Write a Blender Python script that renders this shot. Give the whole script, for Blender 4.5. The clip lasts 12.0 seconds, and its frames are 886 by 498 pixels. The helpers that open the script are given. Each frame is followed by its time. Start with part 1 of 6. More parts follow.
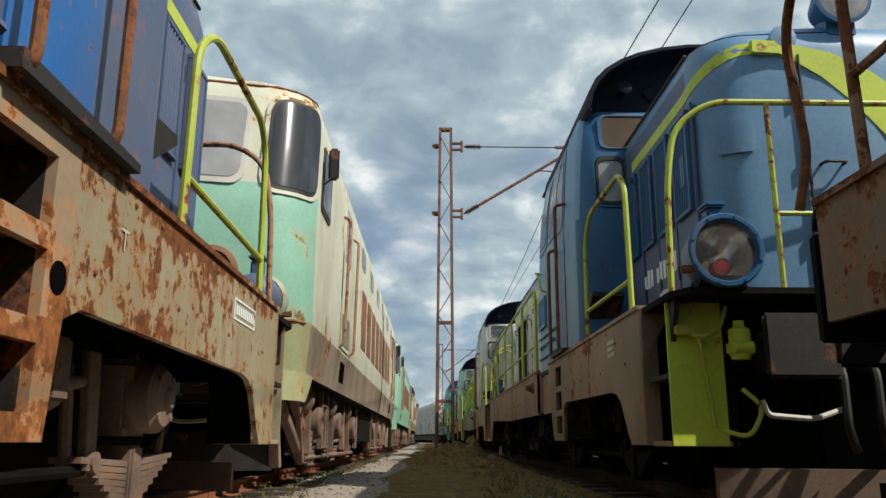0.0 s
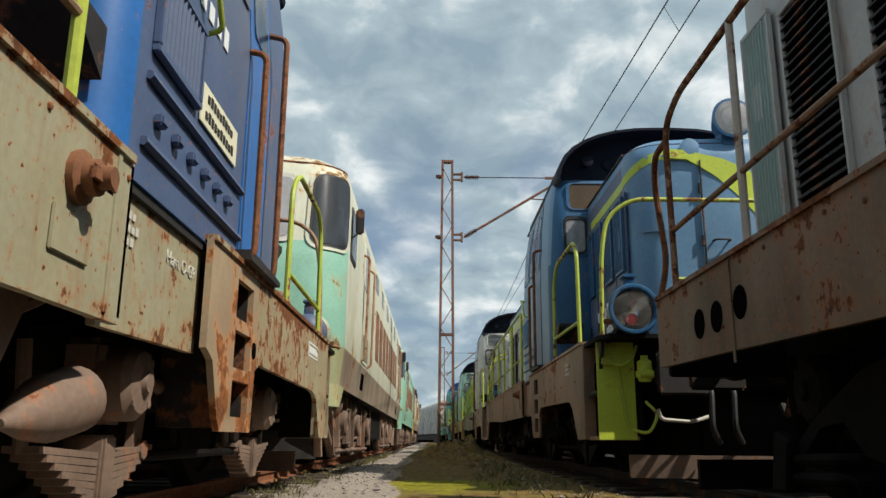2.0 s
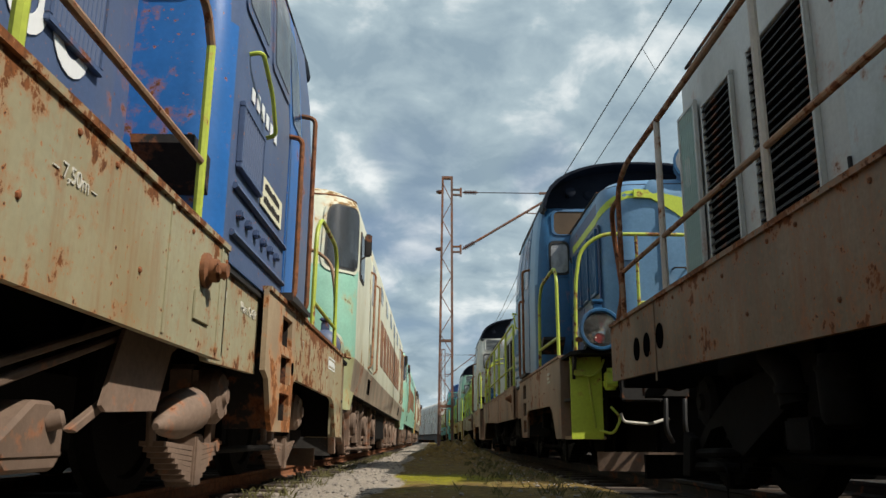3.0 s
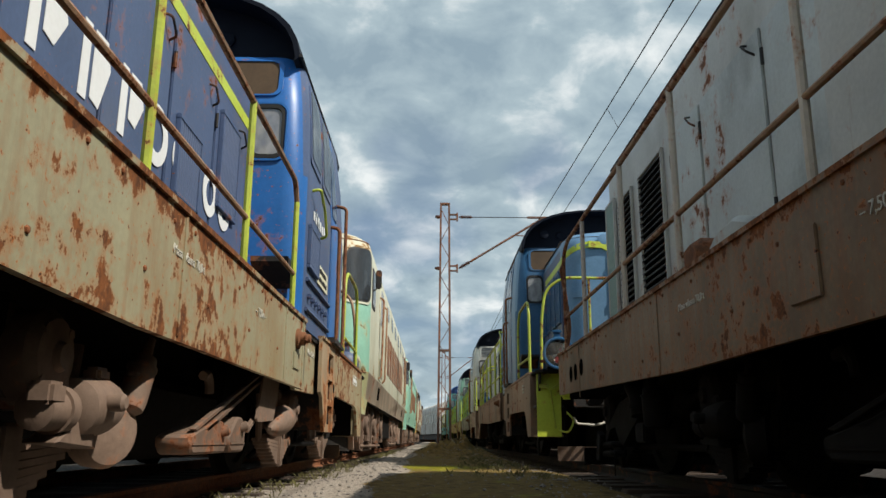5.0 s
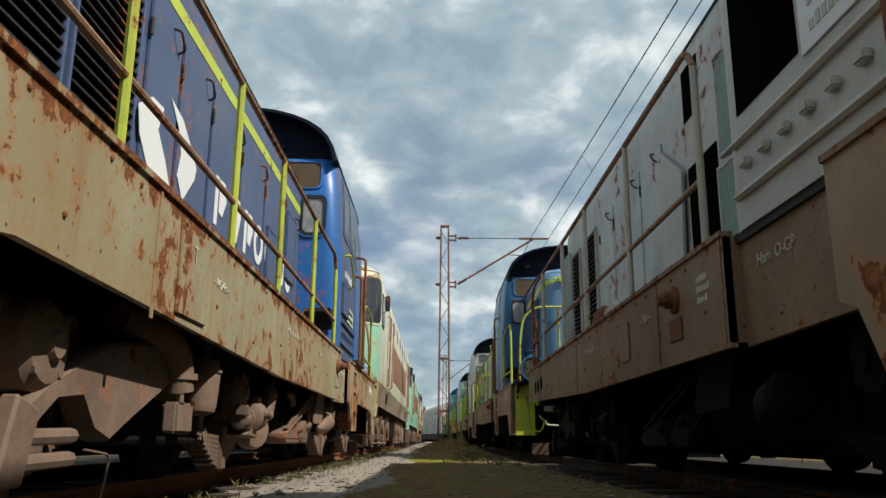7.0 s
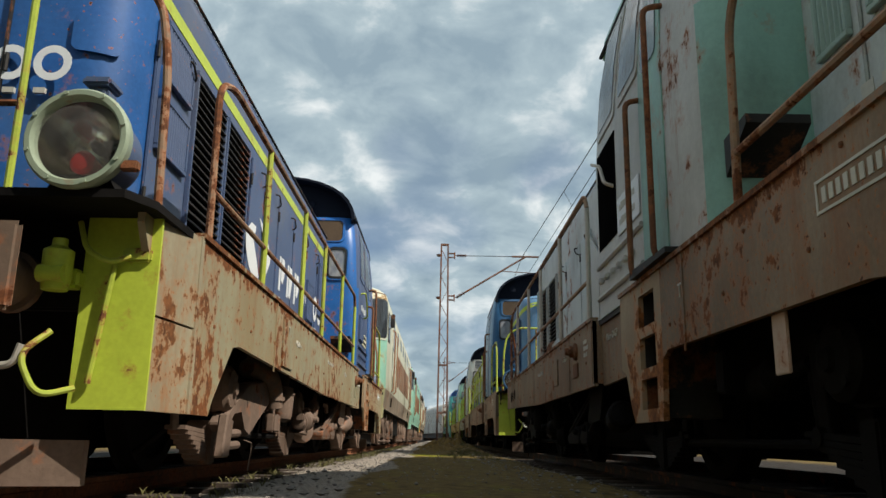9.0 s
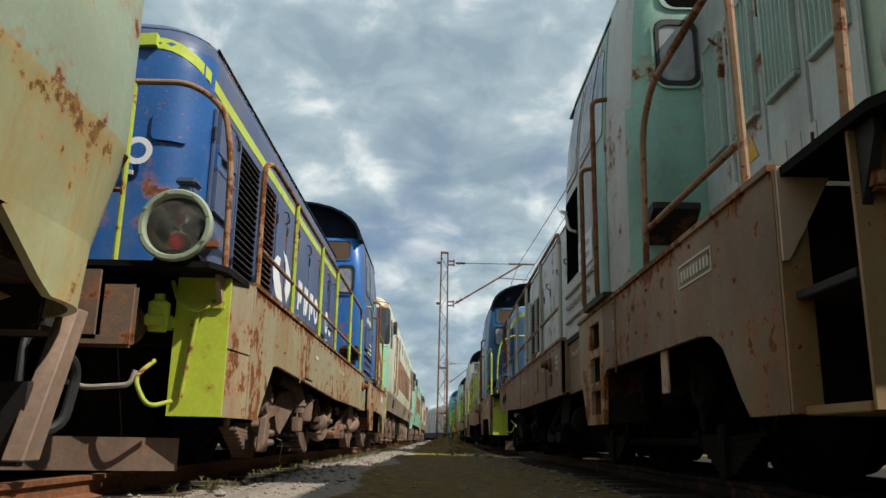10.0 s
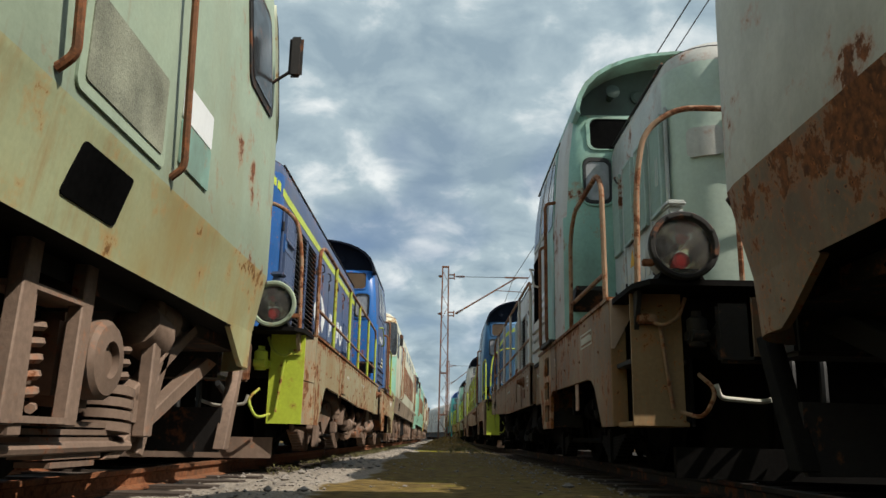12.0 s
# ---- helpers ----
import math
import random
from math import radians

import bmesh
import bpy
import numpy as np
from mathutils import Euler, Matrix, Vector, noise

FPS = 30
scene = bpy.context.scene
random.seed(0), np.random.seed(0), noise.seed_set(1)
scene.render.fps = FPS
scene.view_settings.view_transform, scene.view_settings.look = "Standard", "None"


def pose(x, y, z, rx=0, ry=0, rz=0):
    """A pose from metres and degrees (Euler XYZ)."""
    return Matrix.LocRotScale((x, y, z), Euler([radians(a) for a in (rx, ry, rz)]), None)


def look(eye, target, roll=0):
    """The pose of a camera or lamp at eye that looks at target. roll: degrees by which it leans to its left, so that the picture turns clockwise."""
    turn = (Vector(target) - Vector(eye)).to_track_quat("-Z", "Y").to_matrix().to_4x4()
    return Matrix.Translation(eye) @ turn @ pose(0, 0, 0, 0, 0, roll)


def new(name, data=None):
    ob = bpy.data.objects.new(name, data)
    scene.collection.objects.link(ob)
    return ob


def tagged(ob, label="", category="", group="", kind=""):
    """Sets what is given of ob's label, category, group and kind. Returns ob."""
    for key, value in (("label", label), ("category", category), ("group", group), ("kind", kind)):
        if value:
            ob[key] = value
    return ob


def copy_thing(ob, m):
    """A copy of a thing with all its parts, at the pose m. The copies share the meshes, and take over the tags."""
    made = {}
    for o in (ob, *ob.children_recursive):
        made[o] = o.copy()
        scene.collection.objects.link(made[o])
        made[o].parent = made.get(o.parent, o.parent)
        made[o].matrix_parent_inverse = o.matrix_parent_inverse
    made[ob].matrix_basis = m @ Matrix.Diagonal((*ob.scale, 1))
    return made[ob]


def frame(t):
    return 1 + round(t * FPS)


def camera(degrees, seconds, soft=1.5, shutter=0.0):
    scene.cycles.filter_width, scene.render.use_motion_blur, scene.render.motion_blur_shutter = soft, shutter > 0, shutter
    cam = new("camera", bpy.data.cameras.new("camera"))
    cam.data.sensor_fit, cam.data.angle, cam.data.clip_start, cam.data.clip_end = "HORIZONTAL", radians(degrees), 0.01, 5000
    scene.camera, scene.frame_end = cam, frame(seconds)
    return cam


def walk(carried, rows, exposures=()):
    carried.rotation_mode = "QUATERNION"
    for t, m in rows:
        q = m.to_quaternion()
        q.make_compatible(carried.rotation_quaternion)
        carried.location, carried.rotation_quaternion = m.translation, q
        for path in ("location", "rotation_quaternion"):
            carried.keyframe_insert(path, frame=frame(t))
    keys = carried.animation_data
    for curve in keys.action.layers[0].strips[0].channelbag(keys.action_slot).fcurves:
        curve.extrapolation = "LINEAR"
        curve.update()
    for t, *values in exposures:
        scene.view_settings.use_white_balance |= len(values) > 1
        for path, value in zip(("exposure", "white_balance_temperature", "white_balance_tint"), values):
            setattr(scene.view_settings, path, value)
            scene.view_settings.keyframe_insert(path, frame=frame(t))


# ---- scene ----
cam = camera(58.8, 12.0)
METRES, EYE, TILT, LEAN, TURN = 15.0, 0.45, 0.0, 0.0, -0.9
ROWS = [
    (0.0, 0.0, 0.0, 0.0, -0.04, 13.61, -0.18),
    (0.5, 0.0014, -0.0336, -0.0001, -0.01, 13.61, -0.27),
    (1.0, 0.0012, -0.0686, -0.0011, -0.01, 13.63, -0.37),
    (1.5, 0.0007, -0.1054, -0.0023, 0.04, 13.64, -0.43),
    (2.0, -0.0001, -0.1431, -0.0026, 0.06, 13.63, -0.37),
    (2.5, 0.0008, -0.1835, -0.003, 0.13, 13.64, -0.42),
    (3.0, 0.0024, -0.2256, -0.0034, 0.14, 13.65, -0.47),
    (3.5, 0.0039, -0.2659, -0.0034, 0.14, 13.63, -0.48),
    (5.5, 0.0078, -0.431, -0.0057, 0.25, 13.64, -0.2),
    (6.0, 0.0092, -0.4737, -0.0062, 0.27, 13.63, -0.22),
    (6.5, 0.0113, -0.5173, -0.0066, 0.35, 13.63, -0.31),
    (7.0, 0.0124, -0.5614, -0.0074, 0.37, 13.64, -0.34),
    (9.0, 0.0221, -0.7367, -0.0081, 0.51, 13.59, -0.93),
    (9.5, 0.025, -0.7805, -0.008, 0.56, 13.57, -0.97),
    (10.0, 0.0271, -0.8237, -0.0084, 0.61, 13.56, -1.02),
    (10.5, 0.0278, -0.8671, -0.0081, 0.64, 13.53, -1.09),
    (11.0, 0.0286, -0.9109, -0.0077, 0.68, 13.51, -1.1),
    (11.5, 0.0297, -0.9529, -0.0077, 0.72, 13.5, -1.11),
    (12.0, 0.0313, -0.9992, -0.0083, 0.74, 13.51, -1.11),
]
walk(cam, [(t, pose(0, 0, EYE, TILT, LEAN, TURN) @ pose(METRES * x, METRES * y, METRES * z, 90 + pitch, roll, yaw)) for t, x, y, z, yaw, pitch, roll in ROWS])

# ---- light ----
SUN_EL, SUN_AZ = radians(49), radians(118)
world = bpy.data.worlds.new("sky")
scene.world = world
world.use_nodes = True
nt = world.node_tree
nt.nodes.clear()


def wnode(kind, **values):
    n = nt.nodes.new(kind)
    for k, v in values.items():
        n.inputs[k].default_value = v
    return n


sky = nt.nodes.new("ShaderNodeTexSky")
sky.sky_type = "NISHITA"
sky.sun_disc = False
sky.sun_elevation, sky.sun_rotation = SUN_EL, SUN_AZ
sky_dim = nt.nodes.new("ShaderNodeMix")
sky_dim.data_type, sky_dim.blend_type = "RGBA", "MULTIPLY"
sky_dim.inputs[0].default_value = 1.0
sky_dim.inputs[7].default_value = (0.085, 0.09, 0.1, 1)
nt.links.new(sky.outputs[0], sky_dim.inputs[6])
coord = nt.nodes.new("ShaderNodeTexCoord")
split = nt.nodes.new("ShaderNodeSeparateXYZ")
nt.links.new(coord.outputs["Generated"], split.inputs[0])
lift = nt.nodes.new("ShaderNodeMath")
lift.operation = "ADD"
lift.inputs[1].default_value = 0.42
nt.links.new(split.outputs[2], lift.inputs[0])
high = nt.nodes.new("ShaderNodeMath")
high.operation = "MAXIMUM"
high.inputs[1].default_value = 0.1
nt.links.new(lift.outputs[0], high.inputs[0])
flat = nt.nodes.new("ShaderNodeVectorMath")
flat.operation = "DIVIDE"
comb = nt.nodes.new("ShaderNodeCombineXYZ")
for i in range(3):
    nt.links.new(high.outputs[0], comb.inputs[i])
nt.links.new(coord.outputs["Generated"], flat.inputs[0])
nt.links.new(comb.outputs[0], flat.inputs[1])
puff = wnode("ShaderNodeTexNoise", Scale=7.5, Detail=9.0, Roughness=0.54, Distortion=0.25)
nt.links.new(flat.outputs[0], puff.inputs["Vector"])
big = wnode("ShaderNodeTexNoise", Scale=2.1, Detail=3.0, Roughness=0.5)
nt.links.new(flat.outputs[0], big.inputs["Vector"])
cover = nt.nodes.new("ShaderNodeValToRGB")
cover.color_ramp.elements[0].position, cover.color_ramp.elements[1].position = 0.3, 0.47
nt.links.new(big.outputs[0], cover.inputs[0])
shade = nt.nodes.new("ShaderNodeValToRGB")
shade.color_ramp.elements[0].position, shade.color_ramp.elements[0].color = 0.36, (0.32, 0.43, 0.51, 1)
shade.color_ramp.elements[1].position, shade.color_ramp.elements[1].color = 0.68, (0.95, 1.0, 1.0, 1)
mid = shade.color_ramp.elements.new(0.52)
mid.color = (0.47, 0.59, 0.65, 1)
nt.links.new(puff.outputs[0], shade.inputs[0])
skymix = nt.nodes.new("ShaderNodeMix")
skymix.data_type = "RGBA"
nt.links.new(cover.outputs[0], skymix.inputs[0])
nt.links.new(sky_dim.outputs[2], skymix.inputs[6])
nt.links.new(shade.outputs[0], skymix.inputs[7])
back = wnode("ShaderNodeBackground", Strength=1.0)
nt.links.new(skymix.outputs[2], back.inputs[0])
out = nt.nodes.new("ShaderNodeOutputWorld")
nt.links.new(back.outputs[0], out.inputs[0])

sun = new("sun", bpy.data.lights.new("sun", "SUN"))
sun.data.energy, sun.data.angle, sun.data.color = 5.6, radians(0.6), (1.0, 0.93, 0.82)
to_sun = Vector((math.cos(SUN_EL) * math.sin(SUN_AZ), math.cos(SUN_EL) * math.cos(SUN_AZ), math.sin(SUN_EL)))
sun.matrix_world = look(to_sun * 60, (0, 0, 0))
scene.view_settings.exposure = -0.14


# ---- materials ----
def material(name, base, rough=0.55, metal=0.0, vary=0.25, scale=6.0, rust=0.0, rust_scale=3.0, streak=0.0, dirt=0.0,
             bump=0.08, rust_col=(0.16, 0.055, 0.02), dirt_col=(0.09, 0.065, 0.045), spec=0.4, grain=60.0, edges=None, chips=0.0):
    """Painted or bare surface: two scales of tone, rust patches with an own outline, rust runs stretched downwards, dust."""
    m = bpy.data.materials.new(name)
    m.use_nodes = True
    t = m.node_tree
    L = t.links.new
    bsdf = t.nodes["Principled BSDF"]
    bsdf.inputs["Metallic"].default_value = metal
    bsdf.inputs["Specular IOR Level"].default_value = spec
    tc = t.nodes.new("ShaderNodeTexCoord")

    def tex(s, detail=5.0, stretch=None, rough_=0.6):
        n = t.nodes.new("ShaderNodeTexNoise")
        n.inputs["Scale"].default_value, n.inputs["Detail"].default_value, n.inputs["Roughness"].default_value = s, detail, rough_
        if stretch:
            mp = t.nodes.new("ShaderNodeMapping")
            mp.inputs["Scale"].default_value = stretch
            L(tc.outputs["Object"], mp.inputs[0])
            L(mp.outputs[0], n.inputs["Vector"])
        else:
            L(tc.outputs["Object"], n.inputs["Vector"])
        return n.outputs[0]

    def ramp(src, a, b):
        r = t.nodes.new("ShaderNodeMapRange")
        r.inputs[1].default_value, r.inputs[2].default_value = a, b
        L(src, r.inputs[0])
        return r.outputs[0]

    def mix(fac, a, b, blend="MIX"):
        n = t.nodes.new("ShaderNodeMix")
        n.data_type, n.blend_type = "RGBA", blend
        for i, v in ((0, fac), (6, a), (7, b)):
            if isinstance(v, (int, float)):
                n.inputs[i].default_value = v
            elif isinstance(v, tuple):
                n.inputs[i].default_value = (*v, 1)
            else:
                L(v, n.inputs[i])
        return n.outputs[2]

    lo = tuple(c * (1 - vary) for c in base)
    hi = tuple(min(0.95, c * (1 + vary * 0.6) + 0.01 * vary) for c in base)
    col = mix(ramp(tex(scale * 0.35), 0.3, 0.7), lo, hi)
    col = mix(0.35, col, mix(ramp(tex(scale * 6), 0.35, 0.65), lo, hi))
    rgh = None
    if dirt:
        d = ramp(tex(1.1, 6, (1, 1, 0.6)), 0.62 - 0.35 * dirt, 0.9 - 0.25 * dirt)
        col = mix(d, col, dirt_col)
    if streak:
        s = ramp(tex(3.0, 6, (2.0, 2.0, 0.22), 0.7), 0.68 - 0.2 * streak, 0.86)
        col = mix(s, col, tuple(c * 1.6 for c in rust_col))
    if rust:
        low = t.nodes.new("ShaderNodeMath")
        low.operation = "MULTIPLY_ADD"
        low.inputs[1].default_value, low.inputs[2].default_value = 0.55, -0.275
        L(tex(0.9, 2), low.inputs[0])
        both = t.nodes.new("ShaderNodeMath")
        both.operation = "ADD"
        L(tex(rust_scale, 7, None, 0.68), both.inputs[0])
        L(low.outputs[0], both.inputs[1])
        a = both.outputs[0]
        if edges:
            # rust creeps in from the lower and the upper edge of the plate
            pz = t.nodes.new("ShaderNodeSeparateXYZ")
            L(tc.outputs["Object"], pz.inputs[0])
            for z_in, z_edge, gain in edges:
                e = t.nodes.new("ShaderNodeMapRange")
                e.inputs[1].default_value, e.inputs[2].default_value, e.inputs[4].default_value = z_in, z_edge, gain
                L(pz.outputs[2], e.inputs[0])
                ad = t.nodes.new("ShaderNodeMath")
                ad.operation = "ADD"
                L(a, ad.inputs[0])
                L(e.outputs[0], ad.inputs[1])
                a = ad.outputs[0]
        r = ramp(a, 0.68 - 0.3 * rust, 0.71 - 0.3 * rust)
        halo = ramp(a, 0.6 - 0.3 * rust, 0.71 - 0.3 * rust)
        h = t.nodes.new("ShaderNodeMath")
        h.operation = "MULTIPLY"
        h.inputs[1].default_value = 0.6
        L(halo, h.inputs[0])
        col = mix(h.outputs[0], col, tuple(min(1, c * 2.4) for c in rust_col))
        col = mix(r, col, mix(ramp(tex(25), 0.35, 0.65), tuple(c * 0.5 for c in rust_col), tuple(c * 1.5 for c in rust_col)))
        rr = t.nodes.new("ShaderNodeMapRange")
        rr.inputs[3].default_value, rr.inputs[4].default_value = rough, 0.9
        L(r, rr.inputs[0])
        rgh = rr.outputs[0]
    if chips:
        # small chips with dark pits and an orange rim
        c_ = tex(34, 2, None, 0.5)
        col = mix(ramp(c_, 0.7 - 0.08 * chips, 0.78 - 0.08 * chips), col, tuple(min(1, q * 2.6) for q in rust_col))
        col = mix(ramp(c_, 0.76 - 0.08 * chips, 0.79 - 0.08 * chips), col, tuple(q * 0.4 for q in rust_col))
    L(col, bsdf.inputs["Base Color"])
    if rgh is not None:
        L(rgh, bsdf.inputs["Roughness"])
    else:
        rr = t.nodes.new("ShaderNodeMapRange")
        rr.inputs[3].default_value, rr.inputs[4].default_value = max(0.03, rough - 0.1), min(1, rough + 0.1)
        L(tex(scale * 3), rr.inputs[0])
        L(rr.outputs[0], bsdf.inputs["Roughness"])
    if bump:
        bp = t.nodes.new("ShaderNodeBump")
        bp.inputs["Strength"].default_value = bump
        bp.inputs["Distance"].default_value = 0.01
        L(mix(0.5, tex(grain), tex(2.2, 3)), bp.inputs["Height"])
        L(bp.outputs[0], bsdf.inputs["Normal"])
    return m


M = {}
M["blue"] = material("blue_paint", (0.022, 0.105, 0.32), 0.4, chips=0.35, rust=0.03, rust_scale=5, dirt=0.35, vary=0.25, dirt_col=(0.12, 0.15, 0.2))
M["slate"] = material("slate_blue_paint", (0.07, 0.105, 0.2), 0.5, chips=0.3, rust=0.02, rust_scale=6, dirt=0.4, vary=0.2, dirt_col=(0.13, 0.14, 0.17))
M["navy"] = material("navy_roof_paint", (0.004, 0.007, 0.016), 0.7, spec=0.15, vary=0.3, bump=0.04)
M["bright_blue"] = material("bright_blue_paint", (0.02, 0.13, 0.4), 0.38, chips=0.3, rust=0.01, rust_scale=7, dirt=0.15, vary=0.2)
M["sky_blue"] = material("pale_blue_paint", (0.13, 0.26, 0.42), 0.45, rust=0.0, dirt=0.3, dirt_col=(0.25, 0.28, 0.3))
M["deep_blue"] = material("deep_blue_paint", (0.02, 0.1, 0.22), 0.4, rust=0.04, dirt=0.2, dirt_col=(0.1, 0.13, 0.17))
M["lime"] = material("lime_paint", (0.5, 0.6, 0.06), 0.45, rust=0.06, rust_scale=8, vary=0.2)
M["lime_worn"] = material("worn_lime_paint", (0.42, 0.5, 0.06), 0.5, rust=0.3, rust_scale=9, vary=0.3)
M["sill"] = material("sill_beige_paint", (0.33, 0.31, 0.2), 0.6, rust=0.34, rust_scale=8.0, streak=0.75, dirt=0.5, vary=0.2, rust_col=(0.15, 0.05, 0.012), dirt_col=(0.27, 0.2, 0.1), edges=((1.12, 1.26, 0.17), (0.82, 0.74, 0.05)), chips=0.8)
M["sill_plain"] = material("corner_beige_paint", (0.34, 0.3, 0.2), 0.6, rust=0.16, rust_scale=7, streak=0.7, dirt=0.55, vary=0.2, rust_col=(0.16, 0.06, 0.018), dirt_col=(0.25, 0.16, 0.09), chips=0.6)
M["sill_worn"] = material("sill_worn_paint", (0.36, 0.27, 0.17), 0.65, rust=0.46, rust_scale=5.5, streak=0.6, dirt=0.3, vary=0.25, rust_col=(0.24, 0.085, 0.022), dirt_col=(0.26, 0.16, 0.09))
M["sill_rust"] = material("sill_rusty_paint", (0.26, 0.185, 0.12), 0.65, rust=0.2, rust_scale=9.0, streak=1.0, dirt=0.6, vary=0.35, rust_col=(0.15, 0.05, 0.012), dirt_col=(0.1, 0.06, 0.03), edges=((1.16, 1.26, 0.16), (0.8, 0.74, 0.05)), chips=1.0)
M["ochre_sill"] = material("ochre_stained_paint", (0.3, 0.2, 0.1), 0.6, rust=0.14, rust_scale=6, streak=0.9, dirt=0.5, vary=0.25, rust_col=(0.18, 0.07, 0.02), dirt_col=(0.2, 0.11, 0.04), chips=0.7)
M["sill_brown"] = material("sill_brown_paint", (0.3, 0.19, 0.13), 0.6, rust=0.15, rust_scale=5, streak=0.3, dirt=0.5, vary=0.25)
M["grey_white"] = material("grey_white_paint", (0.5, 0.49, 0.45), 0.55, rust=0.1, rust_scale=5, streak=0.25, dirt=0.35, vary=0.18, dirt_col=(0.25, 0.23, 0.19))
M["pink_panel"] = material("pinkish_panel_paint", (0.5, 0.36, 0.27), 0.6, rust=0.1, rust_scale=6, streak=0.2, dirt=0.3, vary=0.12, dirt_col=(0.36, 0.25, 0.18))
M["grey"] = material("grey_paint", (0.49, 0.52, 0.5), 0.55, rust=0.1, rust_scale=5, streak=0.2, dirt=0.35, vary=0.2)
M["faded_mint"] = material("faded_mint_paint", (0.34, 0.42, 0.31), 0.55, rust=0.02, rust_scale=4, streak=0.45, dirt=0.35, vary=0.2, dirt_col=(0.3, 0.31, 0.2))
M["teal"] = material("teal_paint", (0.25, 0.44, 0.36), 0.5, rust=0.12, rust_scale=4, streak=0.3, dirt=0.35, vary=0.2)
M["teal_pale"] = material("pale_teal_paint", (0.44, 0.53, 0.45), 0.5, rust=0.0, rust_scale=4, streak=0.2, dirt=0.2, vary=0.15)
# darker copy of teal for the brow, overhang shade put into the colour
M["shaded_teal"] = material("shaded_teal_paint", (0.035, 0.07, 0.055), 0.6, vary=0.3, dirt=0.3, dirt_col=(0.03, 0.03, 0.025))
M["vent_teal"] = material("faded_teal_paint", (0.36, 0.47, 0.42), 0.55, rust=0.1, rust_scale=5, streak=0.3, dirt=0.35, vary=0.2)
M["cream"] = material("cream_paint", (0.62, 0.5, 0.36), 0.5, rust=0.05, streak=0.2, dirt=0.2, vary=0.15)
M["mint"] = material("mint_paint", (0.27, 0.52, 0.4), 0.5, rust=0.04, rust_scale=3, streak=0.25, dirt=0.25, vary=0.2, dirt_col=(0.3, 0.36, 0.25), rust_col=(0.2, 0.14, 0.06))
M["ivory"] = material("ivory_paint", (0.56, 0.57, 0.45), 0.5, rust=0.1, rust_scale=4, streak=0.45, dirt=0.35, vary=0.15, dirt_col=(0.36, 0.34, 0.22), rust_col=(0.24, 0.14, 0.05))
M["pale_green"] = material("faded_green_paint", (0.4, 0.43, 0.25), 0.55, rust=0.16, rust_scale=4, streak=0.75, dirt=0.55, vary=0.2, dirt_col=(0.34, 0.25, 0.09), rust_col=(0.22, 0.11, 0.03))
M["buff"] = material("dusty_buff_paint", (0.33, 0.27, 0.2), 0.6, rust=0.08, rust_scale=4, streak=0.4, dirt=0.5, vary=0.25)
M["panel_rust"] = material("rusted_window_panel", (0.19, 0.09, 0.045), 0.7, rust=0.3, vary=0.4, dirt=0.3)
M["running"] = material("dusty_running_gear", (0.13, 0.08, 0.052), 0.8, rust=0.3, rust_scale=6, vary=0.5, dirt=0.6, bump=0.3, dirt_col=(0.2, 0.14, 0.1))
M["running_pale"] = material("pale_dusty_metal", (0.22, 0.15, 0.11), 0.75, rust=0.06, rust_scale=7, vary=0.4, dirt=0.55, bump=0.25, dirt_col=(0.1, 0.065, 0.045))
M["iron"] = material("dark_oily_iron", (0.02, 0.017, 0.015), 0.7, vary=0.5, rust=0.15, rust_scale=6, bump=0.2)
M["rust"] = material("rusty_steel", (0.17, 0.07, 0.03), 0.85, vary=0.5, rust=0.5, rust_scale=14, bump=0.4)
M["rust_pipe"] = material("rusty_painted_pipe", (0.32, 0.2, 0.12), 0.75, vary=0.4, rust=0.5, rust_scale=12, bump=0.3)
M["white_pipe"] = material("white_painted_pipe", (0.55, 0.48, 0.4), 0.6, vary=0.2, rust=0.22, rust_scale=7)
# flat black that paints the dark inside of openings
M["black"] = material("opening_shade_black", (0.003, 0.003, 0.003), 1.0, vary=0.3, spec=0.0)
M["white"] = material("white_marking_paint", (0.78, 0.8, 0.8), 0.5, vary=0.08, dirt=0.12, dirt_col=(0.5, 0.5, 0.5), bump=0.02)
# near-black for parts beneath the trains, shade put into the colour
M["shade_black"] = material("shade_black_metal", (0.006, 0.005, 0.0045), 0.85, vary=0.5, bump=0.2, spec=0.1)
M["marking"] = material("faded_marking_paint", (0.55, 0.53, 0.46), 0.6, vary=0.2, dirt=0.3)
M["ceiling_board"] = material("brown_ceiling_board", (0.075, 0.045, 0.022), 0.8, vary=0.35, dirt=0.3, dirt_col=(0.03, 0.02, 0.012))
M["rubber"] = material("black_rubber", (0.015, 0.015, 0.015), 0.6, vary=0.3)
M["chrome"] = material("reflector_metal", (0.85, 0.8, 0.74), 0.16, metal=1.0, vary=0.35, scale=14, bump=0.35, grain=14, dirt=0.12, dirt_col=(0.3, 0.22, 0.17))
M["red_lens"] = material("red_lamp_glass", (0.25, 0.015, 0.015), 0.15, vary=0.2, bump=0)
M["amber_box"] = material("warning_yellow", (0.75, 0.4, 0.03), 0.5, vary=0.1)
M["galv"] = material("galvanised_mast_steel", (0.17, 0.09, 0.065), 0.7, vary=0.35, rust=0.3, rust_scale=4, dirt=0.4)
M["porcelain"] = material("brown_porcelain", (0.1, 0.04, 0.025), 0.25, vary=0.2, bump=0)
M["wire"] = material("copper_wire", (0.03, 0.03, 0.035), 0.5, vary=0.2, bump=0)
M["timber"] = material("old_sleeper_timber", (0.07, 0.05, 0.038), 0.9, vary=0.5, bump=0.4)
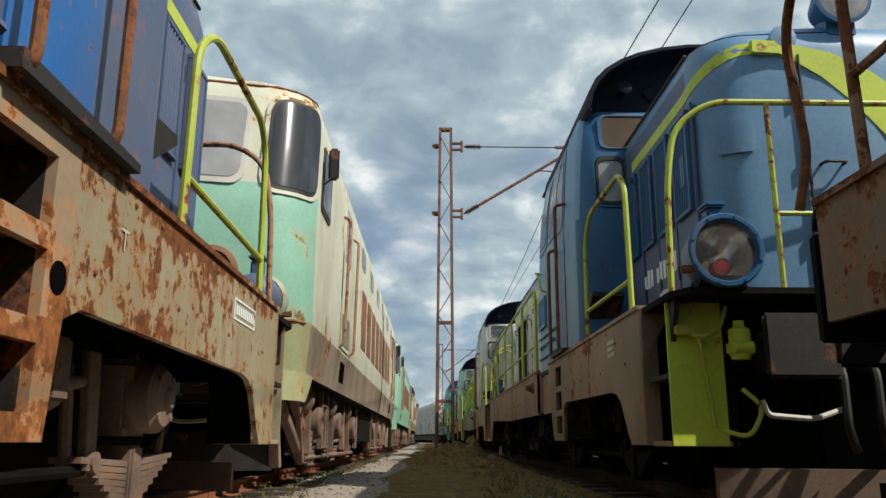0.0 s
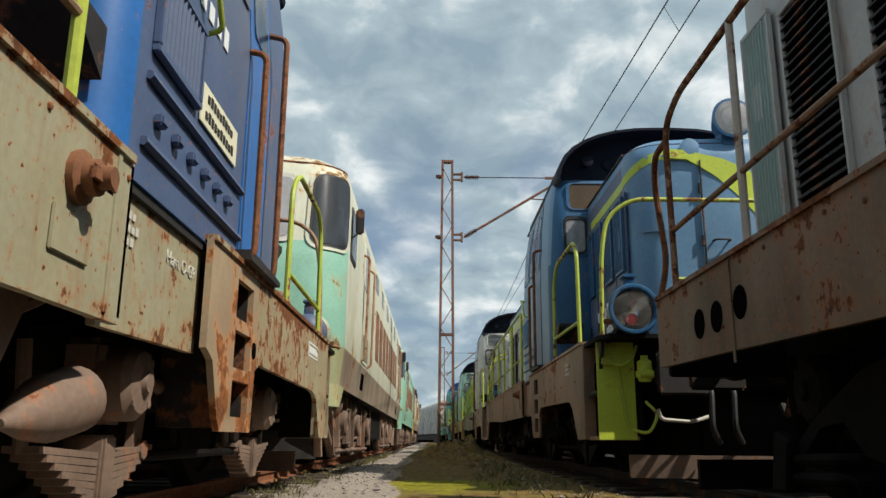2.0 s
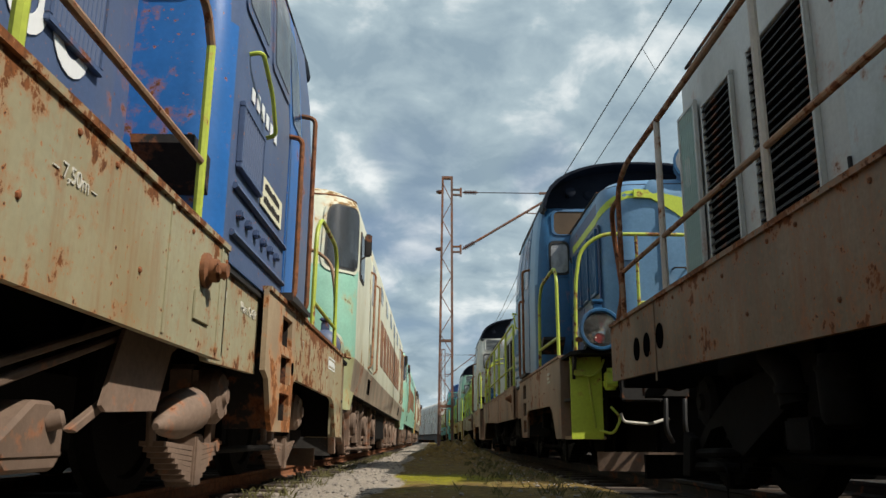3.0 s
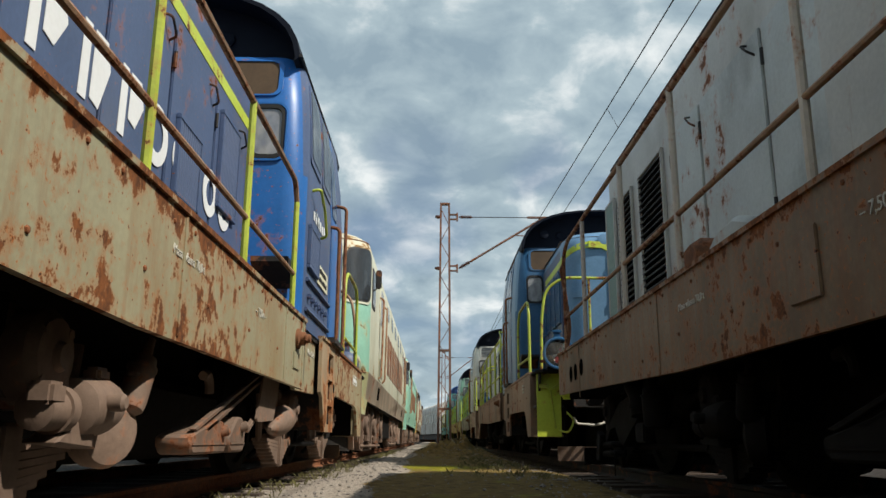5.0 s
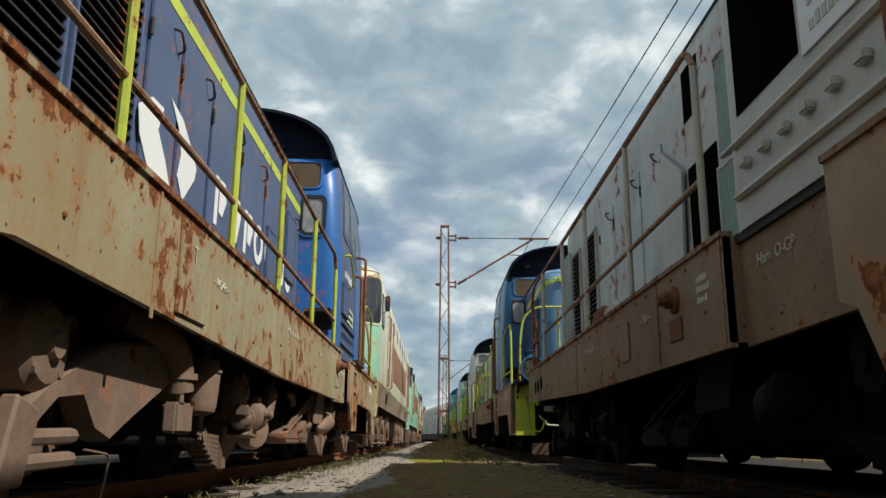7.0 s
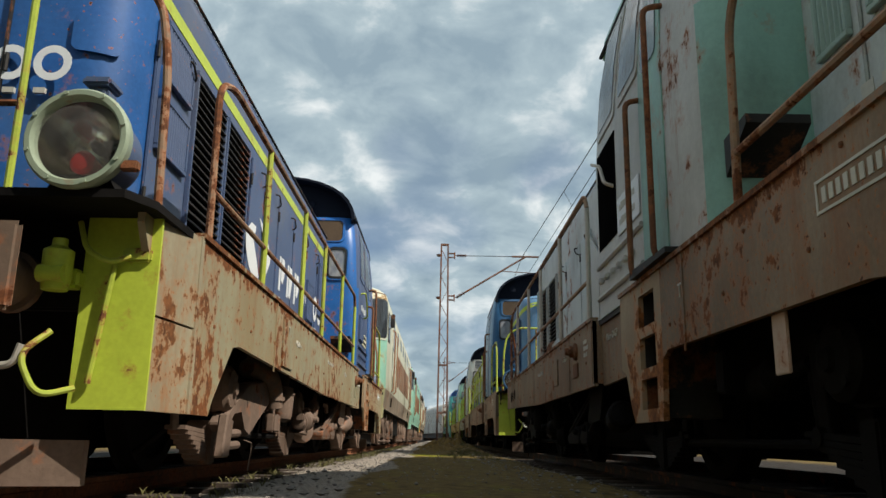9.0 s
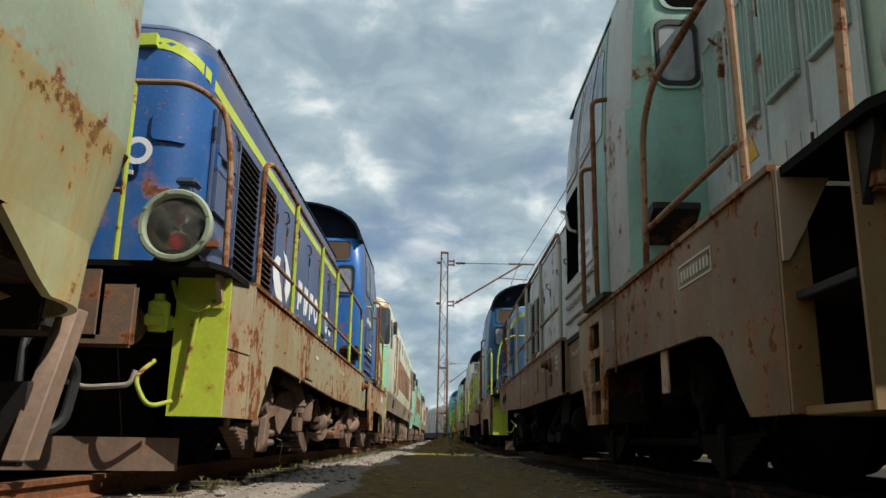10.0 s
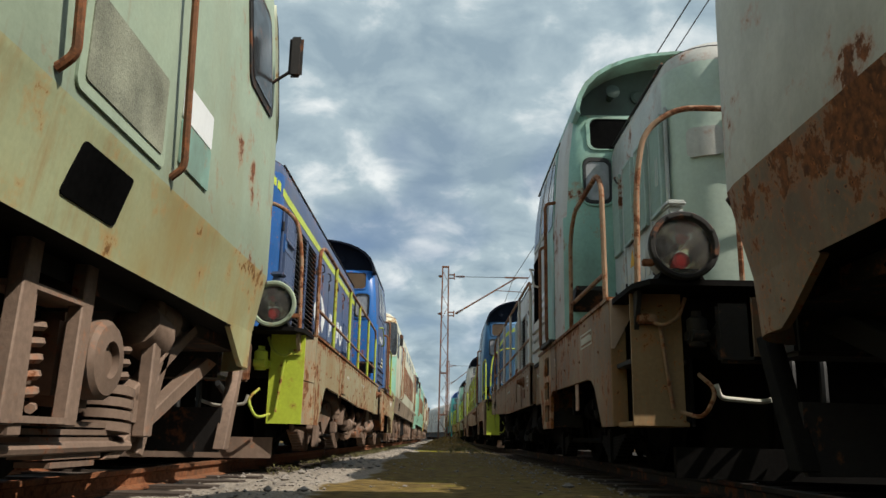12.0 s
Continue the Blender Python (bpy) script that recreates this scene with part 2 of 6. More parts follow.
M["stone"] = material("ballast_stone", (0.26, 0.23, 0.2), 0.9, vary=0.55, scale=3, bump=0.3)
M["coach"] = material("weathered_coach_paint", (0.5, 0.5, 0.46), 0.6, rust=0.1, streak=0.3, dirt=0.4, vary=0.15)
M["orange"] = material("ochre_paint", (0.42, 0.24, 0.05), 0.55, rust=0.2, dirt=0.4)
M["turquoise"] = material("turquoise_paint", (0.06, 0.33, 0.34), 0.5, rust=0.05, dirt=0.2)
M["curtain"] = material("window_curtain", (0.42, 0.36, 0.36), 0.9, vary=0.3, bump=0.1)
M["headlamp_rim"] = material("pale_green_rim_paint", (0.3, 0.36, 0.26), 0.5, rust=0.1, rust_scale=12, vary=0.2)
M["rim_rust"] = material("brown_rim_paint", (0.24, 0.13, 0.07), 0.6, rust=0.3, rust_scale=12, vary=0.2)
M["mesh_grey"] = material("dull_mesh_steel", (0.26, 0.27, 0.2), 0.7, vary=0.6, scale=14, dirt=0.4, bump=0.6, grain=90)
M["sign"] = material("cream_sign_plate", (0.75, 0.72, 0.52), 0.5, vary=0.06, dirt=0.15, dirt_col=(0.5, 0.45, 0.3))


def glass(name, tint, rough=0.06, alpha=0.35):
    m = bpy.data.materials.new(name)
    m.use_nodes = True
    t = m.node_tree
    b = t.nodes["Principled BSDF"]
    b.inputs["Base Color"].default_value = (*tint, 1)
    b.inputs["Roughness"].default_value = rough
    b.inputs["IOR"].default_value = 1.5
    b.inputs["Specular IOR Level"].default_value = 0.9
    n = t.nodes.new("ShaderNodeTexNoise")
    n.inputs["Scale"].default_value = 3
    r = t.nodes.new("ShaderNodeMapRange")
    r.inputs[1].default_value, r.inputs[2].default_value = 0.3, 0.7
    r.inputs[3].default_value, r.inputs[4].default_value = alpha * 0.7, min(1, alpha * 1.3)
    t.links.new(n.outputs[0], r.inputs[0])
    t.links.new(r.outputs[0], b.inputs["Alpha"])
    return m


M["glass"] = glass("dusty_window_glass", (0.035, 0.04, 0.045), 0.12, 0.75)
M["dust_glass"] = glass("milky_dusty_glass", (0.34, 0.34, 0.35), 0.25, 0.85)
M["lens"] = glass("lamp_glass", (0.6, 0.58, 0.54), 0.02, 0.1)


# ---- mesh helpers ----
def mesh_of(bm, name, mats, smooth=35):
    me = bpy.data.meshes.new(name)
    bmesh.ops.recalc_face_normals(bm, faces=bm.faces)
    bm.to_mesh(me)
    bm.free()
    for m in mats if isinstance(mats, (list, tuple)) else (mats,):
        me.materials.append(m)
    if smooth:
        me.polygons.foreach_set("use_smooth", [True] * len(me.polygons))
        me.set_sharp_from_angle(angle=radians(smooth))
    return me


def part(name, bm, mat, parent, label="", smooth=35):
    ob = new(name, mesh_of(bm, name, mat, smooth))
    ob.parent = parent
    if label:
        tagged(ob, label)
    return ob


def thing(name, label, category, group="", kind=""):
    e = new(name)
    e.empty_display_size = 0.3
    return tagged(e, label, category, group, kind)


def box(x0, x1, y0, y1, z0, z1, bevel=0.0, bm=None):
    b = bmesh.new()
    r = bmesh.ops.create_cube(b, size=1)
    bmesh.ops.scale(b, vec=(x1 - x0, y1 - y0, z1 - z0), verts=r["verts"])
    bmesh.ops.translate(b, vec=((x0 + x1) / 2, (y0 + y1) / 2, (z0 + z1) / 2), verts=r["verts"])
    if bevel:
        bmesh.ops.bevel(b, geom=b.edges[:], offset=bevel, segments=2, affect="EDGES", clamp_overlap=True)
    return join(bm, b)


def join(bm, b):
    if bm is None:
        return b
    me = bpy.data.meshes.new("tmp")
    b.to_mesh(me)
    b.free()
    bm.from_mesh(me)
    bpy.data.meshes.remove(me)
    return bm


def prism(outline, axis, a, b, bm=None, bevel=0.0):
    """A polygon outline in the plane across axis, drawn out from a to b."""
    w = bmesh.new()
    put = {"x": lambda p, c: (c, p[0], p[1]), "y": lambda p, c: (p[0], c, p[1]), "z": lambda p, c: (p[0], p[1], c)}[axis]
    va = [w.verts.new(put(p, a)) for p in outline]
    vb = [w.verts.new(put(p, b)) for p in outline]
    n = len(outline)
    w.faces.new(va)
    w.faces.new(vb[::-1])
    for i in range(n):
        w.faces.new((va[i], vb[i], vb[(i + 1) % n], va[(i + 1) % n]))
    if bevel:
        bmesh.ops.bevel(w, geom=w.edges[:], offset=bevel, segments=1, affect="EDGES", clamp_overlap=True)
    return join(bm, w)


def tube(points, r, bm=None, n=8, r1=None):
    """A round bar along a polyline."""
    w = bmesh.new()
    pts = [Vector(p) for p in points]
    rings, up = [], None
    for i, p in enumerate(pts):
        d = (pts[min(i + 1, len(pts) - 1)] - pts[max(i - 1, 0)]).normalized()
        if up is None:
            up = d.orthogonal().normalized()
        side = d.cross(up)
        side = side.normalized() if side.length > 1e-6 else d.orthogonal().normalized()
        up = side.cross(d).normalized()
        q = r if r1 is None else r + (r1 - r) * i / (len(pts) - 1)
        rings.append([w.verts.new(p + q * (math.cos(a) * up + math.sin(a) * side)) for a in (k * 2 * math.pi / n for k in range(n))])
    for a, b in zip(rings, rings[1:]):
        for k in range(n):
            w.faces.new((a[k], a[(k + 1) % n], b[(k + 1) % n], b[k]))
    w.faces.new(rings[0][::-1])
    w.faces.new(rings[-1])
    return join(bm, w)


def bend(points, r=0.12, n=5):
    """Rounds the corners of a polyline."""
    pts = [Vector(p) for p in points]
    res = [pts[0]]
    for a, b, c in zip(pts, pts[1:], pts[2:]):
        u, v = (a - b), (c - b)
        q = min(r, u.length * 0.45, v.length * 0.45)
        p0, p1 = b + u.normalized() * q, b + v.normalized() * q
        for k in range(n + 1):
            s = k / n
            res.append(p0 * (1 - s) ** 2 + b * 2 * s * (1 - s) + p1 * s * s)
    res.append(pts[-1])
    return res


def lathe(profile, centre, axis, bm=None, n=24, closed=True):
    """Rings of (distance along axis, radius) round an axis from a centre."""
    w = bmesh.new()
    d = Vector(axis).normalized()
    u = d.orthogonal().normalized()
    v = d.cross(u)
    c = Vector(centre)
    rings = []
    for s, r in profile:
        rings.append([w.verts.new(c + d * s + max(r, 1e-4) * (math.cos(a) * u + math.sin(a) * v)) for a in (k * 2 * math.pi / n for k in range(n))])
    for a, b in zip(rings, rings[1:]):
        for k in range(n):
            w.faces.new((a[k], a[(k + 1) % n], b[(k + 1) % n], b[k]))
    if closed:
        w.faces.new(rings[0][::-1])
        w.faces.new(rings[-1])
    return join(bm, w)


def plan_ring(w, y0, y1, r0, r1, bow0=0.0, bow1=0.0, n=6, front=5, grow=0.0):
    """Outline of a long body in plan: flat sides, rounded corners, ends that bow outwards. Same count for every level."""
    w, y0, y1 = w + grow, y0 - grow, y1 + grow
    pts = []
    for sx, ye, r, bow, sgn in ((1, y1, r1, bow1, 1), (-1, y0, r0, bow0, -1)):
        r = min(r, w * 0.95)
        for k in range(n + 1):
            a = k / n * math.pi / 2
            pts.append((sx * (w - r + r * math.cos(a)), ye - sgn * bow - sgn * (r - r * math.sin(a)), ))
        for k in range(1, front):
            s = k / front
            x = sx * (w - r) * (1 - 2 * s)
            pts.append((x, ye - sgn * bow * (2 * s - 1) ** 2))
        for k in range(n + 1):
            a = math.pi / 2 - k / n * math.pi / 2
            pts.append((-sx * (w - r + r * math.cos(a)), ye - sgn * bow - sgn * (r - r * math.sin(a))))
    return pts


def shell(levels, r0, r1, bow0=0.0, bow1=0.0, paint=None, bm=None, n=6, close=True):
    """A body from plan outlines at rising levels (z, half width, y0, y1); paint(x, y, z) gives the slot of a face."""
    b = bmesh.new()
    rings = [[b.verts.new((x, y, z)) for x, y in plan_ring(w, y0, y1, r0, r1, bow0, bow1, n)] for z, w, y0, y1 in levels]
    k = len(rings[0])
    for lo, hi in zip(rings, rings[1:]):
        for i in range(k):
            b.faces.new((lo[i], lo[(i + 1) % k], hi[(i + 1) % k], hi[i]))
    if close:
        b.faces.new(rings[0][::-1])
        b.faces.new(rings[-1])
    if paint:
        for f in b.faces:
            f.material_index = paint(*f.calc_center_median())
    return join(bm, b)


def level_at(levels, z):
    for a, b in zip(levels, levels[1:]):
        if a[0] <= z <= b[0]:
            s = (z - a[0]) / (b[0] - a[0])
            return [p + (q - p) * s for p, q in zip(a[1:], b[1:])]
    return levels[-1][1:]


def along(levels, r1, bow1, s, z, off=0.0, end=1, side=1):
    """A place on the body's skin: s metres from the middle of the end, round the corner and along the side."""
    w, y0, y1 = level_at(levels, z)
    ye = y1 if end > 0 else -y0
    fl, arc = w - r1, r1 * math.pi / 2
    if s < fl:
        x, y, nx, ny = s, ye - bow1 * (s / fl) ** 2, 0.25 * s / fl, 1.0
    elif s < fl + arc:
        a = (s - fl) / r1
        nx, ny = math.sin(a), math.cos(a)
        x, y = fl + r1 * nx, ye - bow1 - r1 + r1 * ny
    else:
        x, y, nx, ny = w, ye - bow1 - r1 - (s - fl - arc), 1.0, 0.0
    q = math.hypot(nx, ny)
    return Vector((side * (x + off * nx / q), end * (y + off * ny / q), z))


def patch(levels, r1, bow1, s0, s1, z0, z1, off=0.01, thick=0.03, corner=0.06, end=1, side=1, nu=10, nv=6, bm=None, skew=0.0):
    """A rounded sheet that follows the body's skin, e.g. a window pane, frame or panel."""
    w = bmesh.new()
    def corner_fit(u, v):
        lu, lv = s1 - s0, z1 - z0
        du, dv = min(u, 1 - u) * lu, min(v, 1 - v) * lv
        return du, dv
    grid = {}
    us = sorted({0, 1, *[corner / (s1 - s0) * k for k in (0.13, 0.5, 1)], *[1 - corner / (s1 - s0) * k for k in (0.13, 0.5, 1)], *[i / nu for i in range(1, nu)]})
    def span(u):
        d = min(u, 1 - u) * (s1 - s0)
        if d >= corner:
            return 0.0
        return corner - math.sqrt(max(0, corner ** 2 - (corner - d) ** 2))
    for lay, o in ((0, off), (1, off - thick)):
        for i, u in enumerate(us):
            e = span(u)
            for j in range(nv + 1):
                v = j / nv
                z = z0 + e + (z1 - z0 - 2 * e) * v
                grid[lay, i, j] = w.verts.new(along(levels, r1, bow1, s0 + (s1 - s0) * u + skew * (v - 0.5), z, o, end, side))
    I, J = len(us) - 1, nv
    for i in range(I):
        for j in range(J):
            w.faces.new([grid[0, a, b] for a, b in ((i, j), (i + 1, j), (i + 1, j + 1), (i, j + 1))])
            w.faces.new([grid[1, a, b] for a, b in ((i, j), (i, j + 1), (i + 1, j + 1), (i + 1, j))])
    rim = [(i, 0) for i in range(I)] + [(I, j) for j in range(J)] + [(i, J) for i in range(I, 0, -1)] + [(0, j) for j in range(J, 0, -1)]
    for p, q in zip(rim, rim[1:] + rim[:1]):
        w.faces.new((grid[0, p[0], p[1]], grid[1, p[0], p[1]], grid[1, q[0], q[1]], grid[0, q[0], q[1]]))
    bmesh.ops.remove_doubles(w, verts=w.verts, dist=0.0005)
    return join(bm, w)


def lettering(text, size, mat, parent, m, extrude=0.002):
    cu = bpy.data.curves.new("lettering", "FONT")
    cu.body, cu.size, cu.extrude = text, size, extrude
    tmp = new("lettering_tmp", cu)
    bpy.context.view_layer.update()
    me = bpy.data.meshes.new_from_object(tmp.evaluated_get(bpy.context.evaluated_depsgraph_get()))
    bpy.data.objects.remove(tmp)
    me.materials.clear()
    me.materials.append(mat)
    ob = new("lettering", me)
    ob.parent, ob.matrix_basis = parent, m
    return ob


def window_rim(levels, r1, bow1, s0, s1, z0, z1, rc, r, end, side):
    """A rounded rubber or steel rim round a window, lying on the body's skin."""
    w = bmesh.new()
    n = 5
    loop = []
    for cs, cz, a0 in ((s1 - rc, z1 - rc, 0), (s0 + rc, z1 - rc, 90), (s0 + rc, z0 + rc, 180), (s1 - rc, z0 + rc, 270)):
        for k in range(n + 1):
            a = radians(a0 + 90 * k / n)
            loop.append((cs + rc * math.cos(a), cz + rc * math.sin(a)))
    cs, cz = (s0 + s1) / 2, (z0 + z1) / 2
    rings = []
    for q, z in loop:
        d = Vector((q - cs, z - cz)).normalized() * r
        rings.append([w.verts.new(along(levels, r1, bow1, q + d.x * f, z + d.y * f, o, end, side)) for f, o in ((-1, -0.005), (-0.8, 0.018), (0.8, 0.018), (1, -0.005))])
    for a, b in zip(rings, rings[1:] + rings[:1]):
        for k in range(4):
            w.faces.new((a[k], a[(k + 1) % 4], b[(k + 1) % 4], b[k]))
    return w


SIDE = Matrix(((0, 0, 1), (1, 0, 0), (0, 1, 0))).to_4x4()   # writing that stands on the side facing local +x, read along +y


def bars(rows, mat, parent, x, y, z, h, gap=0.35, name="marking"):
    """Unreadable writing: short upright bars, row below row, on the side facing +x; rows give the count and bar width."""
    bm = bmesh.new()
    for k, (count, wd) in enumerate(rows):
        for i in range(count):
            yy = y + i * wd * (1 + gap)
            hh = h * (0.75 + 0.25 * ((i * 7 + k * 3) % 4) / 3)
            box(x - 0.001, x + 0.003, yy, yy + wd, z - k * h * 1.5, z - k * h * 1.5 + hh, 0, bm)
    return tagged(part(name, bm, mat, parent), kind="stuff")


# ---- shunting locomotive ----
HOOD_W, HOOD_TOP, DECK, SILL_X, CAB_X = 0.98, 3.04, 1.25, 1.5, 1.46


def hood_levels(y0, y1):
    w = HOOD_W
    return [(DECK - 0.02, w, y0, y1), (1.8, w, y0, y1), (2.4, w, y0, y1), (2.75, w, y0, y1), (2.84, w, y0, y1), (HOOD_TOP, w, y0, y1), (HOOD_TOP + 0.12, w - 0.03, y0 + 0.03, y1 - 0.03),
            (HOOD_TOP + 0.2, w - 0.12, y0 + 0.1, y1 - 0.1), (HOOD_TOP + 0.27, w - 0.34, y0 + 0.3, y1 - 0.3), (HOOD_TOP + 0.3, w - 0.7, y0 + 0.6, y1 - 0.6)]


def make_headlight(loco, x, end, rim, barrel):
    """Deep round headlamp: barrel with fins, bolted rim, bright reflector bowl, clear glass and a red tail lamp inside."""
    y, z, ax = end * 6.7, 1.44, (0, end, 0)
    b = lathe([(-0.06, 0.05), (-0.05, 0.1), (0.0, 0.15), (0.05, 0.168), (0.24, 0.172), (0.24, 0.168), (0.05, 0.16), (0.0, 0.14), (-0.05, 0.08), (-0.06, 0.05)], (x, y, z), ax, n=32, closed=False)
    h = part("headlight", b, barrel, loco, "round steel headlamp on a bracket")
    part("rim", lathe([(0.21, 0.176), (0.235, 0.2), (0.285, 0.206), (0.3, 0.196), (0.3, 0.176), (0.285, 0.168), (0.24, 0.168), (0.21, 0.176)], (x, y, z), ax, n=36, closed=False), rim, h)
    part("reflector", lathe([(0.05, 0.0), (0.055, 0.05), (0.08, 0.1), (0.13, 0.14), (0.19, 0.16), (0.25, 0.167), (0.25, 0.1685), (0.13, 0.15), (0.06, 0.11), (0.04, 0.04), (0.035, 0.0)], (x, y, z), ax, n=32, closed=False), M["chrome"], h, "tarnished bright reflector bowl")
    part("bulb", lathe([(0.04, 0.022), (0.1, 0.024), (0.13, 0.018), (0.145, 0.0)], (x, y, z + 0.03), ax, n=12), M["iron"], h)
    part("lens", lathe([(0.275, 0.168), (0.29, 0.11), (0.297, 0.05), (0.299, 0.0)], (x, y, z), ax, n=32, closed=False), M["lens"], h, "clear lamp glass")
    part("tail_lamp", lathe([(0.12, 0.046), (0.2, 0.05), (0.215, 0.05), (0.23, 0.035), (0.234, 0.0)], (x, y, z - 0.075), ax, n=18), M["red_lens"], h, "red tail lamp glass")
    for k in range(8):
        a = k * math.pi / 4 + 0.3
        part("bolt", lathe([(0.285, 0.01), (0.308, 0.009)], (x + 0.188 * math.cos(a), y, z + 0.188 * math.sin(a)), ax, n=6), rim, h)
    part("clamp", box(x + 0.17, x + 0.24, y + end * 0.25 - 0.02, y + end * 0.25 + 0.02, z - 0.12, z - 0.08, 0.006), M["rust"], h)
    br = prism([(x - 0.16, 1.215), (x + 0.16, 1.215), (x + 0.1, 1.32), (x - 0.1, 1.32)], "y", y, y + end * 0.2)
    part("lamp_socket", box(x - 0.045, x + 0.045, y + end * 0.12 - 0.05, y + end * 0.12 + 0.05, z + 0.15, z + 0.27, 0.012), barrel, h)
    part("socket_cap", box(x - 0.06, x + 0.06, y + end * 0.12 - 0.07, y + end * 0.12 + 0.07, z + 0.272, z + 0.31, 0.012), barrel, h)
    part("lamp_bracket", br, M["shade_black"], h)
    return h


def make_bogie(loco, yc, gear, dusty):
    """Two-axle bogie: frame, wheels, axle boxes, leaf springs and brake gear on both sides."""
    f = bmesh.new()
    for sx in (1, -1):
        prism([(yc - 1.75, 0.62), (yc - 1.75, 0.78), (yc - 0.9, 0.92), (yc + 0.9, 0.92), (yc + 1.75, 0.78), (yc + 1.75, 0.62), (yc + 0.8, 0.66), (yc + 0.5, 0.55), (yc - 0.5, 0.55), (yc - 0.8, 0.66)],
              "x", sx * 0.98, sx * 1.08, f, 0.01)
    box(-0.98, 0.98, yc - 0.25, yc + 0.25, 0.55, 0.9, 0.02, f)
    bogie = part("bogie", f, gear, loco, "bogie frame in shade-black")
    for dy in (-1.28, 1.28):
        y = yc + dy
        for sx in (1, -1):
            wh = lathe([(0, 0.5), (0.03, 0.56), (0.05, 0.53), (0.14, 0.52), (0.14, 0.44), (0.11, 0.42), (0.1, 0.16), (0.16, 0.14), (0.16, 0.0)], (sx * 0.7, y, 0.62), (sx, 0, 0), n=28)
            part("wheel", wh, gear, bogie, "steel wheel with a worn tread")
            ab = box(sx * 1.02 if sx > 0 else -1.22, 1.22 if sx > 0 else -1.02, y - 0.16, y + 0.16, 0.46, 0.78, 0.03)
            part("axle_cover", lathe([(0.0, 0.15), (0.09, 0.15), (0.12, 0.12), (0.13, 0.05), (0.15, 0.04)], (sx * 1.2, y, 0.62), (sx, 0, 0), n=18), dusty, bogie)
            for k in range(4):
                a = k * math.pi / 2 + 0.78
                part("bolt", lathe([(0.08, 0.02), (0.125, 0.02)], (sx * 1.2, y + 0.11 * math.cos(a), 0.62 + 0.11 * math.sin(a)), (sx, 0, 0), n=6), dusty, bogie)
            part("axle_box", ab, dusty, bogie)
            sp = bmesh.new()
            for k in range(7):
                hl = 0.52 - k * 0.06
                prism([(y - hl, 0.36 - k * 0.028), (y, 0.33 - k * 0.028), (y + hl, 0.36 - k * 0.028), (y + hl, 0.383 - k * 0.028), (y, 0.353 - k * 0.028), (y - hl, 0.383 - k * 0.028)], "x", sx * 1.08, sx * 1.2, sp)
            box(min(sx * 1.06, sx * 1.22), max(sx * 1.06, sx * 1.22), y - 0.06, y + 0.06, 0.15, 0.42, 0.01, sp)
            part("leaf_spring", sp, dusty, bogie, "laminated leaf spring")
            for q in (-1, 1):
                part("spring_hanger", tube([(sx * 1.13, y + q * 0.5, 0.36), (sx * 1.13, y + q * 0.56, 0.72)], 0.025), dusty, bogie)
            bs = prism([(y + 0.62 * (1 if dy < 0 else -1), 0.35), (y + 0.75 * (1 if dy < 0 else -1), 0.4), (y + 0.72 * (1 if dy < 0 else -1), 0.9), (y + 0.6 * (1 if dy < 0 else -1), 0.85)], "x", sx * 0.72, sx * 0.86)
            part("brake_block", bs, gear, bogie)
    for sx in (1, -1):
        for s in (1, -1):
            c = (sx * 1.16, yc + s * 0.28, 0.6)
            bc = lathe([(-0.02, 0.05), (0, 0.085), (0.2, 0.09), (0.22, 0.07), (0.26, 0.04), (0.5, 0.025)], c, (0, s, 0.12), n=16)
            part("brake_cylinder", bc, dusty, bogie, "dusty brake cylinder")
            lv = prism([(yc + s * 0.86, 0.3), (yc + s * 0.95, 0.32), (yc + s * 0.9, 0.78), (yc + s * 0.8, 0.78)], "x", sx * 1.14, sx * 1.18, bevel=0.006)
            lathe([(-0.03, 0.04), (0.07, 0.04)], (sx * 1.14, yc + s * 0.88, 0.36), (sx, 0, 0), lv, 10)
            part("brake_lever", lv, dusty, bogie)
        tr = tube([(sx * 1.16, yc - 1.05, 0.33), (sx * 1.16, yc + 1.05, 0.33)], 0.022)
        part("brake_rod", tr, gear, bogie)
    return bogie


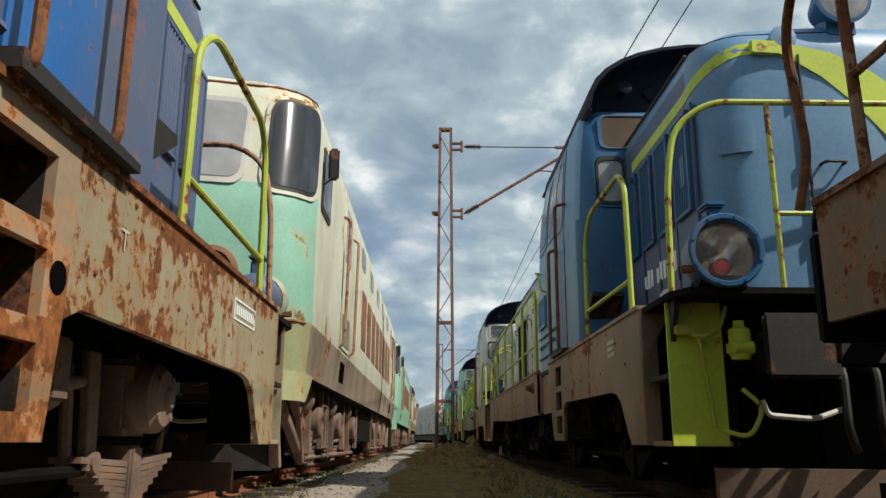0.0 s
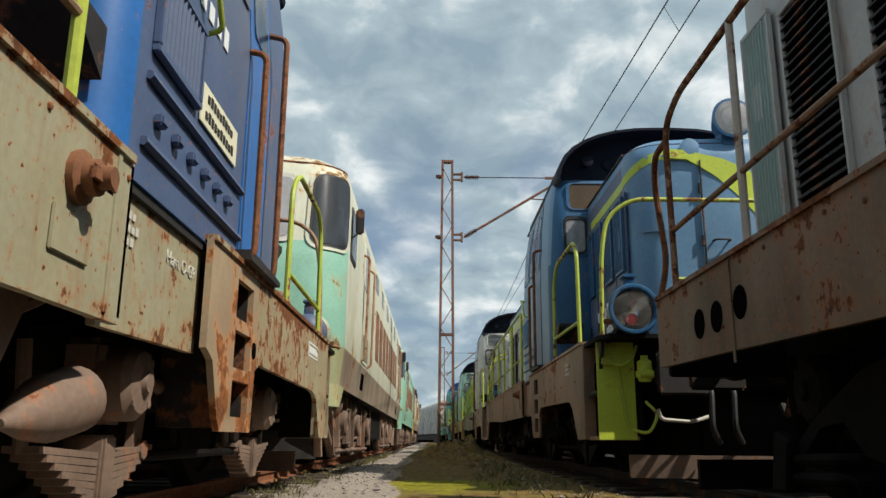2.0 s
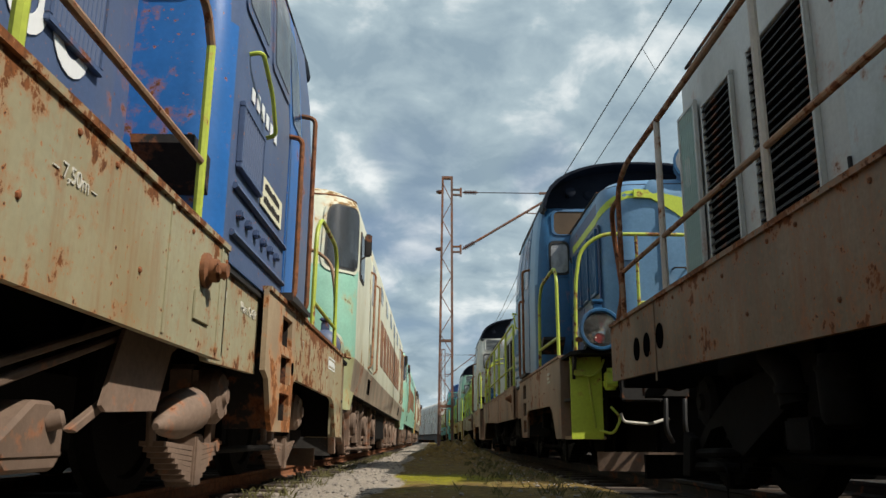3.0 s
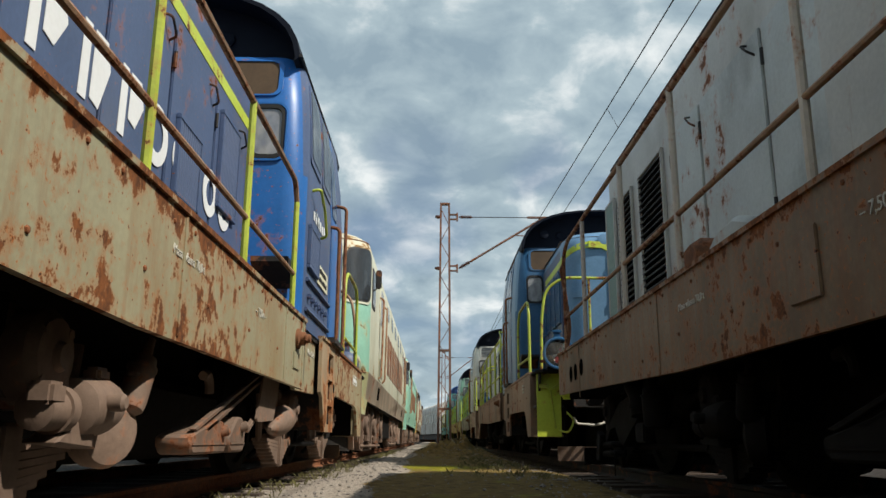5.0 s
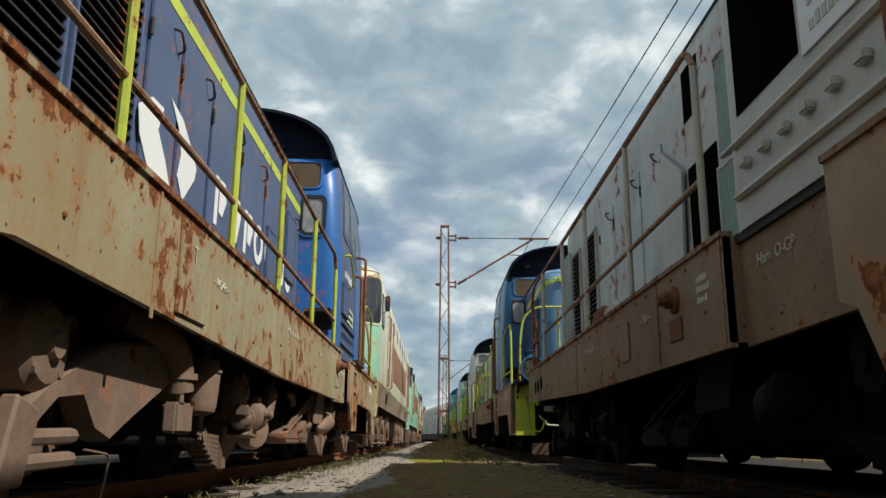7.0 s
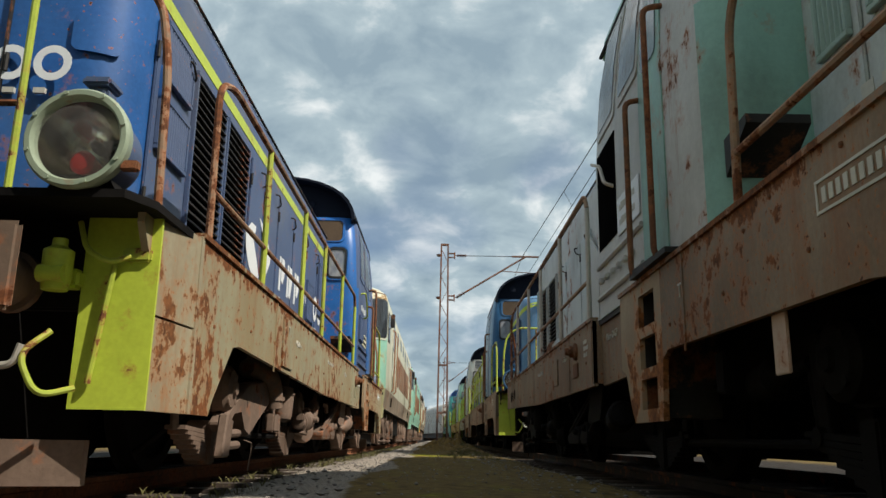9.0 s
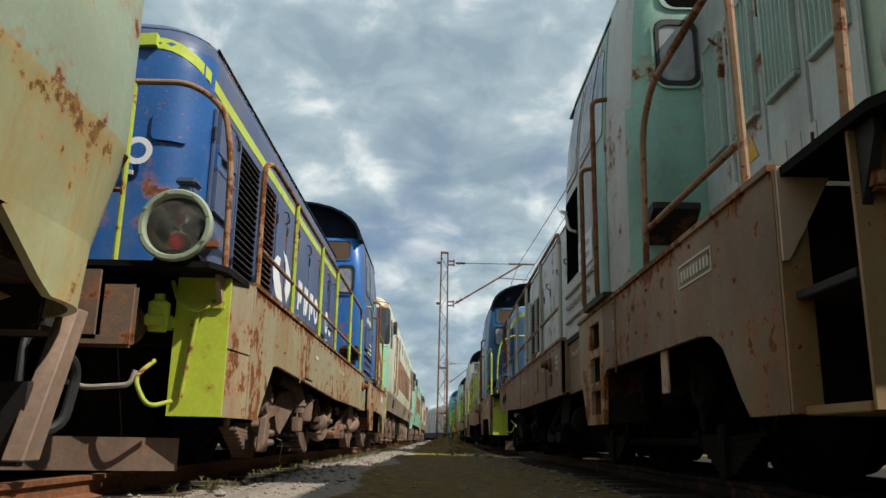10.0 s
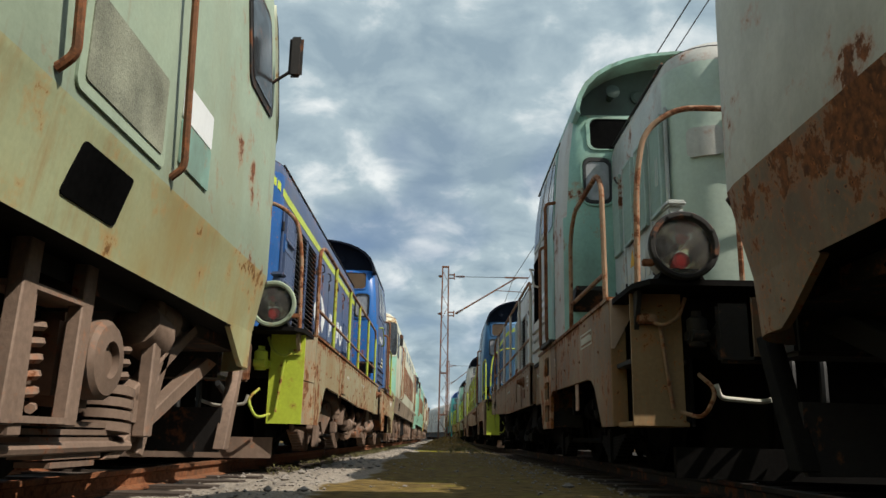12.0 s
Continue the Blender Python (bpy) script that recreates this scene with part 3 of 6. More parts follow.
def make_sill(loco, sx, mat, details):
    """Side sill with its wheel arches, end legs and the step ladder with three treads."""
    s = sx * SILL_X
    t = sx * (SILL_X - 0.03)
    o = [(-6.2, DECK), (-6.2, 0.42), (-5.88, 0.42), (-5.82, 0.5), (-5.5, 0.8), (-5.35, 0.82), (-2.0, 0.74), (1.42, 0.74), (1.42, DECK)]
    if details.get("no_leg"):
        o = [(-6.2, DECK), (-6.2, 0.84), (-5.2, 0.82)] + o[6:]
    b = prism(o, "x", s, t)
    r0, r1 = sx * (SILL_X - 0.07), sx * (SILL_X - 0.1)
    prism([(1.42, DECK - 0.04), (1.42, 0.74), (2.42, 0.76), (2.42, DECK - 0.04)], "x", r0, r1, b)
    ld = prism([(2.36, DECK), (2.36, 0.78), (2.47, 0.74), (2.6, 0.5), (2.66, 0.44), (2.83, 0.44), (2.83, DECK)], "x", s, t)
    box(min(r1, s), max(r1, s), 1.4, 1.42, 0.76, DECK - 0.01, 0, b)
    prism([(3.3, DECK), (3.3, 0.76), (3.4, 0.8), (5.35, 0.78), (5.5, 0.76), (5.62, 0.7), (5.78, 0.5), (5.86, 0.42), (6.2, 0.42), (6.2, DECK)], "x", s, t, b)
    rungs = []
    for z0, z1 in ((0.44, 0.51), (0.68, 0.74), (0.92, 0.98), (1.17, DECK)):
        rungs.append(box(min(s, t), max(s, t), 2.83, 3.17, z0, z1))
    far_plate = prism([(3.17, DECK), (3.17, 0.44), (3.26, 0.44), (3.3, 0.8), (3.3, DECK)], "x", s, t)
    q = sx * (SILL_X - 0.32)
    sill = part("side_sill", b, mat, loco, "rust-pitted painted steel side sill", smooth=0)
    part("step_ladder", ld, details.get("ladder", mat), sill, "heavily rusted step ladder plate", smooth=0)
    part("ladder_plate", far_plate, details.get("ladder", mat), sill, smooth=0)
    for r in rungs:
        part("rung", r, details.get("ladder", mat), sill, smooth=0)
    for z in (0.49, 0.72, 0.96):
        st = box(min(q, t), max(q, t), 2.84, 3.16, z - 0.012, z + 0.012)
        part("tread", st, M["rust"], sill)
    for y in (2.82, 3.18):
        part("well_side", box(min(q, t), max(q, t), y - 0.012, y + 0.012, 0.46, DECK - 0.04), M["iron"], sill)
    part("well_back", box(min(q, q - sx * 0.02), max(q, q - sx * 0.02), 2.82, 3.18, 0.46, DECK - 0.04), M["iron"], sill)
    seams = bmesh.new()
    for y in details.get("seams", ()):
        box(min(s, s + sx * 0.006), max(s, s + sx * 0.006), y - 0.012, y + 0.012, 0.76, DECK - 0.01, 0, seams)
    # top flange of the sill
    for ya, yb in ((-6.2, 1.4), (2.36, 6.2)):
        box(min(s - sx * 0.05, s + sx * 0.014), max(s - sx * 0.05, s + sx * 0.014), ya, yb, DECK - 0.005, DECK + 0.02, 0, seams)
    part("sill_flange", seams, mat, sill, smooth=0)
    rv = mesh_of(lathe([(0, 0.012), (0.006, 0.01), (0.009, 0.004)], (0, 0, 0), (sx, 0, 0), n=6), "rivet", M["rust"])
    rng = random.Random(5 + sx)
    for k in range(46):
        y = -5.9 + k * 0.26
        if 1.4 < y < 3.3:
            continue
        bolt = new("rivet", rv)
        bolt.parent, bolt.location = sill, (s, y, DECK - 0.05 - 0.26 * (k % 3 == 0) - 0.1 * rng.random() * (k % 4 == 0))
    for y, z, w_, h_ in details.get("plates", ()):
        pl = box(min(s, s + sx * 0.012), max(s, s + sx * 0.012), y, y + w_, z, z + h_, 0.004)
        part("cover_plate", pl, mat, sill)
    for y in details.get("valves", ()):
        v = lathe([(0, 0.075), (0.02, 0.075), (0.03, 0.05), (0.06, 0.05), (0.065, 0.035), (0.1, 0.03)], (s, y, 1.08), (sx, 0, 0), n=12)
        box(min(s + sx * 0.06, s + sx * 0.08), max(s + sx * 0.06, s + sx * 0.08), y - 0.08, y + 0.08, 1.05, 1.1, 0.01, v)
        part("valve_plate", box(min(s, s + sx * 0.01), max(s, s + sx * 0.01), y - 0.12, y + 0.1, 0.86, 0.98, 0.003), M["rust"] if mat is M["sill_rust"] else mat, sill)
        part("drain_valve", v, M["rust"], sill, "rusted valve cap")
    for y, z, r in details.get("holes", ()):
        # flat black disc paints the dark inside of the hole
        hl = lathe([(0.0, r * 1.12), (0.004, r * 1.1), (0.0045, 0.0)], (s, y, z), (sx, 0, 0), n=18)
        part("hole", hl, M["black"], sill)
    return sill


def make_end(loco, end, c):
    """Headstock with buffers, hoses, end panels, corner steps, headlamps and the rail across the platform."""
    y = end * 6.64
    # headstock and platform are black: shade at the coupled ends is painted in
    b = box(-1.32, 1.32, min(y, y - end * 0.06), max(y, y - end * 0.06), 0.82, DECK, 0.01)
    hs = part("headstock", b, M["shade_black"], loco)
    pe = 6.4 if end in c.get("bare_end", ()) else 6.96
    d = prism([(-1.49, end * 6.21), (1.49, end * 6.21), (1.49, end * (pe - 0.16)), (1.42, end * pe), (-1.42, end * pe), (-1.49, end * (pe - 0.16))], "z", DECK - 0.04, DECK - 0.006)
    part("end_platform", d, M["shade_black"], loco)
    for sx in (1, -1):
        x = sx * 0.87
        bf = lathe([(0, 0.13), (0.04, 0.13), (0.04, 0.105), (0.22, 0.105), (0.22, 0.07), (0.35, 0.07)], (x, y, 0.93), (0, end, 0), n=18)
        bu = part("buffer", bf, c["buffer"], loco, "sprung buffer with a rectangular plate")
        pl = box(x - 0.2, x + 0.2, min(end * 6.98, end * 7.02), max(end * 6.98, end * 7.02), 0.76, 1.1, 0.018)
        part("buffer_plate", pl, c["buffer"], bu)
        if end in c.get("bare_end", ()):
            continue
        p = prism([(sx * 1.16, 0.42), (sx * 1.47, 0.42), (sx * 1.47, 1.21), (sx * 1.16, 1.21)], "y", y + end * 0.004, y + end * 0.02)
        ep = part("end_panel", p, c["panel"] if end == c.get("panel_end", end) else c["corner"], loco, c["panel_label"] if end == c.get("panel_end", end) else "dull brown end panel")
        tb = tube(bend([(sx * 1.14, y + end * 0.05, 1.18), (sx * 1.2, y + end * 0.1, 1.05), (sx * 1.3, y + end * 0.1, 1.0), (sx * 1.36, y + end * 0.05, 1.04)], 0.06), 0.012)
        part("hose", tb, c["hose"], ep)
        tb = tube([(sx * 1.24, y + end * 0.04, 0.52), (sx * 1.3, y + end * 0.05, 1.0)], 0.013)
        tube(bend([(sx * 1.2, y + end * 0.06, 0.5), (sx * 1.1, y + end * 0.16, 0.46), (sx * 1.02, y + end * 0.18, 0.62), (sx * 1.1, y + end * 0.1, 0.72)], 0.08), 0.013, tb)
        box(sx * 1.38 - 0.06, sx * 1.38 + 0.06, y + end * 0.02 - 0.02, y + end * 0.02 + 0.06, 1.02, 1.08, 0.01, tb)
        part("pipe", tb, c["hose"], ep)
        if end < 0:
            # closed corner between side sill and end panel
            w = bmesh.new()
            a0, a1 = (sx * 1.497, end * 6.2), (sx * 1.455, y)
            for z0, z1, o in ((0.42, 0.8, 0.0), (0.81, DECK - 0.01, 0.004)):
                prism([(a0[0] + sx * o, a0[1]), (a1[0] + sx * o, a1[1]), (a1[0] - sx * 0.03, a1[1]), (a0[0] - sx * 0.03, a0[1])], "z", z0, z1, w)
            cs = part("corner_panel", w, c["corner"], loco, "riveted corner panel", smooth=0)
            part("seam_strip", box(min(sx * 1.47, sx * 1.506), max(sx * 1.47, sx * 1.506), end * 6.2 - 0.02, end * 6.2 + 0.02, 0.42, DECK), c["corner"], cs)
            part("bracket_plate", prism([(y, DECK - 0.02), (y + end * 0.12, DECK - 0.02), (y + end * 0.12, DECK - 0.08), (y, DECK - 0.24)], "x", sx * 1.4, sx * 1.43), c["corner"], cs)
        else:
            # open corner step well, its inside black with shade put into the colour
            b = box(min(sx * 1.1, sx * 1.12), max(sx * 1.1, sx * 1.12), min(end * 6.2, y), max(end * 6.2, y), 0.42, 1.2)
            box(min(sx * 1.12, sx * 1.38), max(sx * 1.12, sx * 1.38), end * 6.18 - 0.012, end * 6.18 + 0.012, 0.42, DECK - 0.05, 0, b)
            cs = part("step_well", b, M["shade_black"], loco, smooth=0)
            part("end_post", box(min(sx * 1.4, sx * 1.5), max(sx * 1.4, sx * 1.5), end * 6.215 - 0.012, end * 6.215 + 0.012, 0.42, DECK, 0.004), c["corner"], cs)
            for z in (0.43, 0.8):
                tr = box(min(sx * 1.13, sx * 1.47), max(sx * 1.13, sx * 1.47), min(end * 6.24, end * 6.63), max(end * 6.24, end * 6.63), z - 0.015, z + 0.015, 0.004)
                part("tread", tr, c["corner"] if z < 0.5 else M["iron"], cs)
            part("gusset", prism([(sx * 1.5, DECK), (sx * 1.3, DECK), (sx * 1.48, 0.92), (sx * 1.5, 0.92)], "y", end * 6.23, end * 6.245), c["panel"] if c["panel"] is not M["lime"] else c["corner"], cs)
            part("bracket_plate", prism([(y, DECK - 0.02), (y + end * 0.12, DECK - 0.02), (y + end * 0.12, DECK - 0.08), (y, DECK - 0.3)], "x", sx * 1.42, sx * 1.45), M["iron"], cs)
        if (sx, end) not in c.get("no_lamp", ()):
            make_headlight(loco, sx * 1.22, end, c["rim"], c["barrel"])
        # valve beside the buffer
        v = lathe([(0, 0.05), (0.05, 0.06), (0.16, 0.06), (0.18, 0.03), (0.21, 0.03)], (sx * 1.1, y + end * 0.12, 0.88), (0, 0, 1), n=14)
        box(sx * 1.1 - 0.07, sx * 1.1 + 0.07, y + end * 0.08, y + end * 0.08 + 0.08, 0.9, 0.98, 0.015, v)
        lathe([(-0.05, 0.035), (0.05, 0.035)], (sx * 1.1, y + end * 0.16, 0.94), (1, 0, 0), v, 12)
        part("brake_valve", v, c["valve"], hs, "painted brake pipe valve")
        for k, xo in enumerate((0.42, 0.6)):
            hz = tube(bend([(sx * xo, y + end * 0.02, 0.86), (sx * xo, y + end * 0.22, 0.84), (sx * (xo + 0.03), y + end * 0.27, 0.5), (sx * (xo - 0.06), y + end * 0.16, 0.4)], 0.12), 0.024)
            part("air_hose", hz, M["rubber"], hs)
        tb = tube(bend([(sx * 0.55, y + end * 0.1, 0.62), (sx * 0.75, y + end * 0.16, 0.56), (sx * 1.0, y + end * 0.16, 0.58), (sx * 1.02, y + end * 0.16, 0.66)], 0.06), 0.015)
        part("step_bar", tb, M["marking"], hs)
    hk = box(-0.06, 0.06, min(y, y + end * 0.3), max(y, y + end * 0.3), 0.88, 1.0, 0.02)
    tube(bend([(0, y + end * 0.25, 0.93), (0, y + end * 0.34, 0.8), (0, y + end * 0.2, 0.6), (0, y + end * 0.12, 0.7)], 0.08), 0.03, hk)
    part("coupling_hook", hk, M["iron"], hs)
    # snow plough blade under the headstock
    pb = prism([(-1.2, end * 6.55), (0, end * 6.9), (1.2, end * 6.55), (1.2, end * 6.5), (0, end * 6.85), (-1.2, end * 6.5)], "z", 0.12, 0.3)
    part("rail_guard", pb, c["guard"], loco, "bent steel rail guard plate")
    if end in c.get("no_end_rail", ()):
        return
    # rail across the platform
    top, low = 2.5, 1.78
    yr = end * 6.5
    pts = [(1.38, yr, DECK - 0.01), (1.36, yr, 2.0), (1.3, yr, 2.34), (1.08, yr + end * 0.03, top), (-1.08, yr + end * 0.03, top), (-1.3, yr, 2.34), (-1.36, yr, 2.0), (-1.38, yr, DECK - 0.01)]
    er = part("end_rail", tube(bend(pts, 0.18, 6), 0.02, n=10), c["end_rail"], loco, c["rail_label"])
    for x in (0.72, -0.72):
        part("post", tube([(x, yr + end * 0.03, DECK - 0.01), (x, yr + end * 0.03, top)], 0.018), c["end_post"] if "end_post" in c else c["end_rail"], er)
    part("cross_bar", tube([(0.72, yr + end * 0.03, low), (-0.72, yr + end * 0.03, low)], 0.017), c["end_rail"], er)


def louvres(parent, name, x, sx, y0, y1, z0, z1, frame_mat, slat_mat, dy=0.05, upright=True, back=None):
    """A framed opening with separate slats."""
    f = bmesh.new()
    a, b = min(x, x + sx * 0.03), max(x, x + sx * 0.03)
    for yy0, yy1, zz0, zz1 in ((y0, y1, z1 - 0.03, z1), (y0, y1, z0, z0 + 0.03), (y0, y0 + 0.03, z0 + 0.03, z1 - 0.03), (y1 - 0.03, y1, z0 + 0.03, z1 - 0.03)):
        box(a, b, yy0, yy1, zz0, zz1, 0.004, f)
    g = part(name, f, frame_mat, parent)
    # black sheet behind the slats paints the dark inside, unless back is given
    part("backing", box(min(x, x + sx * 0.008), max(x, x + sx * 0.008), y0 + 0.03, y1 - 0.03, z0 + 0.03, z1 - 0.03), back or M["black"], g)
    n = max(2, int(((y1 - y0) if upright else (z1 - z0)) / dy) - 1)
    if upright:
        sl = prism([(0, -0.012), (sx * 0.018, -0.002), (sx * 0.018, 0.008), (0, 0.012)], "z", z0 + 0.03, z1 - 0.03)
    else:
        sl = prism([(0, -0.012), (sx * 0.022, -0.016), (sx * 0.022, -0.006), (0, 0.016)], "y", y0 + 0.03, y1 - 0.03)
    me = mesh_of(sl, "slat", slat_mat, 0)
    for k in range(n):
        s = new("slat", me)
        s.parent = g
        s.location = (x + sx * 0.009, y0 + 0.03 + (y1 - y0 - 0.06) * (k + 0.5) / n, 0) if upright else (x + sx * 0.009, 0, z0 + 0.03 + (z1 - z0 - 0.06) * (k + 0.5) / n)
    return g


def hood_door(hood, x, sx, y0, y1, z0, z1, mat, handle=True):
    d = part("hood_door", box(min(x, x + sx * 0.018), max(x, x + sx * 0.018), y0, y1, z0, z1, 0.006), mat, hood)
    h = bmesh.new()
    for z in (z0 + 0.2, z1 - 0.2):
        part("hinge", tube([(x + sx * 0.022, y0 - 0.004, z - 0.05), (x + sx * 0.022, y0 - 0.004, z + 0.05)], 0.012, n=6), M["iron"], d)
    if handle:
        tube(bend([(x + sx * 0.015, y1 - 0.07, z1 - 0.14), (x + sx * 0.06, y1 - 0.07, z1 - 0.12), (x + sx * 0.06, y1 - 0.16, z1 - 0.04), (x + sx * 0.015, y1 - 0.17, z1 - 0.03)], 0.03), 0.008, h, 6)
        part("handle", h, M["iron"], d)
    return d


def make_underside(loco, sx, gear, dusty):
    """Pipes, pots, coolers and guard sheets that hang below the side sill."""
    X = SILL_X - 0.16
    def pot(y, z, r, ln, lean):
        a = lathe([(-ln * 0.5 - 0.05, r * 0.45), (-ln * 0.5 - 0.03, r * 0.9), (-ln * 0.5, r), (ln * 0.2, r), (ln * 0.2, r * 1.08), (ln * 0.26, r * 1.08), (ln * 0.26, r * 0.92), (ln * 0.45, r * 0.85), (ln * 0.5, r * 0.4), (ln * 0.5 + 0.08, r * 0.35)], (sx * X, y, z), (0.05 * sx, lean, 1), n=18)
        box(sx * X - 0.02, sx * X + 0.02, y - r * 1.3, y + r * 1.3, z + ln * 0.05, z + ln * 0.12, 0.004, a)
        return part("filter_pot", a, dusty, loco, "dusty filter pot")
    pot(-1.52, 0.6, 0.055, 0.2, 0.45)
    pot(-3.14, 0.62, 0.085, 0.24, 0.05)
    # motor and pump lying along the sill, with a round fan cover
    b = lathe([(-0.16, 0.03), (-0.15, 0.06), (-0.05, 0.065), (-0.05, 0.075), (0.0, 0.075)], (sx * (X - 0.02), -2.12, 0.46), (0, 1, 0.03), n=18)
    mo = part("motor", b, dusty, loco, "small dusty electric motor")
    part("terminal_box", box(sx * X - 0.04, sx * X + 0.04, -2.3, -2.2, 0.47, 0.54, 0.012), dusty, mo)
    b = lathe([(0, 0.06), (0.02, 0.095), (0.2, 0.1), (0.27, 0.085), (0.3, 0.04)], (sx * (X - 0.02), -2.06, 0.47), (0, 1, 0.06), n=22)
    pu = part("pump", b, dusty, loco, "dust-covered pump drum")
    part("port", lathe([(0, 0.03), (0.05, 0.03), (0.06, 0.02)], (sx * (X + 0.07), -1.96, 0.49), (sx, 0, 0), n=12), dusty, pu)
    part("oil_cap", box(sx * X - 0.03, sx * X + 0.03, -1.96, -1.86, 0.56, 0.61, 0.012), dusty, pu)
    part("fan_cover", lathe([(-0.06, 0.13), (0.0, 0.135), (0.03, 0.12), (0.05, 0.04)], (sx * (X - 0.06), -1.64, 0.4), (sx, -0.5, 0.0), n=24), dusty, loco, "round sheet-metal cover")
    part("mounting_foot", prism([(-2.2, 0.36), (-1.9, 0.34), (-1.94, 0.42), (-2.06, 0.43)], "x", sx * (X - 0.08), sx * (X + 0.02), bevel=0.006), dusty, loco)
    # sand hoppers with sloping tops, stays and a guard sheet
    for y0, y1, zt in ((-0.82, -0.16, 0.47), (-0.1, 0.27, 0.5)):
        o = [(y0, 0.34), (y0 + 0.05, 0.3), (y1 - 0.04, 0.3), (y1, 0.34), (y1, zt - 0.08), (y1 - 0.08, zt), (y1 - 0.2, zt), (y0, 0.39)]
        hp = part("sand_hopper", prism(o, "x", sx * (X - 0.16), sx * (X + 0.01), bevel=0.012), dusty, loco, "pale dusty sand hopper")
        part("hopper_cap", lathe([(0, 0.03), (0.04, 0.03), (0.05, 0.02)], (sx * (X + 0.0), y1 - 0.1, zt - 0.06), (sx, 0.4, 0.3), n=12), dusty, hp)
        part("hopper_seam", box(min(sx * (X + 0.008), sx * (X + 0.016)), max(sx * (X + 0.008), sx * (X + 0.016)), y0 + 0.02, y1 - 0.02, 0.345, 0.355), dusty, hp)
    for y, q in ((-0.78, 1.44), (-0.58, 1.4), (0.3, 0.98)):
        part("diagonal_stay", prism([(y, 0.42), (y + 0.06, 0.41), (y + q + 0.02, 0.79), (y + q - 0.06, 0.79)], "x", sx * (X - 0.02), sx * (X + 0.01), bevel=0.004), dusty, loco)
    g = prism([(0.46, 0.5), (0.5, 0.48), (0.98, 0.5), (1.14, 0.79), (0.6, 0.77)], "x", sx * (X + 0.02), sx * (X + 0.035))
    part("guard_sheet", g, dusty, loco, "bare steel guard sheet")
    part("drain_elbow", tube(bend([(sx * X, -0.66, 0.68), (sx * X, -0.6, 0.7), (sx * X, -0.54, 0.66), (sx * X, -0.53, 0.6)], 0.05), 0.025), dusty, loco)
    # ducts and pot by the long-hood bogie
    d = prism([(-4.9, 0.4), (-4.7, 0.5), (-4.3, 0.68), (-3.8, 0.74), (-3.5, 0.66), (-3.55, 0.58), (-4.0, 0.42), (-4.2, 0.32), (-4.35, 0.36), (-4.45, 0.5), (-4.65, 0.48), (-4.8, 0.34)], "x", sx * (X - 0.12), sx * (X - 0.02), bevel=0.015)
    part("air_duct", d, dusty, loco, "bent sheet-metal air duct")
    e = tube(bend([(sx * (X - 0.12), -4.0, 0.82), (sx * X, -3.72, 0.78), (sx * X, -3.55, 0.68), (sx * X, -3.52, 0.55)], 0.1, 7), 0.07, n=14)
    lathe([(0, 0.085), (0.03, 0.085)], (sx * X, -3.525, 0.6), (0, 0, 1), e, 14)
    part("duct_elbow", e, dusty, loco)
    part("hanger_plate", prism([(-3.5, 0.8), (-3.36, 0.8), (-3.36, 0.42), (-3.46, 0.42)], "x", sx * (X - 0.05), sx * (X - 0.02)), dusty, loco)
    part("bracket_block", box(min(sx * (X - 0.04), sx * (X + 0.03)), max(sx * (X - 0.04), sx * (X + 0.03)), -3.6, -3.36, 0.36, 0.5, 0.012), dusty, loco)
    for k in range(2):
        part("coil_pipe", tube(bend([(sx * (X - 0.02), -4.95, 0.26 + 0.075 * k), (sx * (X - 0.02), -4.5, 0.27 + 0.075 * k), (sx * (X - 0.1), -4.45, 0.27 + 0.075 * k)], 0.05), 0.026), dusty, loco)
    part("pipe_clamp", prism([(-5.05, 0.2), (-4.9, 0.2), (-4.84, 0.42), (-4.98, 0.46)], "x", sx * (X - 0.03), sx * (X + 0.03), bevel=0.01), dusty, loco)
    part("wire_tail", tube(bend([(sx * (X + 0.02), -4.5, 0.3), (sx * (X + 0.03), -4.3, 0.28), (sx * (X + 0.02), -4.34, 0.1)], 0.05), 0.005, n=5), dusty, loco)
    # big conical sand pot and sheets by the short-hood bogie
    c_ = lathe([(-0.22, 0.015), (-0.1, 0.07), (0.0, 0.1), (0.17, 0.105), (0.2, 0.085), (0.21, 0.04)], (sx * (X - 0.02), 1.4, 0.49), (0.05 * sx, 1, 0.22), n=22)
    part("air_dryer", c_, dusty, loco, "pale conical canister")
    part("mounting_block", box(min(sx * (X - 0.1), sx * X), max(sx * (X - 0.1), sx * X), 3.62, 3.74, 0.56, 0.76, 0.01), dusty, loco)
    for y in (5.1, -5.1, 2.3, -2.3):
        part("sand_pipe", tube(bend([(sx * 1.2, y, 0.8), (sx * 1.2, y, 0.5), (sx * 0.9, y * 1.02, 0.22)], 0.1), 0.02), gear, loco)


def skin_band(lv, r, bow, ends, z0, z1, end, side, off=0.004):
    """A thin painted band that follows the hood's skin from s = ends[0] to ends[1]."""
    w = bmesh.new()
    n = 26
    rows = []
    for k in range(n + 1):
        q = ends[0] + (ends[1] - ends[0]) * (k / n if ends[1] < 3 else (k / n) ** 2)
        rise = 0.205 * (1 - smoothstep(0.64, 1.25, q))
        rows.append([w.verts.new(along(lv, r, bow, q, z + rise, o, end, side)) for z, o in ((z0, off), (z1, off), (z1, -0.003), (z0, -0.003))])
    for a, b in zip(rows, rows[1:]):
        for k in range(4):
            w.faces.new((a[k], a[(k + 1) % 4], b[(k + 1) % 4], b[k]))
    w.faces.new(rows[0])
    w.faces.new(rows[-1][::-1])
    return w


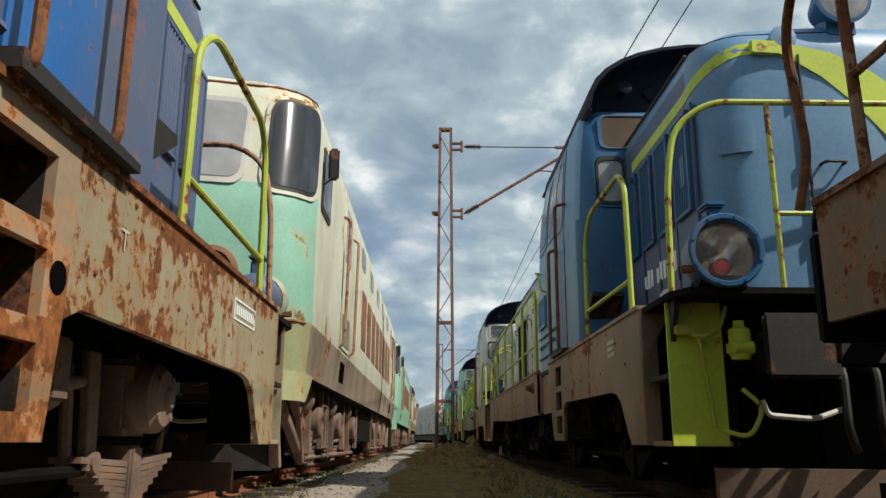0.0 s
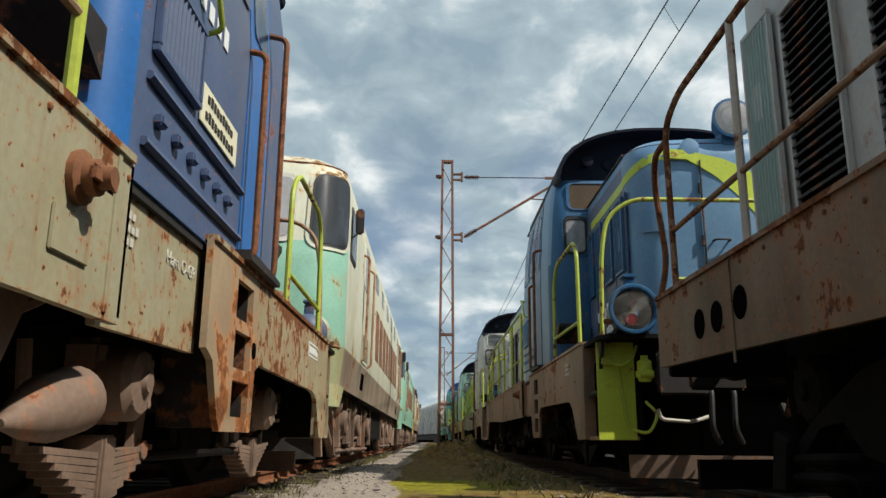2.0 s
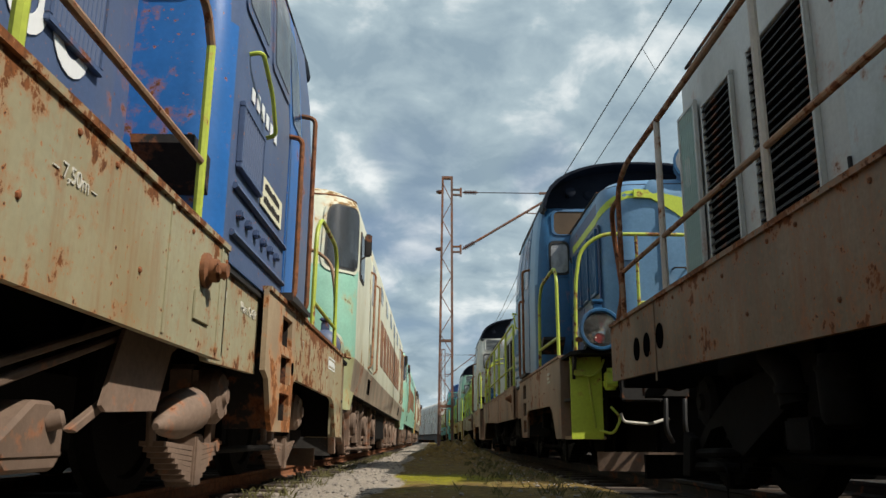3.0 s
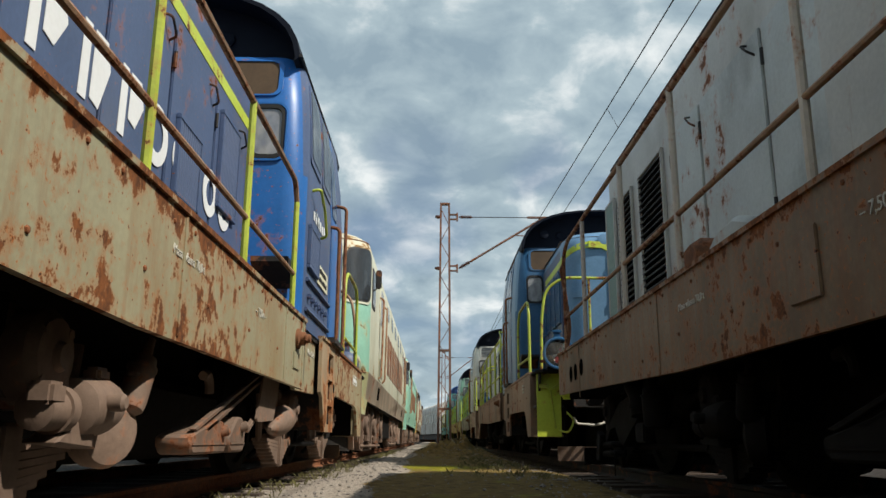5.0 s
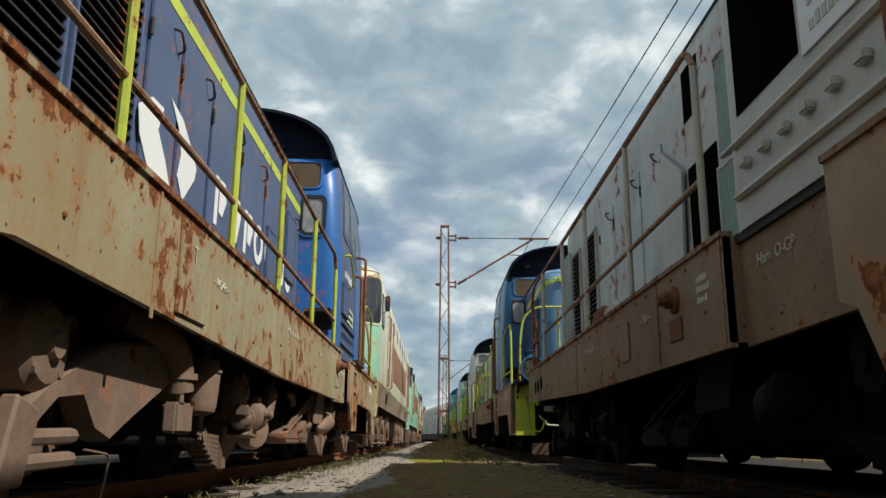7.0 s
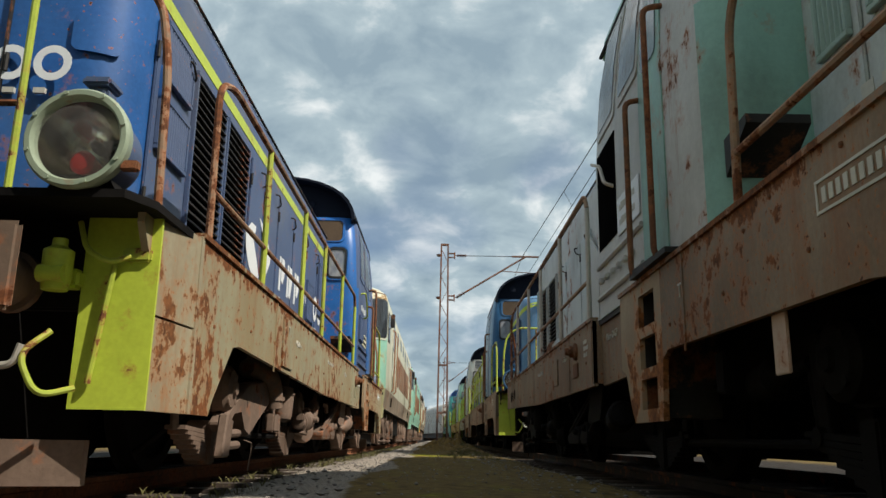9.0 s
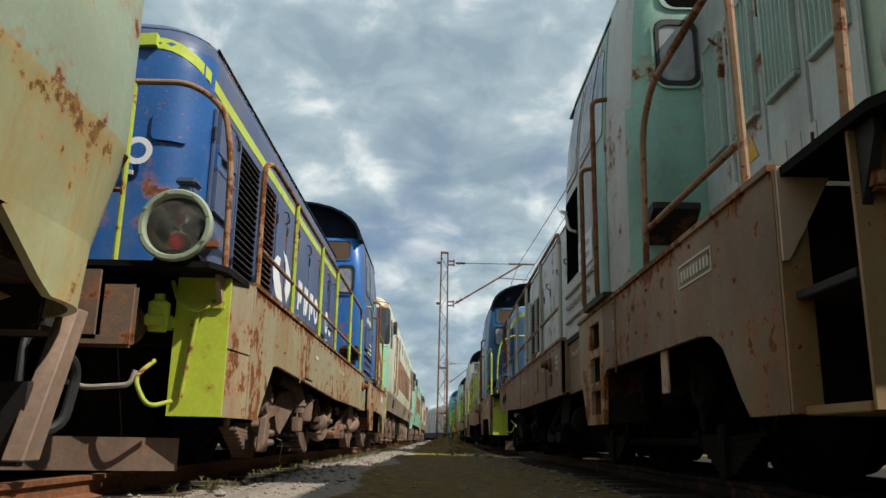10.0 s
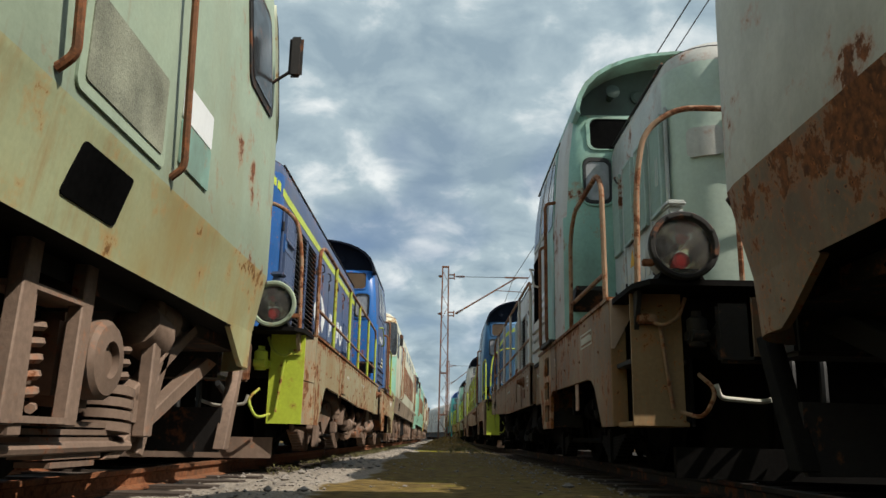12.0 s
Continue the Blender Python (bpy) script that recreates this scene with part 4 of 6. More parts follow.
SWEEP = [(0.64, 3.0), (0.46, 2.99), (0.34, 2.92), (0.19, 2.82), (0.02, 2.66), (-0.12, 2.5), (-0.26, 2.32), (-0.42, 2.02), (-0.6, 2.1), (-0.48, 2.42), (-0.3, 2.74), (-0.1, 2.9), (0.12, 3.0), (0.3, 3.04), (0.46, 3.08), (0.64, 3.09)]


def make_shunter(name, label, c, group="shunting locomotives"):
    loco = thing(name, label, "locomotive", group)
    det = c.get("details", {})
    for sx in (1, -1):
        make_sill(loco, sx, c["sill"], det if sx > 0 else {})
    part("deck", box(-1.45, 1.45, -6.18, 6.18, DECK - 0.05, DECK - 0.008), M["iron"], loco)
    # black box added below the deck to block light and view through the underside
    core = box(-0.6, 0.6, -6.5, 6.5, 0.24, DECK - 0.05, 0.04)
    part("underside_block", core, M["shade_black"], loco)
    for end in (1, -1):
        make_end(loco, end, c)
    gear, dusty = c.get("gear", (M["iron"], M["running_pale"]))
    for yc in (3.45, -3.45):
        make_bogie(loco, yc, gear, dusty)
    # tanks and pipework between the bogies
    part("fuel_tank", box(-0.85, 0.85, -1.7, 1.5, 0.28, 0.72, 0.06), gear, loco, "dark fuel tank")
    for sx in (1, -1):
        make_underside(loco, sx, gear, dusty)
    # long hood
    yh0, yh1 = -6.08, 1.36
    lv = hood_levels(yh0, yh1)
    side_m, nose_m, roof_m, stripe_m = c["hood_side"], c["nose"], c["roof"], c["stripe"]
    paint = lambda x, y, z: 2 if z > HOOD_TOP + 0.02 else 1 if abs(x) < HOOD_W - 0.004 else 0
    lh = part("long_hood", shell(lv, 0.34, 0.02, 0.05, 0, paint), [side_m, nose_m, roof_m], loco, "engine hood with doors along its sides")
    for sx in (1, -1):
        x = sx * HOOD_W
        if sx > 0:
            for y0, y1 in c["grilles"]:
                louvres(lh, "radiator_grille", x, sx, y0, y1, 1.46, 2.7, side_m, M["iron"], 0.055, c.get("grille_up", False))
            for y0, y1 in c["doors"]:
                d = hood_door(lh, x, sx, y0, y1, 1.4, 2.68, c.get("door", side_m))
            for y0, y1, z0, z1 in c.get("vents", ()):
                louvres(lh, "vent", x + sx * 0.018, sx, y0, y1, z0, z1, side_m, c.get("vent_mat", side_m), 0.04, True, back=c.get("vent_mat", side_m))
            # no real opening: a black sheet on the hood paints its dark inside
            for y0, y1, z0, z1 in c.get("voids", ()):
                part("hatch_shade", box(x - 0.001, x + 0.006, y0, y1, z0, z1), M["black"], lh, "black sheet painting the dark of a doorless hatch")
    g = tube([(HOOD_W - 0.02, yh0 + 0.4, HOOD_TOP + 0.13), (HOOD_W - 0.02, yh1, HOOD_TOP + 0.13)], 0.012, n=6)
    part("gutter", g, M["iron"], lh)
    for y in (-5.3, -4.4, -3.2, -2.2, -0.9, 0.3):
        part("lifting_eye", tube(bend([(0.86, y, HOOD_TOP + 0.15), (0.88, y, HOOD_TOP + 0.27), (0.83, y + 0.08, HOOD_TOP + 0.27), (0.81, y + 0.08, HOOD_TOP + 0.17)], 0.03), 0.012, n=6), roof_m, lh)
    ex = lathe([(0, 0.22), (0.14, 0.2), (0.15, 0.12)], (0, -2.0, HOOD_TOP + 0.32), (0, 0, 1), n=18)
    part("exhaust_stack", ex, M["iron"], lh)
    make_nose(lh, yh0, -1, c)
    if stripe_m:
        part("stripe", skin_band(lv, 0.34, 0.05, (0.63, 8.2), 2.79, 2.88, -1, 1), stripe_m, lh, "painted lime stripe")
        part("stripe", prism([(x, z) for x, z in SWEEP], "y", yh0 - 0.004, yh0 + 0.05), stripe_m, lh, smooth=0)
    # short hood
    ys0, ys1 = 4.06, 6.24
    sv = hood_levels(ys0, ys1)
    sh = part("short_hood", shell(sv, 0.02, 0.34, 0, 0.05, paint), [c.get("short_side", side_m), c.get("short_nose", nose_m), roof_m], loco, "short hood in front of the cab")
    x = HOOD_W
    for y0, y1 in ((4.27, 4.54), (4.69, 5.0), (5.12, 5.46), (5.58, 5.92)):
        hood_door(sh, x, 1, y0 - 0.05, y1 + 0.05, 1.42, 2.76, c.get("short_side", side_m), y0 < 4.5)
        louvres(sh, "vent", x + 0.018, 1, y0, y1, 1.98, 2.72, c.get("vent_mat", side_m), c.get("vent_mat", side_m), 0.045, True, back=c.get("vent_mat", side_m))
    if stripe_m:
        part("stripe", skin_band(sv, 0.34, 0.05, (0.63, 2.7), 2.8, 2.89, 1, 1), stripe_m, sh, "painted lime stripe")
        part("stripe", prism([(x_, z_) for x_, z_ in SWEEP], "y", ys1 + 0.004, ys1 - 0.05), stripe_m, sh, smooth=0)
    part("gutter", tube([(HOOD_W - 0.02, ys0, HOOD_TOP + 0.13), (HOOD_W - 0.02, ys1 - 0.4, HOOD_TOP + 0.13)], 0.012, n=6), M["iron"], sh)
    make_nose(sh, ys1, 1, c)
    make_cab(loco, c)
    make_rails(loco, c)
    return loco


def make_nose(hood, y, end, c):
    yy = y + end * 0.004
    for x in (0.34, -0.34):
        part("door_seam", box(x - 0.005, x + 0.005, yy - 0.012, yy + 0.012, 1.4, 2.98), M["iron"], hood)
        for z in (1.7, 2.2, 2.7):
            part("hinge", tube([(x + 0.02, yy + end * 0.008, z - 0.05), (x + 0.02, yy + end * 0.008, z + 0.05)], 0.012, n=6), M["iron"], hood)
    part("handle", tube(bend([(0.26, yy - end * 0.02, 2.2), (0.26, yy + end * 0.06, 2.2), (0.12, yy + end * 0.06, 2.2), (0.12, yy - end * 0.02, 2.2)], 0.03), 0.01, n=6), M["iron"], hood)
    part("roof_seam", tube([along(hood_levels(-abs(y), abs(y)), 0.34, 0.05, 0.1 * k, 3.17, 0.0, end, q) for q in (1,) for k in range(13)], 0.007, n=6), M["iron"], hood)
    skin = hood_levels(-abs(y), abs(y))
    part("cover_plate", patch(skin, 0.34, 0.05, 0.66, 0.9, 2.3, 2.52, 0.022, 0.03, 0.04, end, 1), c["nose"], hood, "rounded hatch on the hood end")
    part("marker_lamp", lathe([(0, 0.09), (0.03, 0.09), (0.034, 0.07), (0.036, 0.0)], (0.42, y - end * 0.03, 3.11), (0, end, 0), n=18), c["nose"], hood)
    tl = lathe([(-0.22, 0.12), (0.0, 0.19), (0.04, 0.2), (0.045, 0.17)], (0, y - end * 0.0, HOOD_TOP + 0.36), (0, end, 0), n=22)
    t = part("top_lamp", tl, c["barrel"], hood, "round roof headlamp")
    part("lens", lathe([(0.045, 0.172), (0.06, 0.1), (0.065, 0.0)], (0, y, HOOD_TOP + 0.36), (0, end, 0), n=22), M["dust_glass"], t)
    part("lamp_foot", box(-0.1, 0.1, min(y - end * 0.2, y - end * 0.02), max(y - end * 0.2, y - end * 0.02), HOOD_TOP + 0.1, HOOD_TOP + 0.26, 0.01), c["barrel"], t)
    bx = patch(skin, 0.34, 0.05, 1.2, 1.3, 2.2, 2.42, 0.04, 0.06, 0.02, end, 1)
    part("junction_box", bx, c["nose"], hood)


CAB0, CAB1 = 1.34, 4.1


def make_cab(loco, c):
    """Driver's cab: walls that lean in slightly, arched dark roof, front and side windows, narrow side door."""
    lv = [(DECK - 0.015, CAB_X, CAB0, CAB1), (2.0, CAB_X, CAB0, CAB1), (2.45, CAB_X, CAB0, CAB1), (3.06, CAB_X - 0.04, CAB0 + 0.03, CAB1 - 0.02), (3.5, CAB_X - 0.1, CAB0 + 0.14, CAB1 - 0.08), (3.53, CAB_X - 0.12, CAB0 + 0.16, CAB1 - 0.1)]
    paint = lambda x, y, z: 1 if abs(x) < CAB_X - 0.13 or y < CAB0 + 0.12 or y > CAB1 - 0.12 else 0
    b = shell(lv, 0.2, 0.2, 0, 0, paint, n=5)
    cab = part("cab", b, [c["cab_side"], c["cab_face"]], loco, "driver's cab with rounded corners")
    w = CAB_X - 0.12
    arch = [(w, 3.47), (w + 0.01, 3.51)] + [(w * math.cos(a) ** 0.8 if math.cos(a) > 0 else 0, 3.52 + 0.62 * math.sin(a) ** 0.95) for a in (k / 8 * math.pi / 2 for k in range(1, 8))]
    arch = arch + [(0.0, 4.14)] + [(-x, z) for x, z in arch[::-1]]
    # roof sheet that overhangs recessed brow panels at both ends
    inner = [(x * 0.972, z - 0.03) for x, z in arch]
    roof = part("cab_roof", prism(arch + inner[::-1], "y", CAB0 + 0.04, CAB1 + 0.14), c["cab_roof"], loco, "arched dark cab roof")
    for ya, yb in ((CAB0 + 0.3, CAB0 + 0.36), (CAB1 - 0.24, CAB1 - 0.18)):
        part("brow_panel", prism(inner, "y", ya, yb), c.get("brow", c["cab_roof"]), roof)
    for end, y in ((1, CAB1), (-1, CAB0)):
        part("marker_lamp", lathe([(0, 0.07), (0.03, 0.075), (0.04, 0.05), (0.035, 0.03), (0.036, 0)], (0.66, y - end * (0.18 if end > 0 else 0.3), 3.76), (0, end, 0), n=16), c.get("brow", c["cab_roof"]), cab)
    for end, fy in ((1, CAB1), (-1, -CAB0)):
        for side in (1, -1):
            # large front window above the hood and small one beside it
            for nm, s0, s1, z0, z1, rc, fm, pm in (("front_window", 0.08, 1.2, 3.13, 3.48, 0.08, c["cab_face"], c.get("front_pane", M["glass"])), ("corner_window", 1.0, 1.25, 2.58, 3.02, 0.07, M["rubber"], c.get("corner_pane", M["dust_glass"]))):
                wn = part(nm, window_rim(lv, 0.2, 0, s0, s1, z0, z1, rc, 0.022, end, side), fm, cab)
                part("pane", patch(lv, 0.2, 0, s0, s1, z0, z1, 0.006, 0.012, rc, end, side), pm, wn)
                if nm == "corner_window":
                    part("gasket", window_rim(lv, 0.2, 0, s0 - 0.03, s1 + 0.03, z0 - 0.03, z1 + 0.03, rc + 0.02, 0.012, end, side), c["cab_face"], wn)
    s_side = (CAB_X - 0.2) + 0.2 * math.pi / 2
    for end in (-1,):
        for s0, s1 in ((0.02, 0.62), (0.72, 1.3)):
            wn = part("side_window", patch(lv, 0.2, 0, s_side + s0, s_side + s1, 2.62, 3.42, 0.012, 0.03, 0.05, end, 1), c["cab_side"], cab)
            part("pane", patch(lv, 0.2, 0, s_side + s0 + 0.05, s_side + s1 - 0.05, 2.68, 3.37, 0.018, 0.012, 0.04, end, 1), M["glass"], wn)
    dr = part("cab_door", patch(lv, 0.2, 0, s_side + 0.5, s_side + 1.0, 1.3, 3.45, 0.008, 0.03, 0.03, 1, 1), c.get("door_mat", c["cab_face"]), cab, "narrow cab door")
    part("door_pane", patch(lv, 0.2, 0, s_side + 0.58, s_side + 0.92, 2.55, 3.3, 0.014, 0.012, 0.05, 1, 1), M["glass"], dr)
    # louvred waist band below the side windows
    wb = bmesh.new()
    for z in (1.38, 1.62):
        tube([(CAB_X + 0.01, CAB0 + 0.2, z), (CAB_X + 0.01, CAB1 - 1.22, z)], 0.018, wb, 6)
    for k in range(6):
        y = CAB0 + 0.3 + k * 0.19
        box(CAB_X - 0.005, CAB_X + 0.035, y, y + 0.07, 1.48, 1.52, 0.008, wb)
    part("waist_band", wb, c["cab_side"], cab)
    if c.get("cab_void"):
        # black sheet on the cab wall paints the dark inside
        part("hatch_shade", box(CAB_X - 0.002, CAB_X + 0.006, 1.6, 2.2, 1.74, 2.5), M["black"], cab, "black sheet painting the dark of a coverless hatch")
    else:
        louvres(cab, "vent", CAB_X, 1, 1.56, 2.08, 1.72, 2.08, c["cab_side"], c["cab_side"], 0.045, True, back=c["cab_side"])
    part("rain_strip", tube([(CAB_X - 0.1, CAB0 + 0.04, 3.49), (CAB_X - 0.1, 3.3, 3.49)], 0.016, n=6), M["iron"], cab)
    for y, z0, z1 in ((3.4, 1.3, 2.76), (2.9, 1.3, 2.4)):
        r = tube(bend([(CAB_X + 0.0, y, z0 - 0.05), (CAB_X + 0.09, y, z0), (CAB_X + 0.09, y, z1), (CAB_X - 0.02, y, z1 + 0.02)], 0.05), 0.018)
        part("grab_rail", r, c["grab"], cab, "upright grab rail beside the door")
    ft = prism([(2.85, 1.27), (3.6, 1.27), (3.6, 1.3), (2.85, 1.32)], "x", CAB_X - 0.02, CAB_X + 0.09)
    part("footboard", ft, M["iron"], cab)
    for end, y in ((-1, CAB0), (1, CAB1)):
        if end in c.get("no_tray", ()):
            continue
        tr = prism([(y, 1.5), (y, 1.68), (y + end * 0.26, 1.7), (y + end * 0.26, 1.66)], "x", 1.12, 1.4)
        part("lamp_tray", tr, M["iron"], cab, "sloping black tray on the cab wall")
    g = tube(bend([(CAB_X - 0.02, CAB0 + 0.35, 2.4), (CAB_X + 0.07, CAB0 + 0.35, 2.42), (CAB_X + 0.07, CAB0 + 0.65, 2.3), (CAB_X + 0.07, CAB0 + 0.8, 2.12), (CAB_X, CAB0 + 0.8, 2.1)], 0.06), 0.013)
    part("hand_hold", g, c["rail"], cab)
    horn = lathe([(0, 0.03), (0.12, 0.035), (0.2, 0.07), (0.205, 0.06)], (0.95, CAB1 - 0.19, 3.74), (0, 1, 0), n=14)
    part("horn", horn, c.get("brow", c["cab_roof"]), cab)


def make_rails(loco, c):
    """Walkway rails: posts with a top and a middle rail along the long hood, hooped rails at the corners."""
    x = SILL_X - 0.05
    top, mid_ = DECK + c.get("rail_hi", 1.0), DECK + (0.31 if c.get("rail_hi", 1.0) < 1.1 else 0.38)
    for sx in (1, -1):
        tp = [(sx * x, -5.95, DECK), (sx * x, -5.98, top - 0.1), (sx * x, -5.7, top), (sx * x, 0.95, top + 0.0), (sx * x, 1.05, top - 0.14)]
        part("top_rail", tube(bend(tp, 0.14), 0.02), c["rail_top"], loco, c["rail_label"])
        part("middle_rail", tube([(sx * x, -5.96, mid_), (sx * x, 1.04, mid_)], 0.016), c["rail_top"], loco)
        for y in (*c.get("posts", (-4.7, -3.2, -1.95, -0.45)), 1.05):
            part("post", tube([(sx * x, y, DECK), (sx * x, y, top if y < 1 else top - 0.14)], 0.021), c["rail"], loco)
        hi = DECK + 1.07
        pts = [(sx * x, 5.86, DECK), (sx * x, 5.82, hi - 0.14), (sx * x, 5.66, hi), (sx * x, 4.62, hi - 0.0), (sx * x, 4.38, hi - 0.18), (sx * x, 4.34, DECK)]
        hp = part("hoop_rail", tube(bend(pts, 0.16), 0.02), c["hoop"], loco, c["rail_label"])
        part("cross_bar", tube([(sx * x, 4.35, DECK + 0.27), (sx * x, 5.85, DECK + 0.25)], 0.017), c["hoop"], hp)


# ---- road diesel with full-width body ----
RD_R, RD_BOW = 0.5, 0.14


def rd_levels(half):
    h = half
    return [(0.98, 1.4, -h + 0.1, h - 0.1), (1.38, 1.45, -h, h), (1.41, 1.46, -h, h), (1.9, 1.46, -h, h), (2.3, 1.46, -h + 0.01, h - 0.01), (2.42, 1.46, -h + 0.03, h - 0.03), (2.55, 1.46, -h + 0.06, h - 0.06), (3.1, 1.45, -h + 0.2, h - 0.2),
            (3.44, 1.43, -h + 0.28, h - 0.28), (3.58, 1.38, -h + 0.38, h - 0.38), (3.72, 1.22, -h + 0.58, h - 0.58), (3.87, 0.92, -h + 0.95, h - 0.95), (3.97, 0.5, -h + 1.5, h - 1.5)]


def make_road_diesel(name, label, c, half=8.9, near_end=1):
    loco = thing(name, label, "locomotive", "road diesel locomotives")
    lv = rd_levels(half)
    pg, pp = c.get("gear", (M["running"], M["running_pale"])) if not c.get("gear") else (c["gear"][1], c["gear"][1])

    def paint(x, y, z):
        ye = half - abs(y)
        # bottom face black, the shade under the body put into its colour
        if z < 0.99:
            return 4
        if z < 1.4:
            return 0 if ye < 3.0 or not c.get("dusty") else 3
        return 1 if z < 2.5 and ye < 1.5 else 2
    body = part("body", shell(lv, RD_R, RD_R, RD_BOW, RD_BOW, paint), [c["skirt"], c["band"], c["upper"], c["dust"], M["shade_black"]], loco, "rounded full-width locomotive body")
    sd = 1.45 - RD_R + RD_R * math.pi / 2
    for end in (1, -1):
        for side in (1, -1):
            fw = part("windscreen", patch(lv, RD_R, RD_BOW, 0.06, 0.9, 2.52, 3.38, 0.014, 0.03, 0.12, end, side), M["grey_white"], body)
            part("pane", patch(lv, RD_R, RD_BOW, 0.11, 0.86, 2.58, 3.33, 0.02, 0.012, 0.1, end, side), M["dust_glass"], fw, "dust-covered windscreen pane")
            cw = part("corner_window", patch(lv, RD_R, RD_BOW, 1.02, 1.66, 2.46, 3.46, 0.014, 0.03, 0.16, end, side), M["ivory"], body)
            gs = part("gasket", patch(lv, RD_R, RD_BOW, 1.06, 1.62, 2.5, 3.42, 0.019, 0.02, 0.14, end, side), M["rubber"], cw)
            part("pane", patch(lv, RD_R, RD_BOW, 1.09, 1.59, 2.53, 3.39, 0.024, 0.012, 0.12, end, side), M["glass"], gs)
            # skirt corner that reaches down beside the buffers
            b = bmesh.new()
            st = [1.15 + k * 0.09 for k in range(12)]
            lo, hi = [], []
            for s in st:
                drop = 0.76 if s < 1.8 else 0.76 + min(0.24, (s - 1.8) * 0.62)
                hi.append((along(lv, RD_R, RD_BOW, s, 1.0, 0.002, end, side), along(lv, RD_R, RD_BOW, s, 1.0, -0.03, end, side)))
                lo.append([Vector((p.x - side * 0.01, p.y - end * 0.02, drop)) for p in hi[-1]])
            vs = [[b.verts.new(p) for p in (hi[i][0], hi[i][1], lo[i][1], lo[i][0])] for i in range(len(st))]
            for p, q in zip(vs, vs[1:]):
                for k in range(4):
                    b.faces.new((p[k], p[(k + 1) % 4], q[(k + 1) % 4], q[k]))
            b.faces.new(vs[0])
            b.faces.new(vs[-1][::-1])
            part("skirt_corner", b, c["skirt"], body)
            hl = along(lv, RD_R, RD_BOW, 0.72, 1.75, 0, end, side)
            h = part("headlight", lathe([(-0.05, 0.2), (0.03, 0.22), (0.06, 0.21), (0.07, 0.17), (0.03, 0.16)], hl, (0.1 * side, end, 0), n=24), M["rim_rust"], body, "round headlamp with a brown rim")
            part("lens", lathe([(0.03, 0.165), (0.06, 0.1), (0.07, 0.0)], hl, (0.1 * side, end, 0), n=20), M["dust_glass"], h)
            bf = lathe([(0, 0.16), (0.06, 0.16), (0.06, 0.11), (0.2, 0.11), (0.2, 0.08), (0.31, 0.08)], (side * 0.87, end * (half - 0.06), 0.93), (0, end, 0), n=18)
            bu = part("buffer", bf, M["running"], loco)
            part("buffer_plate", box(side * 0.87 - 0.22, side * 0.87 + 0.22, min(end * (half + 0.24), end * (half + 0.28)), max(end * (half + 0.24), end * (half + 0.28)), 0.75, 1.1, 0.02), M["running"], bu)
        part("headstock", box(-1.1, 1.1, min(end * (half - 0.3), end * (half - 0.03)), max(end * (half - 0.3), end * (half - 0.03)), 0.72, 1.02, 0.02), M["iron"], loco)
        gp = prism([(-1.2, end * (half - 0.5)), (0, end * (half - 0.2)), (1.2, end * (half - 0.5)), (1.2, end * (half - 0.54)), (0, end * (half - 0.25)), (-1.2, end * (half - 0.54))], "z", 0.2, 0.5)
        for sx in (1, -1):
            part("guard_stay", prism([(end * (half - 0.5), 0.22), (end * (half - 0.62), 0.22), (end * (half - 0.35), 0.8), (end * (half - 0.25), 0.8)], "x", sx * 1.18, sx * 1.26, bevel=0.006), c.get("gear", (0, M["running"]))[1], loco)
            part("brake_stay", prism([(end * (half - 2.42), 0.2), (end * (half - 2.24), 0.2), (end * (half - 0.72), 0.78), (end * (half - 0.95), 0.8)], "x", sx * 1.12, sx * 1.2, bevel=0.006), c.get("gear", (0, M["running"]))[1], loco)
        part("rail_guard", gp, M["iron"], loco, "bent rail guard plate")
        tb = tube(bend([(1.0, end * (half + 0.02), 0.7), (1.02, end * (half + 0.25), 0.62), (1.0, end * (half + 0.2), 0.35), (0.9, end * (half + 0.1), 0.3)], 0.1), 0.024)
        part("air_hose", tb, M["rubber"], loco)
    for side in (1, -1):
        for end in (1, -1):
            f = lambda d: end * (half - d)
            for d in (2.9, 3.36):
                part("ladder_post", prism([(f(d - 0.05), 1.04), (f(d + 0.05), 1.04), (f(d + 0.09), 0.34), (f(d - 0.01), 0.34)], "x", side * 1.22, side * 1.28, bevel=0.006), pg, loco, "rusty step ladder post")
            for z in (0.36, 0.82):
                part("ladder_step", box(min(side * 1.1, side * 1.28), max(side * 1.1, side * 1.28), min(f(2.9), f(3.4)), max(f(2.9), f(3.4)), z - 0.012, z + 0.012), pg, loco)
            part("brake_arm", prism([(f(1.26), 0.92), (f(1.34), 0.96), (f(2.2), 0.52), (f(2.14), 0.46)], "x", side * 1.14, side * 1.22, bevel=0.008), pg, loco)
            bc = lathe([(-0.16, 0.05), (-0.14, 0.1), (0.1, 0.11), (0.13, 0.08), (0.2, 0.04), (0.36, 0.03)], (side * 1.17, f(1.85), 0.92), (0, end, -0.1), n=16)
            lathe([(0, 0.06), (0.05, 0.06)], (side * 1.14, f(1.3), 0.93), (side, 0, 0), bc, 10)
            part("brake_cylinder", bc, pp, loco, "dust-covered brake cylinder")
            for k in range(4):
                part("coil_turn", lathe([(-0.02, 0.14), (0.02, 0.14)], (side * 1.12, f(2.3), 0.34 + 0.055 * k), (0, 0.1, 1), n=18), pp, loco)
            part("knuckle", box(min(side * 1.1, side * 1.22), max(side * 1.1, side * 1.22), min(f(2.05), f(2.2)), max(f(2.05), f(2.2)), 0.34, 0.54, 0.03), pp, loco)
    # belt seam and roof gutter
    sm = bmesh.new()
